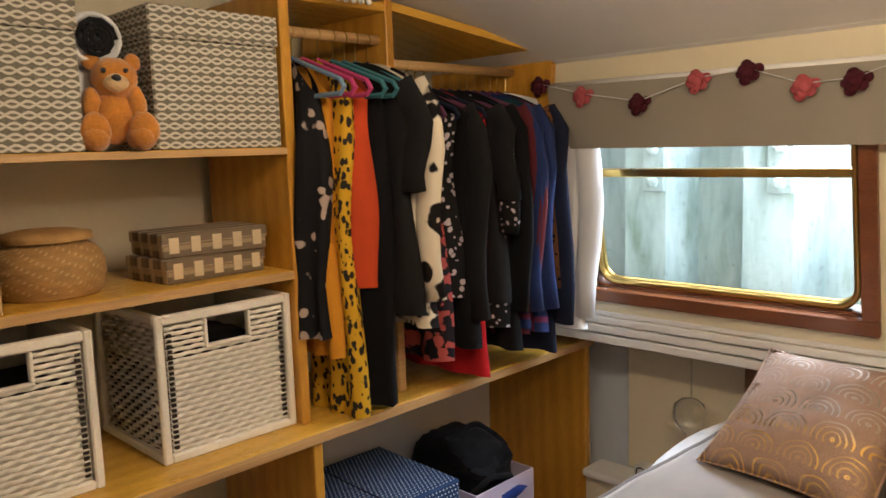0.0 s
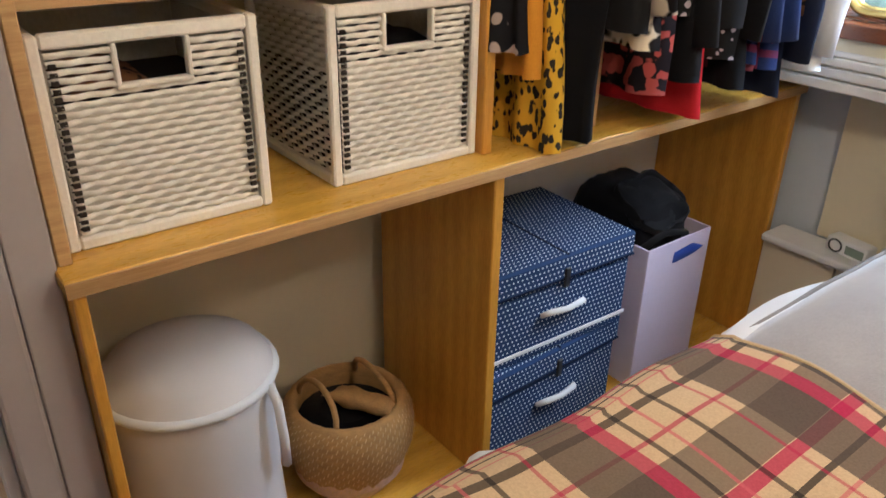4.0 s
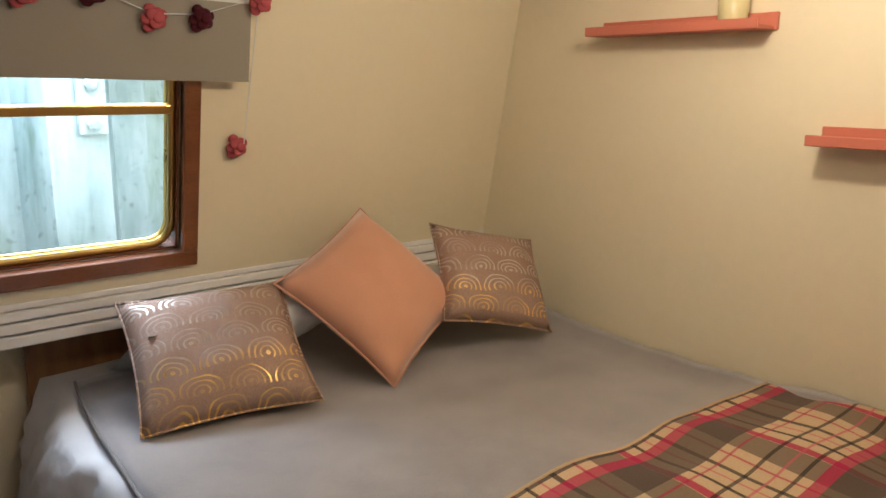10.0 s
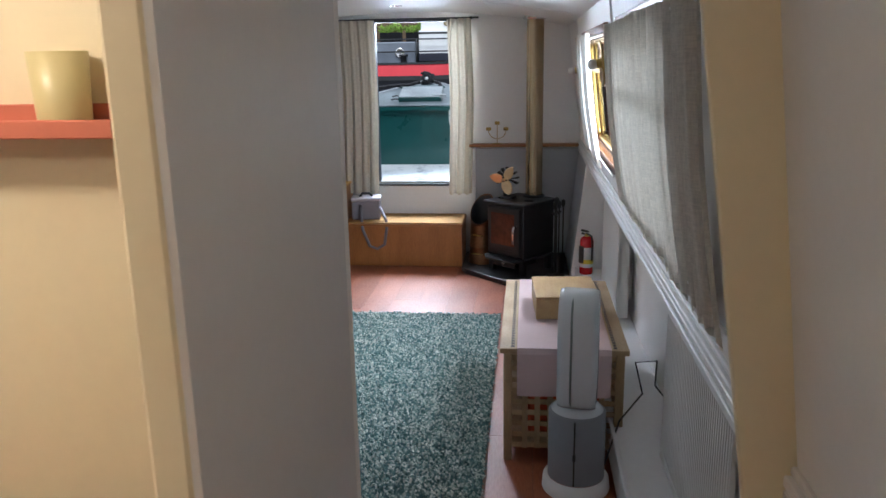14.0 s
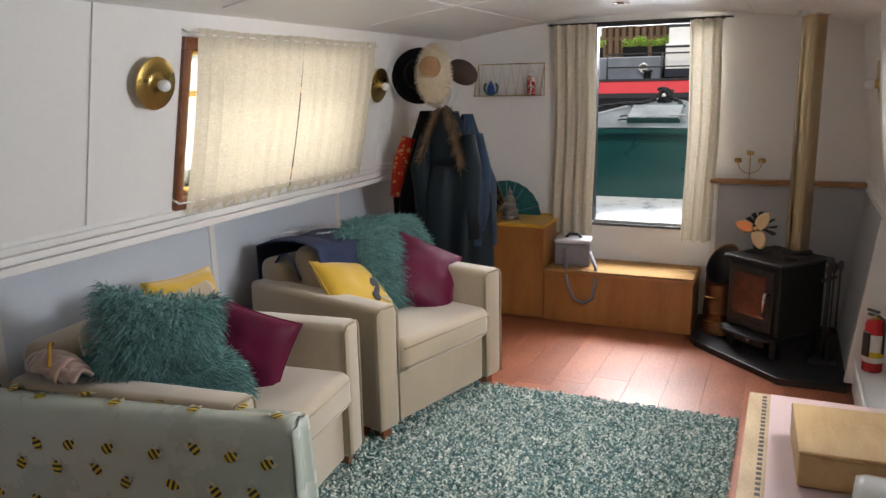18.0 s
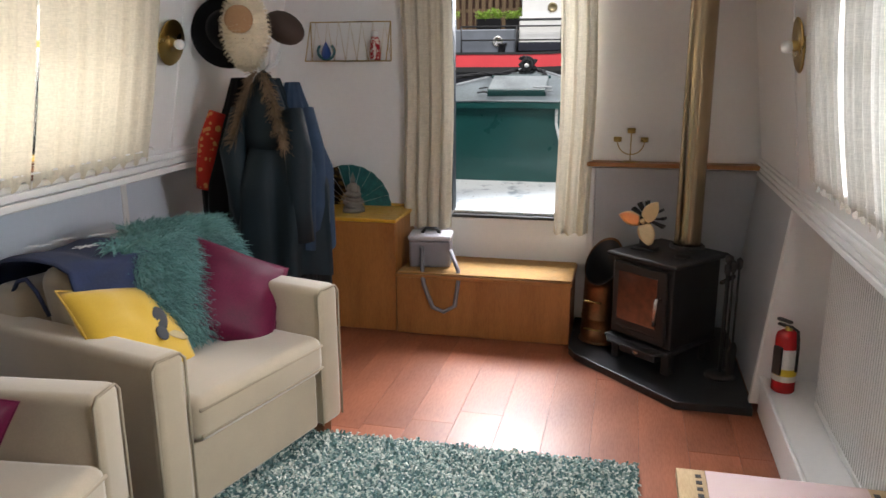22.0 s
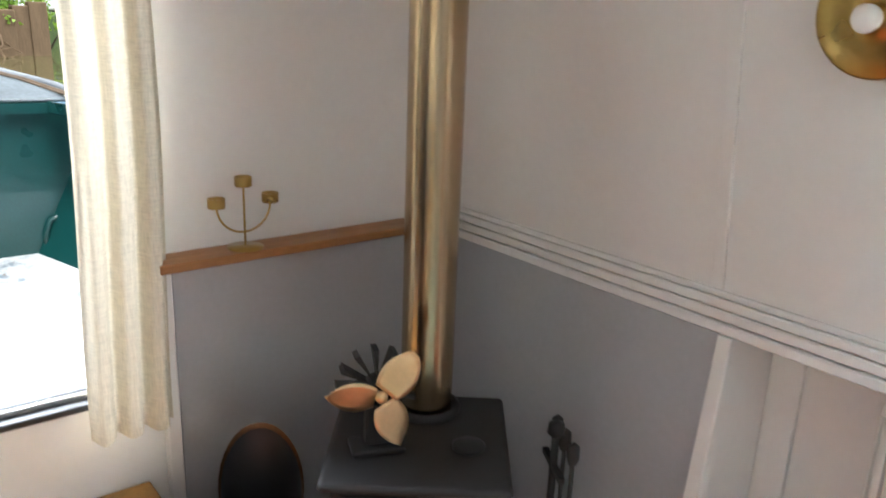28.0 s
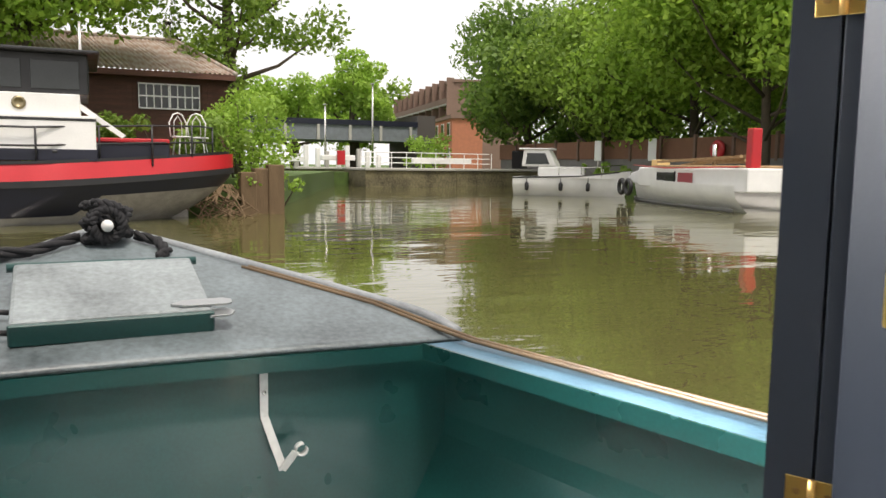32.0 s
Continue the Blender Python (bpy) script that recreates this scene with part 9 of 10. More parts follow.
for k in range(9):
    bush(13 + 4.6 * k, -29.5 - (k % 3), 1.0, 2.6, 5.5 + (k % 2), 3000, 0.16, 80 + k, (LEAF_D, LEAF, LEAF_D)[k % 3], "tall dark shrubs behind the towpath wall")
for k in range(3):
    bush(45 + 5.5 * k, -30.5 - k, 1.0, 2.8, 4.6, 2200, 0.2, 92 + k, LEAF_D, "tall dark shrubs behind the towpath wall")
bush(55, -20.8, 1.2, 2.0, 2.6, 1600, 0.12, 65, LEAF_L, "pale bush by the lock cottage")
bush(36.5, -22.6, 1.0, 3.0, 0.8, 1800, 0.07, 66, LEAF_L, "long grass on the towpath edge")
bush(33.0, -22.2, 1.0, 2.4, 0.7, 1500, 0.07, 67, LEAF, "long grass on the towpath edge")

# ---- timber piles, roots ----
OLDT = timber("weathered_oak_pile", (0.2, 0.13, 0.07), (0.09, 0.06, 0.03), (9, 9, 1), 0.85, 2, 0.4)
for k, y in enumerate((-2.35, -2.68, -3.0)):
    solo("mooring_post", prism([(-0.2, -0.19), (0.2, -0.17), (0.18, 0.19), (-0.19, 0.18)], 0.0, 1.42 + 0.09 * k, "z", 0.03), OLDT, "weathered brown timber mooring pile", "pile", "timber piles", m=pose(23.65 + 0.08 * (k % 2), y, 0))
rt = bmesh.new()
rr = random.Random(9)
for k in range(26):
    y = rr.uniform(-2.1, -0.9)
    tube([(24.2, y, 1.1), (23.5, y + rr.uniform(-0.3, 0.3), 0.9), (22.9, y + rr.uniform(-0.5, 0.5), rr.uniform(0.5, 0.8)), (22.6, y + rr.uniform(-0.6, 0.6), 0.38)], [0.03, 0.024, 0.018, 0.01], 5, rt)
solo("root_tangle", rt, OLDT, "tangle of bare roots at the water's edge", "roots", kind="stuff")

# ---- the big barge ahead ----
NAVYH = surface("navy_hull_paint", (0.014, 0.016, 0.03), 0.4, 0.2, 3, 40, 0.2)
REDH = surface("red_hull_paint", (0.48, 0.018, 0.025), 0.35, 0.1, 2, 40, 0.1)
WHITEH = surface("white_boat_paint", (0.8, 0.8, 0.78), 0.4, 0.08, 2, 40, 0.1)
RUSTW = surface("scraped_grey_hull", (0.30, 0.28, 0.25), 0.7, 0.35, 4, 40, 0.4)
GLASSD = surface("dark_window_glass", (0.03, 0.035, 0.035), 0.08, 0.2, 2, 30, 0)
barge = thing("barge", "moored barge with navy hull, red band and white wheelhouse", "boat", at=(22.0, 0.37, 0.44))


def sheer(y):
    """The rise of the sides towards the stern."""
    return 0.29 * max(0.0, (2.2 - y) / 4.5) ** 1.4


def hull_fn(z0, z1, in0, in1, y_tip):
    def fn(u, v):
        y = y_tip + (14.0 - y_tip) * u ** 1.4
        k = min(1.0, ((y - y_tip) / 3.4)) ** 0.55
        half = 2.0 * k - (in0 + (in1 - in0) * v) * min(1, k * 1.5)
        return (-max(0.0, half) + 0.9, y, z0 + (z1 - z0) * v + sheer(y))
    return fn


def counter_fn(u, v):
    """The overhanging stern under the red band."""
    y_t = -2.25 + 1.75 * (1 - v) ** 1.3
    y = y_t + (14.0 - y_t) * u ** 1.4
    k = min(1.0, ((y - y_t) / 3.4)) ** 0.55
    return (-max(0.0, 2.0 * k - 0.25 * (1 - v)) + 0.9, y, -0.25 + 0.93 * v + sheer(y) * v)


part("hull", sheet(60, 12, counter_fn), NAVYH, barge, smooth=True)
part("scraped_quarter", sheet(20, 8, lambda u, v: tuple(Vector(counter_fn(0.001 + 0.26 * u, 0.0 + 0.78 * v)) + Vector((-0.012, 0, 0)))), RUSTW, barge, "scraped grey underside", True)
part("boot_line", sheet(40, 2, lambda u, v: tuple(Vector(counter_fn(0.12 + 0.88 * u, 0.26 + 0.16 * v)) + Vector((-0.013, 0, 0)))), surface("pale_boot_top", (0.3, 0.29, 0.27), 0.7, 0.3), barge, smooth=True)
part("rubbing_band", sheet(60, 3, hull_fn(0.68, 0.80, -0.05, -0.05, -2.30)), BLACK_PL, barge, smooth=True)
part("red_band", sheet(60, 4, hull_fn(0.80, 1.10, -0.04, 0.06, -2.28)), REDH, barge, "glossy red band", True)
part("top_rail", sheet(60, 2, hull_fn(1.10, 1.16, 0.04, 0.04, -2.20)), BLACK_PL, barge, smooth=True)
part("deck", prism([(-1.0, 14), (-1.0, 1.5), (-0.42, -0.5), (0.25, -1.35), (0.85, -1.75), (2.3, -1.2), (2.8, 14)], 1.06, 1.1, "z"), NAVYH, barge)
part("stern_deck", prism([(-0.15, -0.85), (0.32, -1.3), (0.85, -1.68), (1.8, -1.3), (2.1, -0.85)], 1.1, 1.25, "z"), NAVYH, barge)
part("stern_house", box(-0.3, 1.7, -0.84, 0.6, 1.1, 1.55, 0.02), NAVYH, barge)
part("red_coaming", box(-0.34, 1.74, -0.84, 0.62, 1.555, 1.64, 0.02), REDH, barge)
def raised(bm):
    """Cabin parts, set forward along the barge and lowered to its true height."""
    return moved(bm, Matrix.Translation((0, -2.2, 0.46)) @ Matrix.Diagonal((1, 1, 0.66, 1)))


part("cabin_lower", raised(box(-0.85, 2.2, 2.7, 4.75, 1.1, 2.35, 0.02)), WHITEH, barge)
part("cabin_skirt", raised(box(-0.87, 2.2, 2.69, 4.76, 1.1, 1.42, 0.01)), NAVYH, barge)
part("cabin_band", raised(box(-0.86, 2.2, 2.69, 4.76, 2.2, 2.28, 0.01)), BLACK_PL, barge)
part("wheelhouse_lower", raised(box(-0.75, 2.0, 2.95, 4.7, 2.28, 2.95, 0.02)), WHITEH, barge)
wh = part("wheelhouse", raised(box(-0.7, 1.95, 2.8, 4.8, 2.95, 4.05, 0.02)), BLACK_PL, barge)
for y0, y1 in ((2.95, 3.75), (3.9, 4.7)):
    part("window", raised(box(-0.715, -0.70, y0, y1, 3.08, 3.85, 0.005)), GLASSD, wh, "dark wheelhouse window")
part("window", raised(box(-0.4, 1.6, 2.785, 2.8, 3.08, 3.85, 0.005)), GLASSD, wh)
part("roof", raised(box(-0.95, 2.2, 2.6, 5.0, 4.05, 4.15, 0.03)), BLACK_PL, barge)
part("porthole", lathe([(0, 0), (0.17, 0), (0.17, 0.02), (0.11, 0.03), (0.1, 0.015), (0, 0.015)], 20, None, pose(-0.757, 1.75, 2.22, 0, -90, 0) @ Matrix.Scale(0.7, 4)), metal_mat("porthole_brass", (0.3, 0.25, 0.15), 0.4), barge, smooth=True)
part("stair_board", prism([(0.85, 2.2), (0.05, 1.62), (-0.02, 1.68), (0.8, 2.29)], -0.7, -0.64, "x"), WHITEH, barge)
part("hold_coaming", box(-0.75, 2.4, 2.66, 11.0, 1.1, 1.72, 0.03), surface("grey_coaming_paint", (0.16, 0.18, 0.21), 0.5, 0.2), barge, "grey painted hold coaming")
for y in (3.1, 5.2):
    part("porthole", lathe([(0, 0), (0.14, 0), (0.14, 0.03), (0.09, 0.04), (0.08, 0.02), (0, 0.02)], 20, None, pose(-0.755, y, 1.42, 0, -90, 0)), STEEL, barge, smooth=True)
rl = bmesh.new()
for z in (1.45, 1.78):
    tube([(-0.95, 4.0, z), (-0.95, 1.6, z), (-0.55, -0.4, z + 0.1), (0.1, -1.5, z + 0.15), (0.85, -1.85, z + 0.15)], 0.02, 6, rl)
part("hand_rail", rl, BLACK_PL, barge, smooth=True)
for x, y in ((-0.95, 4.0), (-0.95, 2.6), (-0.93, 1.5), (-0.72, 0.45), (-0.5, -0.5), (-0.05, -1.3), (0.8, -1.83)):
    part("rail_post", rod((x, y, 1.1), (x, y, 1.79 + 0.15 * min(1.0, max(0.0, (1.6 - y) / 3.0))), 0.02, 8), BLACK_PL, barge, smooth=True)
for y in (3.0, 1.2):
    part("bollard", lathe([(0.09, 1.1), (0.09, 1.32), (0.13, 1.33), (0.13, 1.38), (0, 1.38)], 14, None, pose(-0.75, y, 0)), BLACK_PL, barge, smooth=True)
part("rudder", box(0.86, 0.94, -1.3, -0.95, -0.4, 0.4, 0.02), RUSTW, barge)
part("mast", rod((-0.6, 0.72, 2.4), (-0.6, 0.72, 3.75), 0.03, 8), STEEL, barge, smooth=True)


for k, y in enumerate((3.0, 3.75, 4.9)):
    pt = thing("planter", "dark planter with green herbs on the barge", "planter", "barge planters", at=(21.5, y, 2.16), turn=4 * k)
    part("box", prism([(-0.18, -0.3), (0.18, -0.3), (0.18, 0.3), (-0.18, 0.3)], 0.0, 0.26, "z", 0.01), SOOTC, pt)
    mesh_part("herbs", leaves_mesh([(0.1 * math.sin(j * 2.1), -0.24 + 0.08 * j, 0.36 + 0.05 * math.sin(j), 0.16) for j in range(7)], 500, 0.035, 90 + k), LEAF_L, pt)["kind"] = "stuff"
sf = thing("slat_fence", "weathered grey slatted fence on the bank", "fence", at=(24.6, 3.0, 1.25))
for k in range(24):
    part("slat", box(0.0, 0.03, 0.2 * k, 0.2 * k + 0.12, 0.0, 2.0 + 0.04 * (k % 3), 0.004), OLDT, sf)
for z in (0.5, 1.5):
    part("rail", box(0.031, 0.07, -0.05, 4.8, z, z + 0.1), OLDT, sf)


def bistro(x, y, z, turn):
    c = thing("garden_chair", "white wrought-iron garden chair on the stern deck", "chair", "garden chairs", at=(x, y, z), turn=turn)
    part("seat", lathe([(0, 0.44), (0.2, 0.44), (0.21, 0.455), (0.2, 0.47), (0, 0.47)], 20), WHITEH, c, smooth=True)
    for a in (0.8, 2.35, 3.9, 5.5):
        part("leg", tube([(0.14 * math.cos(a), 0.14 * math.sin(a), 0.44), (0.23 * math.cos(a), 0.23 * math.sin(a), 0.0)], 0.014, 6), WHITEH, c, smooth=True)
    part("back", tube([(0.18, -0.17, 0.46), (0.2, -0.19, 0.75), (0.2, -0.1, 0.92), (0.2, 0, 0.96), (0.2, 0.1, 0.92), (0.2, 0.19, 0.75), (0.18, 0.17, 0.46)], 0.014, 6), WHITEH, c, smooth=True)
    part("scroll", tube([(0.2, -0.09, 0.48), (0.2, -0.08, 0.78), (0.2, 0.0, 0.9), (0.2, 0.08, 0.78), (0.2, 0.09, 0.48)], 0.009, 6), WHITEH, c, smooth=True)


bistro(22.25, -0.78, 1.692, 20)
bistro(22.6, -1.15, 1.692, 160)

# ---- boathouse ----
TIN = timber("rusty_corrugated_iron", (0.50, 0.45, 0.41), (0.27, 0.15, 0.10), (1.2, 9, 1.2), 0.6, 1.4, 0.2)
BOARD = timber("tarred_boards", (0.14, 0.06, 0.04), (0.06, 0.03, 0.022), (1, 1, 9), 0.8, 2, 0.3)
hs = thing("boathouse", "old timber boathouse with a corrugated iron roof", "building", at=(29.5, -1.6, 1.2))
part("wall", box(0, 5, -1.3, 8.0, 0, 2.95), BOARD, hs)
for k in range(36):
    part("weatherboard", box(-0.035, -0.002, -1.3 + 0.15 * k, -1.16 + 0.15 * k, 0, 2.9), BOARD, hs)
part("roof", sheet(260, 6, lambda u, v: (-0.6 + 3.0 * v, (-1.45 + 9.5 * u) * (1 - v) + (-0.07 + 8.12 * u) * v, 3.02 + 1.27 * v + 0.03 * math.sin(u * 420)), 0.01), TIN, hs, "corrugated iron with rust")
part("hip", sheet(120, 6, lambda u, v: ((-0.6 + 6.2 * u) * (1 - v) + 2.4 * v + 0.6 * u * v, -1.45 * (1 - v) - 0.07 * v, 3.02 + 1.27 * v + 0.03 * math.sin(u * 260) * (1 - v)), 0.01), TIN, hs, "corrugated iron with rust")
part("ridge_cap", tube([(-0.6, -1.45, 3.03), (2.4, -0.07, 4.31), (2.4, 8.0, 4.31)], 0.07, 8), TIN, hs, smooth=True)
part("eave_board", box(-0.6, -0.56, -1.44, 8.0, 2.84, 3.0), BOARD, hs)
part("eave_board", box(-0.55, 5.4, -1.44, -1.4, 2.84, 3.0), BOARD, hs)
for k in range(2):
    y = -0.46 + 0.86 * k
    w = part("window", box(-0.08, -0.04, y, y + 0.84, 1.98, 2.68), GLASSD, hs)
    for q in range(5):
        part("glazing_bar", box(-0.11, -0.081, y + 0.205 * q - 0.015, y + 0.205 * q + 0.015, 1.98, 2.68), WHITEH, w)
    for z in (1.98, 2.33, 2.68):
        part("glazing_bar", box(-0.105, -0.0815, y - 0.015, y + 0.84, z - 0.02, z + 0.02), WHITEH, w)
ch = part("chimney", rod((2.3, 0.15, 4.1), (2.3, 0.15, 4.85), 0.1, 14), STEEL, hs, "galvanised chimney", True)
part("cowl", lathe([(0.15, 4.85), (0.15, 4.92), (0.02, 5.0), (0, 5.0)], 14, None, pose(2.3, 0.15, 0)), STEEL, ch, smooth=True)

# ---- the lock ----
LOCKW = surface("mossy_lock_stone", (0.15, 0.13, 0.075), 0.85, 0.75, 0.9, 9, 0.8, 0, 0.05)
CONC = surface("pale_concrete", (0.4, 0.39, 0.36), 0.85, 0.15, 2, 30, 0.3)
lk = thing("lock_wall", "mossy stone lock walls with pale copings", "lock", kind="structure", at=(0, 0, 0))
for y0, y1, x in ((-10.0, -4.0, 50.5), (-13.6, -10.1, 50.2), (-17.8, -12.4, 44.3), (-25.5, -18.6, 46.0)):
    part("wall", box(x, x + 4, y0, y1, -1, 1.32, 0.05), LOCKW, lk)
    part("coping", box(x - 0.1, x + 4, y0 - 0.05, y1 + 0.05, 1.32, 1.46, 0.03), CONC, lk)
lg = thing("lock_gate", "dark timber lock gates with white balance beams", "lock gate", at=(0, 0, 0))
part("gate_leaf", box(46.2, 46.5, -18.6, -17.8, -1, 1.25, 0.02), OLDT, lg)
part("gate_leaf", box(51.0, 51.3, -12.4, -10.2, -1, 1.2, 0.02), OLDT, lg)
for y0, y1, z in ((-20.5, -16.6, 1.9), (-13.0, -11.0, 2.0), (-10.0, -7.2, 1.9)):
    part("balance_beam", box(47.8, 48.1, y0, y1, z - 0.15, z + 0.15, 0.03), WHITEH, lg)
for k in range(9):
    y = -9.8 - k * 0.62
    part("paddle_post", box(48.6 + 0.3 * (k % 2), 48.85 + 0.3 * (k % 2), y - 0.12, y + 0.12, 1.46, 2.2 + 0.35 * ((k * 3) % 4) / 2, 0.02), WHITEH if k % 3 else CONC, lg)
part("life_ring_box", box(47.5, 47.7, -12.3, -11.85, 1.6, 2.4, 0.02), REDH, lg, "red lifebuoy housing")
rb = bmesh.new()
for z in (1.75, 2.05, 2.35):
    rod((46.8, -13.0, z), (47.4, -21.5, z), 0.025, 6, rb)
for k in range(10):
    rod((46.85, -13.0 - 0.93 * k, 1.46), (46.85, -13.0 - 0.93 * k, 2.36), 0.025, 6, rb)
part("hand_rail", rb, WHITEH, lg)
br = thing("road_bridge", "grey girder road bridge beyond the lock", "bridge", at=(60, -14, 1.2))
part("deck", box(0, 6, -8, 14, 2.2, 3.3), surface("grey_girder_paint", (0.16, 0.18, 0.2), 0.6, 0.2), br)
part("parapet", box(-0.1, 0, -8, 14, 3.3, 3.7), NAVYH, br)
part("abutment", box(0, 6, -9.5, -8, 0, 4.2), surface("dark_brick_far", (0.08, 0.07, 0.065), 0.8), br)
for k in range(9):
    part("girder_rib", box(-0.16, 0.0, -7.5 + 2.4 * k, -7.3 + 2.4 * k, 2.2, 3.3), CONC, br)
for x, y, h in ((55, -13.3, 4.3), (55, -16.6, 5.8)):
    lp = thing("lamp_post", "slim grey lamp post by the lock", "street lamp", "lamp posts", at=(x, y, 1.2))
    part("column", tube([(0, 0, 0), (0, 0, h)], [0.09, 0.05], 10), STEEL, lp, smooth=True)
    part("lantern", box(-0.1, 0.3, -0.1, 0.1, h, h + 0.08, 0.02), STEEL, lp)

# ---- housing ----
BRK_R = surface("red_brick_far", (0.42, 0.16, 0.09), 0.85, 0.18, 3, 30, 0.2)
BRK_D = surface("brown_brick_far", (0.2, 0.13, 0.10), 0.85, 0.15, 3, 30, 0.2)


def block(name, x, y, turn, length, depth, storeys, sh, material, label, bays, balcony):
    b = thing(name, label, "building", at=(x, y, 1.2), turn=turn)
    h = storeys * sh
    part("wall", box(0, length, 0, depth, 0, h), material, b)
    part("roof", box(-0.2, length + 0.2, -0.2, depth + 0.2, h, h + 0.35), BRK_D, b)
    me_w = mesh_of("window", box(-0.7, 0.7, -0.06, 0.0, 0, 1.35), WHITEH)
    me_g = mesh_of("pane", join(box(-0.62, -0.04, -0.08, -0.061, 0.08, 1.27), box(0.04, 0.62, -0.08, -0.061, 0.08, 1.27)), GLASSD)
    for s in range(storeys):
        for k in range(bays):
            cx = length * (k + 0.5) / bays
            w = new("window", me_w)
            w.parent = b
            w.matrix_basis = Matrix.Translation((cx, 0, s * sh + 0.9))
            g = new("pane", me_g)
            g.parent = w
    if balcony:
        for s in range(1, storeys):
            part("balcony", box(0, length, -0.9, 0, s * sh - 0.15, s * sh + 0.05), CONC, b)
            part("balcony_front", box(0, length, -0.92, -0.86, s * sh + 0.05, s * sh + 0.75), material, b)
        for k in range(bays + 1):
            part("fin_wall", box(length * k / bays - 0.12, length * k / bays + 0.12, -0.9, 0, 0, h + 0.5), material, b)
    return b


block("apartment_block", 126.3, -46.6, 170, 34, 9, 4, 2.7, BRK_D, "brown brick apartment block with balconies", 9, True)
block("brick_house", 91.6, -36.3, 166.5, 16, 3.2, 2, 2.6, BRK_R, "red brick terrace house by the lock", 5, False)
tw = thing("wall_towpath", "brick towpath wall with fence panels", "wall", kind="structure", at=(0, 0, 0))
TWB = surface("towpath_brick", (0.19, 0.125, 0.095), 0.9, 0.2, 2, 30, 0.4)
FENCE = timber("orange_brown_fence", (0.26, 0.13, 0.08), (0.16, 0.08, 0.05), (9, 9, 1.2), 0.85, 2, 0.2)
for k in range(17):
    x = 12 + 2.4 * k
    part("bay", box(x, x + 2.36, -25.3 - 0.02 * k, -25.0 - 0.02 * k, 0.9, 2.1 if k > 5 else 2.75), surface("grey_rendered_wall", (0.2, 0.19, 0.18), 0.9, 0.2) if k == 0 else bpy.data.materials["grey_rendered_wall"], tw)
    if k > 5:
        part("fence_panel", box(x + 0.1, x + 2.3, -25.25, -25.18, 2.1, 3.1), FENCE, tw)
        part("post", box(x - 0.06, x + 0.08, -25.28, -25.1, 2.0, 3.25), BRK_D, tw)
lbz = thing("lifebuoy", "red lifebuoy housing on the towpath wall", "lifebuoy", at=(31.9, -24.95, 2.5))
part("shell", moved(lathe([(0.0, 0), (0.42, 0.0), (0.45, 0.06), (0.4, 0.12), (0.2, 0.12), (0.16, 0.06), (0, 0.06)], 24), pose(0, 0, 0, -90, 0, 0)), REDH, lbz, smooth=True)
for x in (36.0, 40.5, 26.5):
    sg = thing("notice_board", "small white towpath notice on a post", "sign", "towpath notices", at=(x, -24.6, 1.0))
    part("board", box(-0.3, 0.3, -0.03, 0, 1.0, 2.1), WHITEH, sg)
    part("post", box(-0.04, 0.04, -0.08, -0.031, 0, 2.1), STEEL, sg)

# ---- moored cruiser and houseboat ----
cr = thing("cabin_cruiser", "small white cabin cruiser at the towpath", "boat")
cr.matrix_basis = pose(32.5, -17.3, 0.44, 0, 0, 50)


def boat_hull(L, B, h0, h1, sheer):
    """Half-model hull, stern at x = 0, bow at x = -L."""
    def fn(u, v):
        x = -L * u
        k = (1 - u ** 3.2) ** 0.8
        a = 2 * v - 1
        hz_ = h0 + sheer * u * u
        if abs(a) > 0.999:
            pass
        y = B / 2 * k * math.copysign(min(1, abs(a) * 1.25) ** 0.6, a)
        z = -0.3 + (hz_ + 0.3) * min(1, abs(a) * 1.0) ** 1.5
        return (x - 0.35 * u * u * abs(a), y, z)
    return sheet(26, 16, fn)


hl = moved(boat_hull(4.4, 1.9, 0.75, 0, 0.3), pose(2.2, 0, 0))
part("hull", hl, WHITEH, cr, smooth=True)
part("deck", prism([(2.2, -0.9), (2.2, 0.9), (-0.8, 0.88), (-1.9, 0.45), (-2.35, 0), (-1.9, -0.45), (-0.8, -0.88)], 0.72, 0.78, "z"), WHITEH, cr)
part("rub_rail", tube([(2.2, 0.95, 0.74), (-0.5, 0.95, 0.82), (-1.7, 0.6, 0.95), (-2.5, 0.0, 1.05), (-1.7, -0.6, 0.95), (-0.5, -0.95, 0.82), (2.2, -0.95, 0.74)], 0.03, 6), BLACK_PL, cr, smooth=True)
part("cabin", box(-0.6, 1.2, -0.7, 0.7, 0.78, 1.2, 0.08, 2), WHITEH, cr)
part("wheelhouse", prism([(0.4, 1.2), (1.9, 1.2), (1.8, 1.9), (0.75, 1.9)], -0.68, 0.68, "y", 0.05), WHITEH, cr)
part("side_window", prism([(0.72, 1.3), (1.7, 1.3), (1.65, 1.75), (0.9, 1.75)], -0.70, -0.685, "y"), GLASSD, cr)
part("side_window", prism([(0.72, 1.3), (1.7, 1.3), (1.65, 1.75), (0.9, 1.75)], 0.685, 0.70, "y"), GLASSD, cr)
part("roof", box(0.6, 2.0, -0.75, 0.75, 1.9, 1.96, 0.02), WHITEH, cr)
part("awning", box(1.85, 2.3, -0.7, 0.7, 1.1, 1.85, 0.05), SOOTC, cr)
rl = bmesh.new()
tube([(0.3, 0.85, 1.15), (-1.2, 0.7, 1.2), (-2.2, 0, 1.3), (-1.2, -0.7, 1.2), (0.3, -0.85, 1.15)], 0.018, 6, rl)
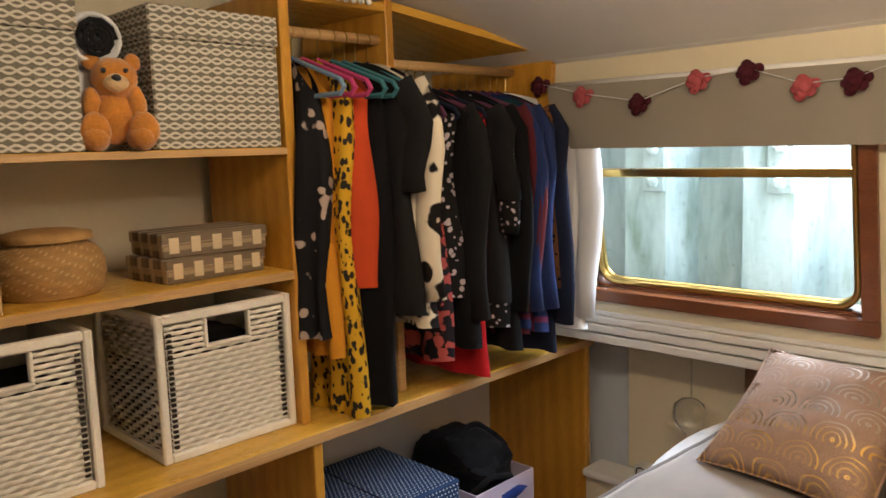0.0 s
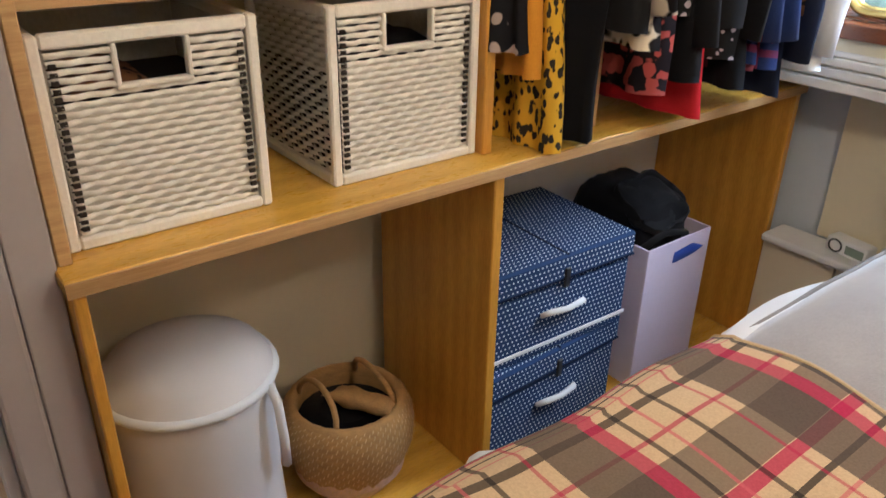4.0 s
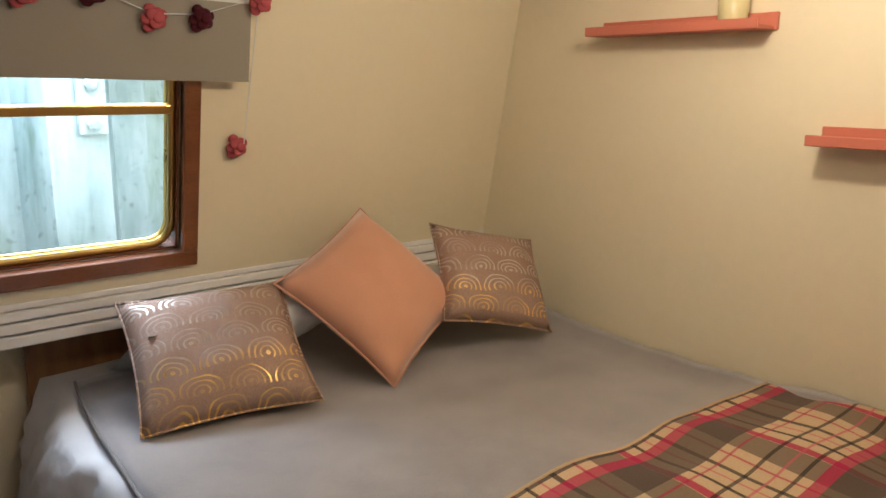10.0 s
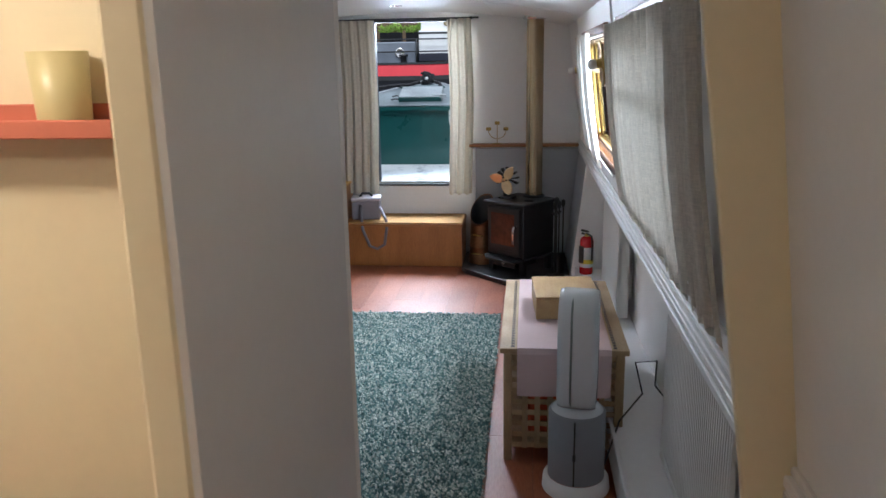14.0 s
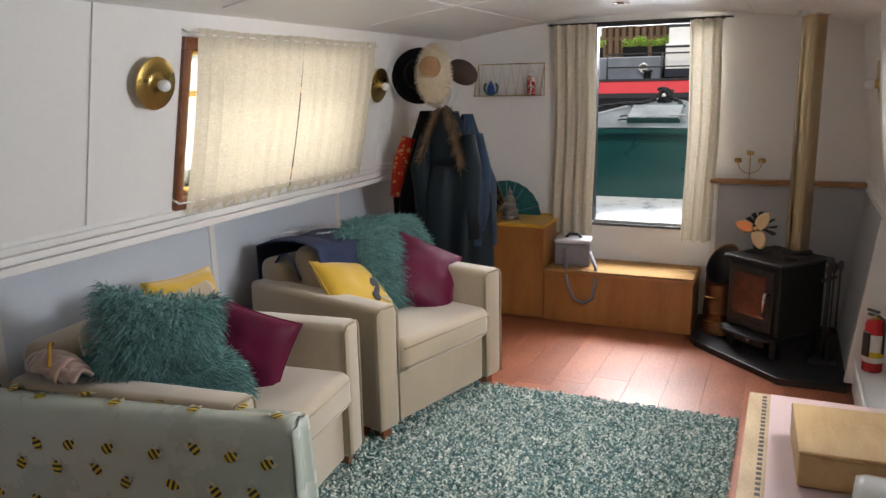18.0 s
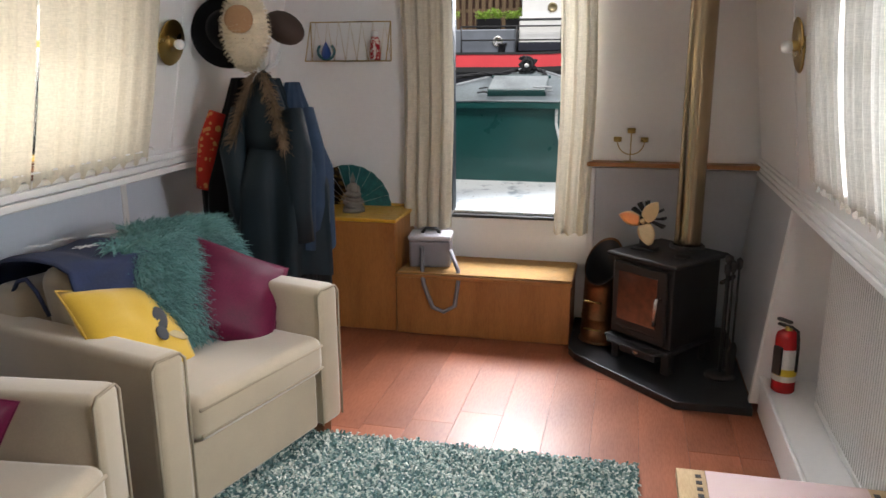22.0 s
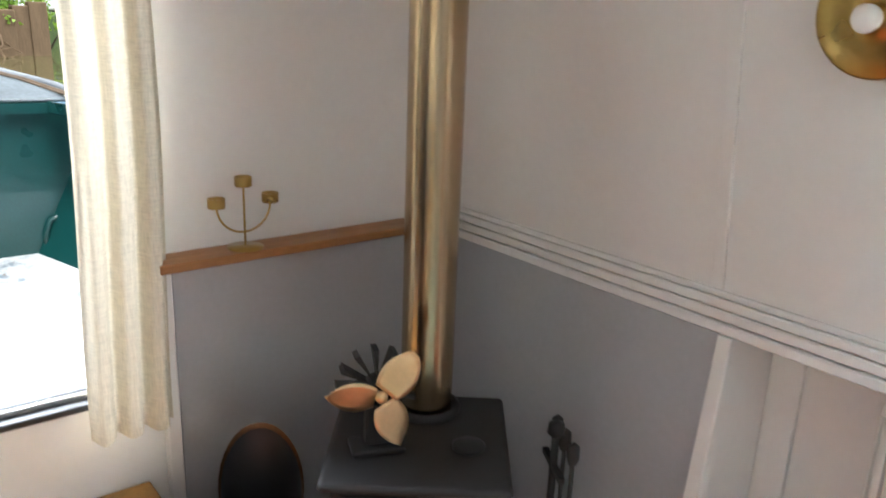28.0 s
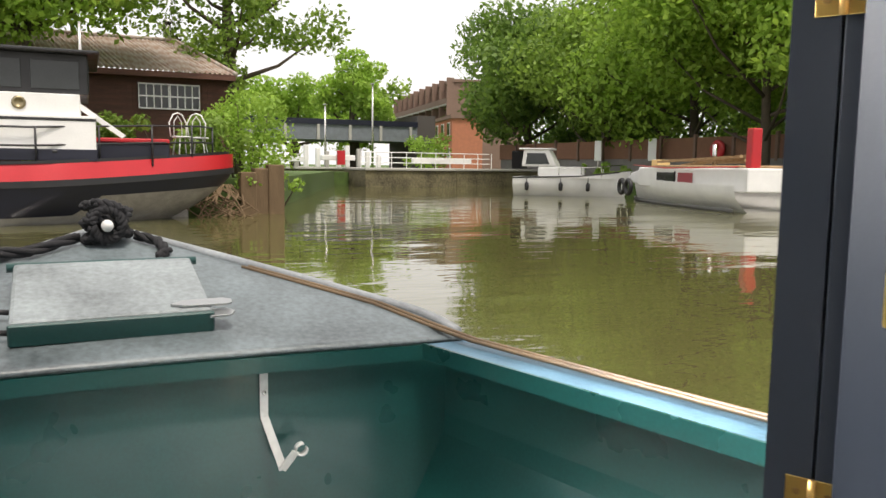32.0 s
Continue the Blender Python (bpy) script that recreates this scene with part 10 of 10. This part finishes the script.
for x, y in ((0.3, 0.85), (-0.6, 0.8), (-1.4, 0.6), (0.3, -0.85), (-0.6, -0.8), (-1.4, -0.6)):
    rod((x, y, 0.78), (x, y, 1.17), 0.015, 6, rl)
part("pulpit_rail", rl, STEEL, cr, smooth=True)
for x in (1.6, 0.2, -0.9):
    for y in (-0.98, 0.98):
        part("fender", lathe([(0, 0.2), (0.08, 0.24), (0.09, 0.5), (0.02, 0.58), (0.01, 0.75)], 12, None, pose(x, y, 0)), BLACK_PL, cr, smooth=True)
hbt = thing("houseboat", "white painted houseboat with red shutters and timber on the roof", "boat")
hbt.matrix_basis = pose(24.9, -17.3, 0.44, 0, 0, -15)
part("hull", moved(boat_hull(9.0, 2.6, 0.75, 0, 0.15), pose(-4.4, 0, 0, 0, 0, 180)), WHITEH, hbt, smooth=True)
part("boot_band", moved(boat_hull(9.0, 2.62, 0.05, 0, 0.0), pose(-4.4, 0, 0.06, 0, 0, 180)), surface("grey_lower_hull", (0.2, 0.2, 0.2), 0.6, 0.3), hbt, smooth=True)
part("cabin", box(-4.6, 2.4, -1.05, 1.05, 0.55, 1.22, 0.05, 3), WHITEH, hbt)
part("bow_cabin", prism([(2.4, 0.55), (4.0, 0.7), (3.6, 1.02), (2.4, 1.22)], -0.8, 0.8, "y", 0.04), WHITEH, hbt)
part("coach_roof", box(-3.8, 1.6, -0.9, 0.9, 1.22, 1.30, 0.03), timber("bare_roof_timber", (0.4, 0.27, 0.14), (0.26, 0.16, 0.08), (1, 9, 9), 0.7), hbt)
for k in range(5):
    part("spare_timber", moved(box(-2.2, 2.0, -0.05, 0.05, 0, 0.08), pose(-0.8, -0.6 + 0.3 * k, 1.36 + 0.02 * k, 0, 2 * (k % 3), 4 * (k - 2))), bpy.data.materials["bare_roof_timber"], hbt)
for y in (-1.065, 1.065):
    part("window", box(-0.4, 0.9, min(y, y * 0.985), max(y, y * 0.985), 0.72, 1.06), GLASSD, hbt)
    part("window_frame", box(-0.46, -0.4, min(y, y * 1.01), max(y, y * 1.01), 0.68, 1.1), SOOTC, hbt)
    part("red_shutter", box(-1.6, -0.65, min(y, y * 1.015), max(y, y * 1.015), 0.72, 1.06), surface("dark_red_shutter", (0.3, 0.04, 0.05), 0.5) if y < 0 else bpy.data.materials["dark_red_shutter"], hbt)
part("flue", rod((-1.3, 0.2, 1.28), (-1.3, 0.2, 1.95), 0.07, 12), STEEL, hbt, smooth=True)
part("deck_box", box(2.6, 3.1, -0.25, 0.25, 1.1, 1.5, 0.02), KRAFT, hbt)
part("red_mast", box(-4.5, -4.2, 0.6, 0.9, 1.2, 2.3, 0.03), REDH, hbt)
for x in (3.6, 3.0):
    part("tyre_fender", tube([(x + 0.25 * math.cos(a), 1.16, 0.5 + 0.25 * math.sin(a)) for a in [k * 0.5236 for k in range(12)]], 0.08, 8, None, True), BLACK_PL, hbt, smooth=True)
rl = bmesh.new()
tube([(-4.4, 1.2, 1.25), (0, 1.2, 1.2), (3.4, 0.8, 1.3)], 0.02, 6, rl)
part("side_rail", rl, REDH, hbt, smooth=True)

# ---- neighbour on the starboard side ----
nb_ = thing("narrowboat", "moored narrowboat with blue cabin and red roof band", "boat", at=(0.5, -5.2, 0.44))
part("hull", box(-9, 4.0, -1.0, 1.0, -0.3, 0.7, 0.05), NAVYH, nb_)
part("cabin", prism([(-0.9, 0.7), (0.9, 0.7), (0.75, 1.75), (-0.75, 1.75)], -8.5, 3.0, "x", 0.03), surface("blue_boat_paint", (0.08, 0.17, 0.3), 0.35, 0.15), nb_)
part("roof_band", box(-8.5, 3.0, 0.70, 0.80, 1.6, 1.76, 0.02), REDH, nb_)
for x in (-6, -3.5, -1, 1.5):
    part("window", box(x, x + 0.9, 0.80, 0.86, 1.0, 1.45, 0.02), GLASSD, nb_)


# ---- floor boards, laid last ----
LAMS = timber("cherry_laminate", (0.46, 0.155, 0.075), (0.31, 0.098, 0.05), (1.0, 7, 7), 0.4, 1.8, 0.02, coat=0.06)
t = LAMS.node_tree
info = t.nodes.new("ShaderNodeObjectInfo")
p = t.nodes["Principled BSDF"]
src = p.inputs["Base Color"].links[0].from_socket
t.links.new(mix_of(t, 0.55, src, mix_of(t, 1.0, src, ramp_of(t, info.outputs["Random"], [(0.0, (0.6, 0.55, 0.5)), (1.0, (1.0, 1.0, 1.0))]), "MULTIPLY")), p.inputs["Base Color"])
BW, BL = 0.19, 1.28
plank = mesh_of("floor_board", box(0, BL - 0.0012, 0, BW - 0.0012, -0.006, 0.0008, 0.0006), LAMS)
rnd = random.Random(12)
k = 0
y = LOW_S
while y < LOW_P:
    x = -3.0 + rnd.uniform(-1.0, 0.0)
    while x < X_END - 0.02:
        o = new("floor_board", plank)
        o.parent = floor
        o.matrix_basis = Matrix.Translation((x, y, 0.0)) @ Matrix.Diagonal(((min(BL, X_END - 0.002 - x)) / BL, 1, 1, 1))
        x += BL
    y += BW
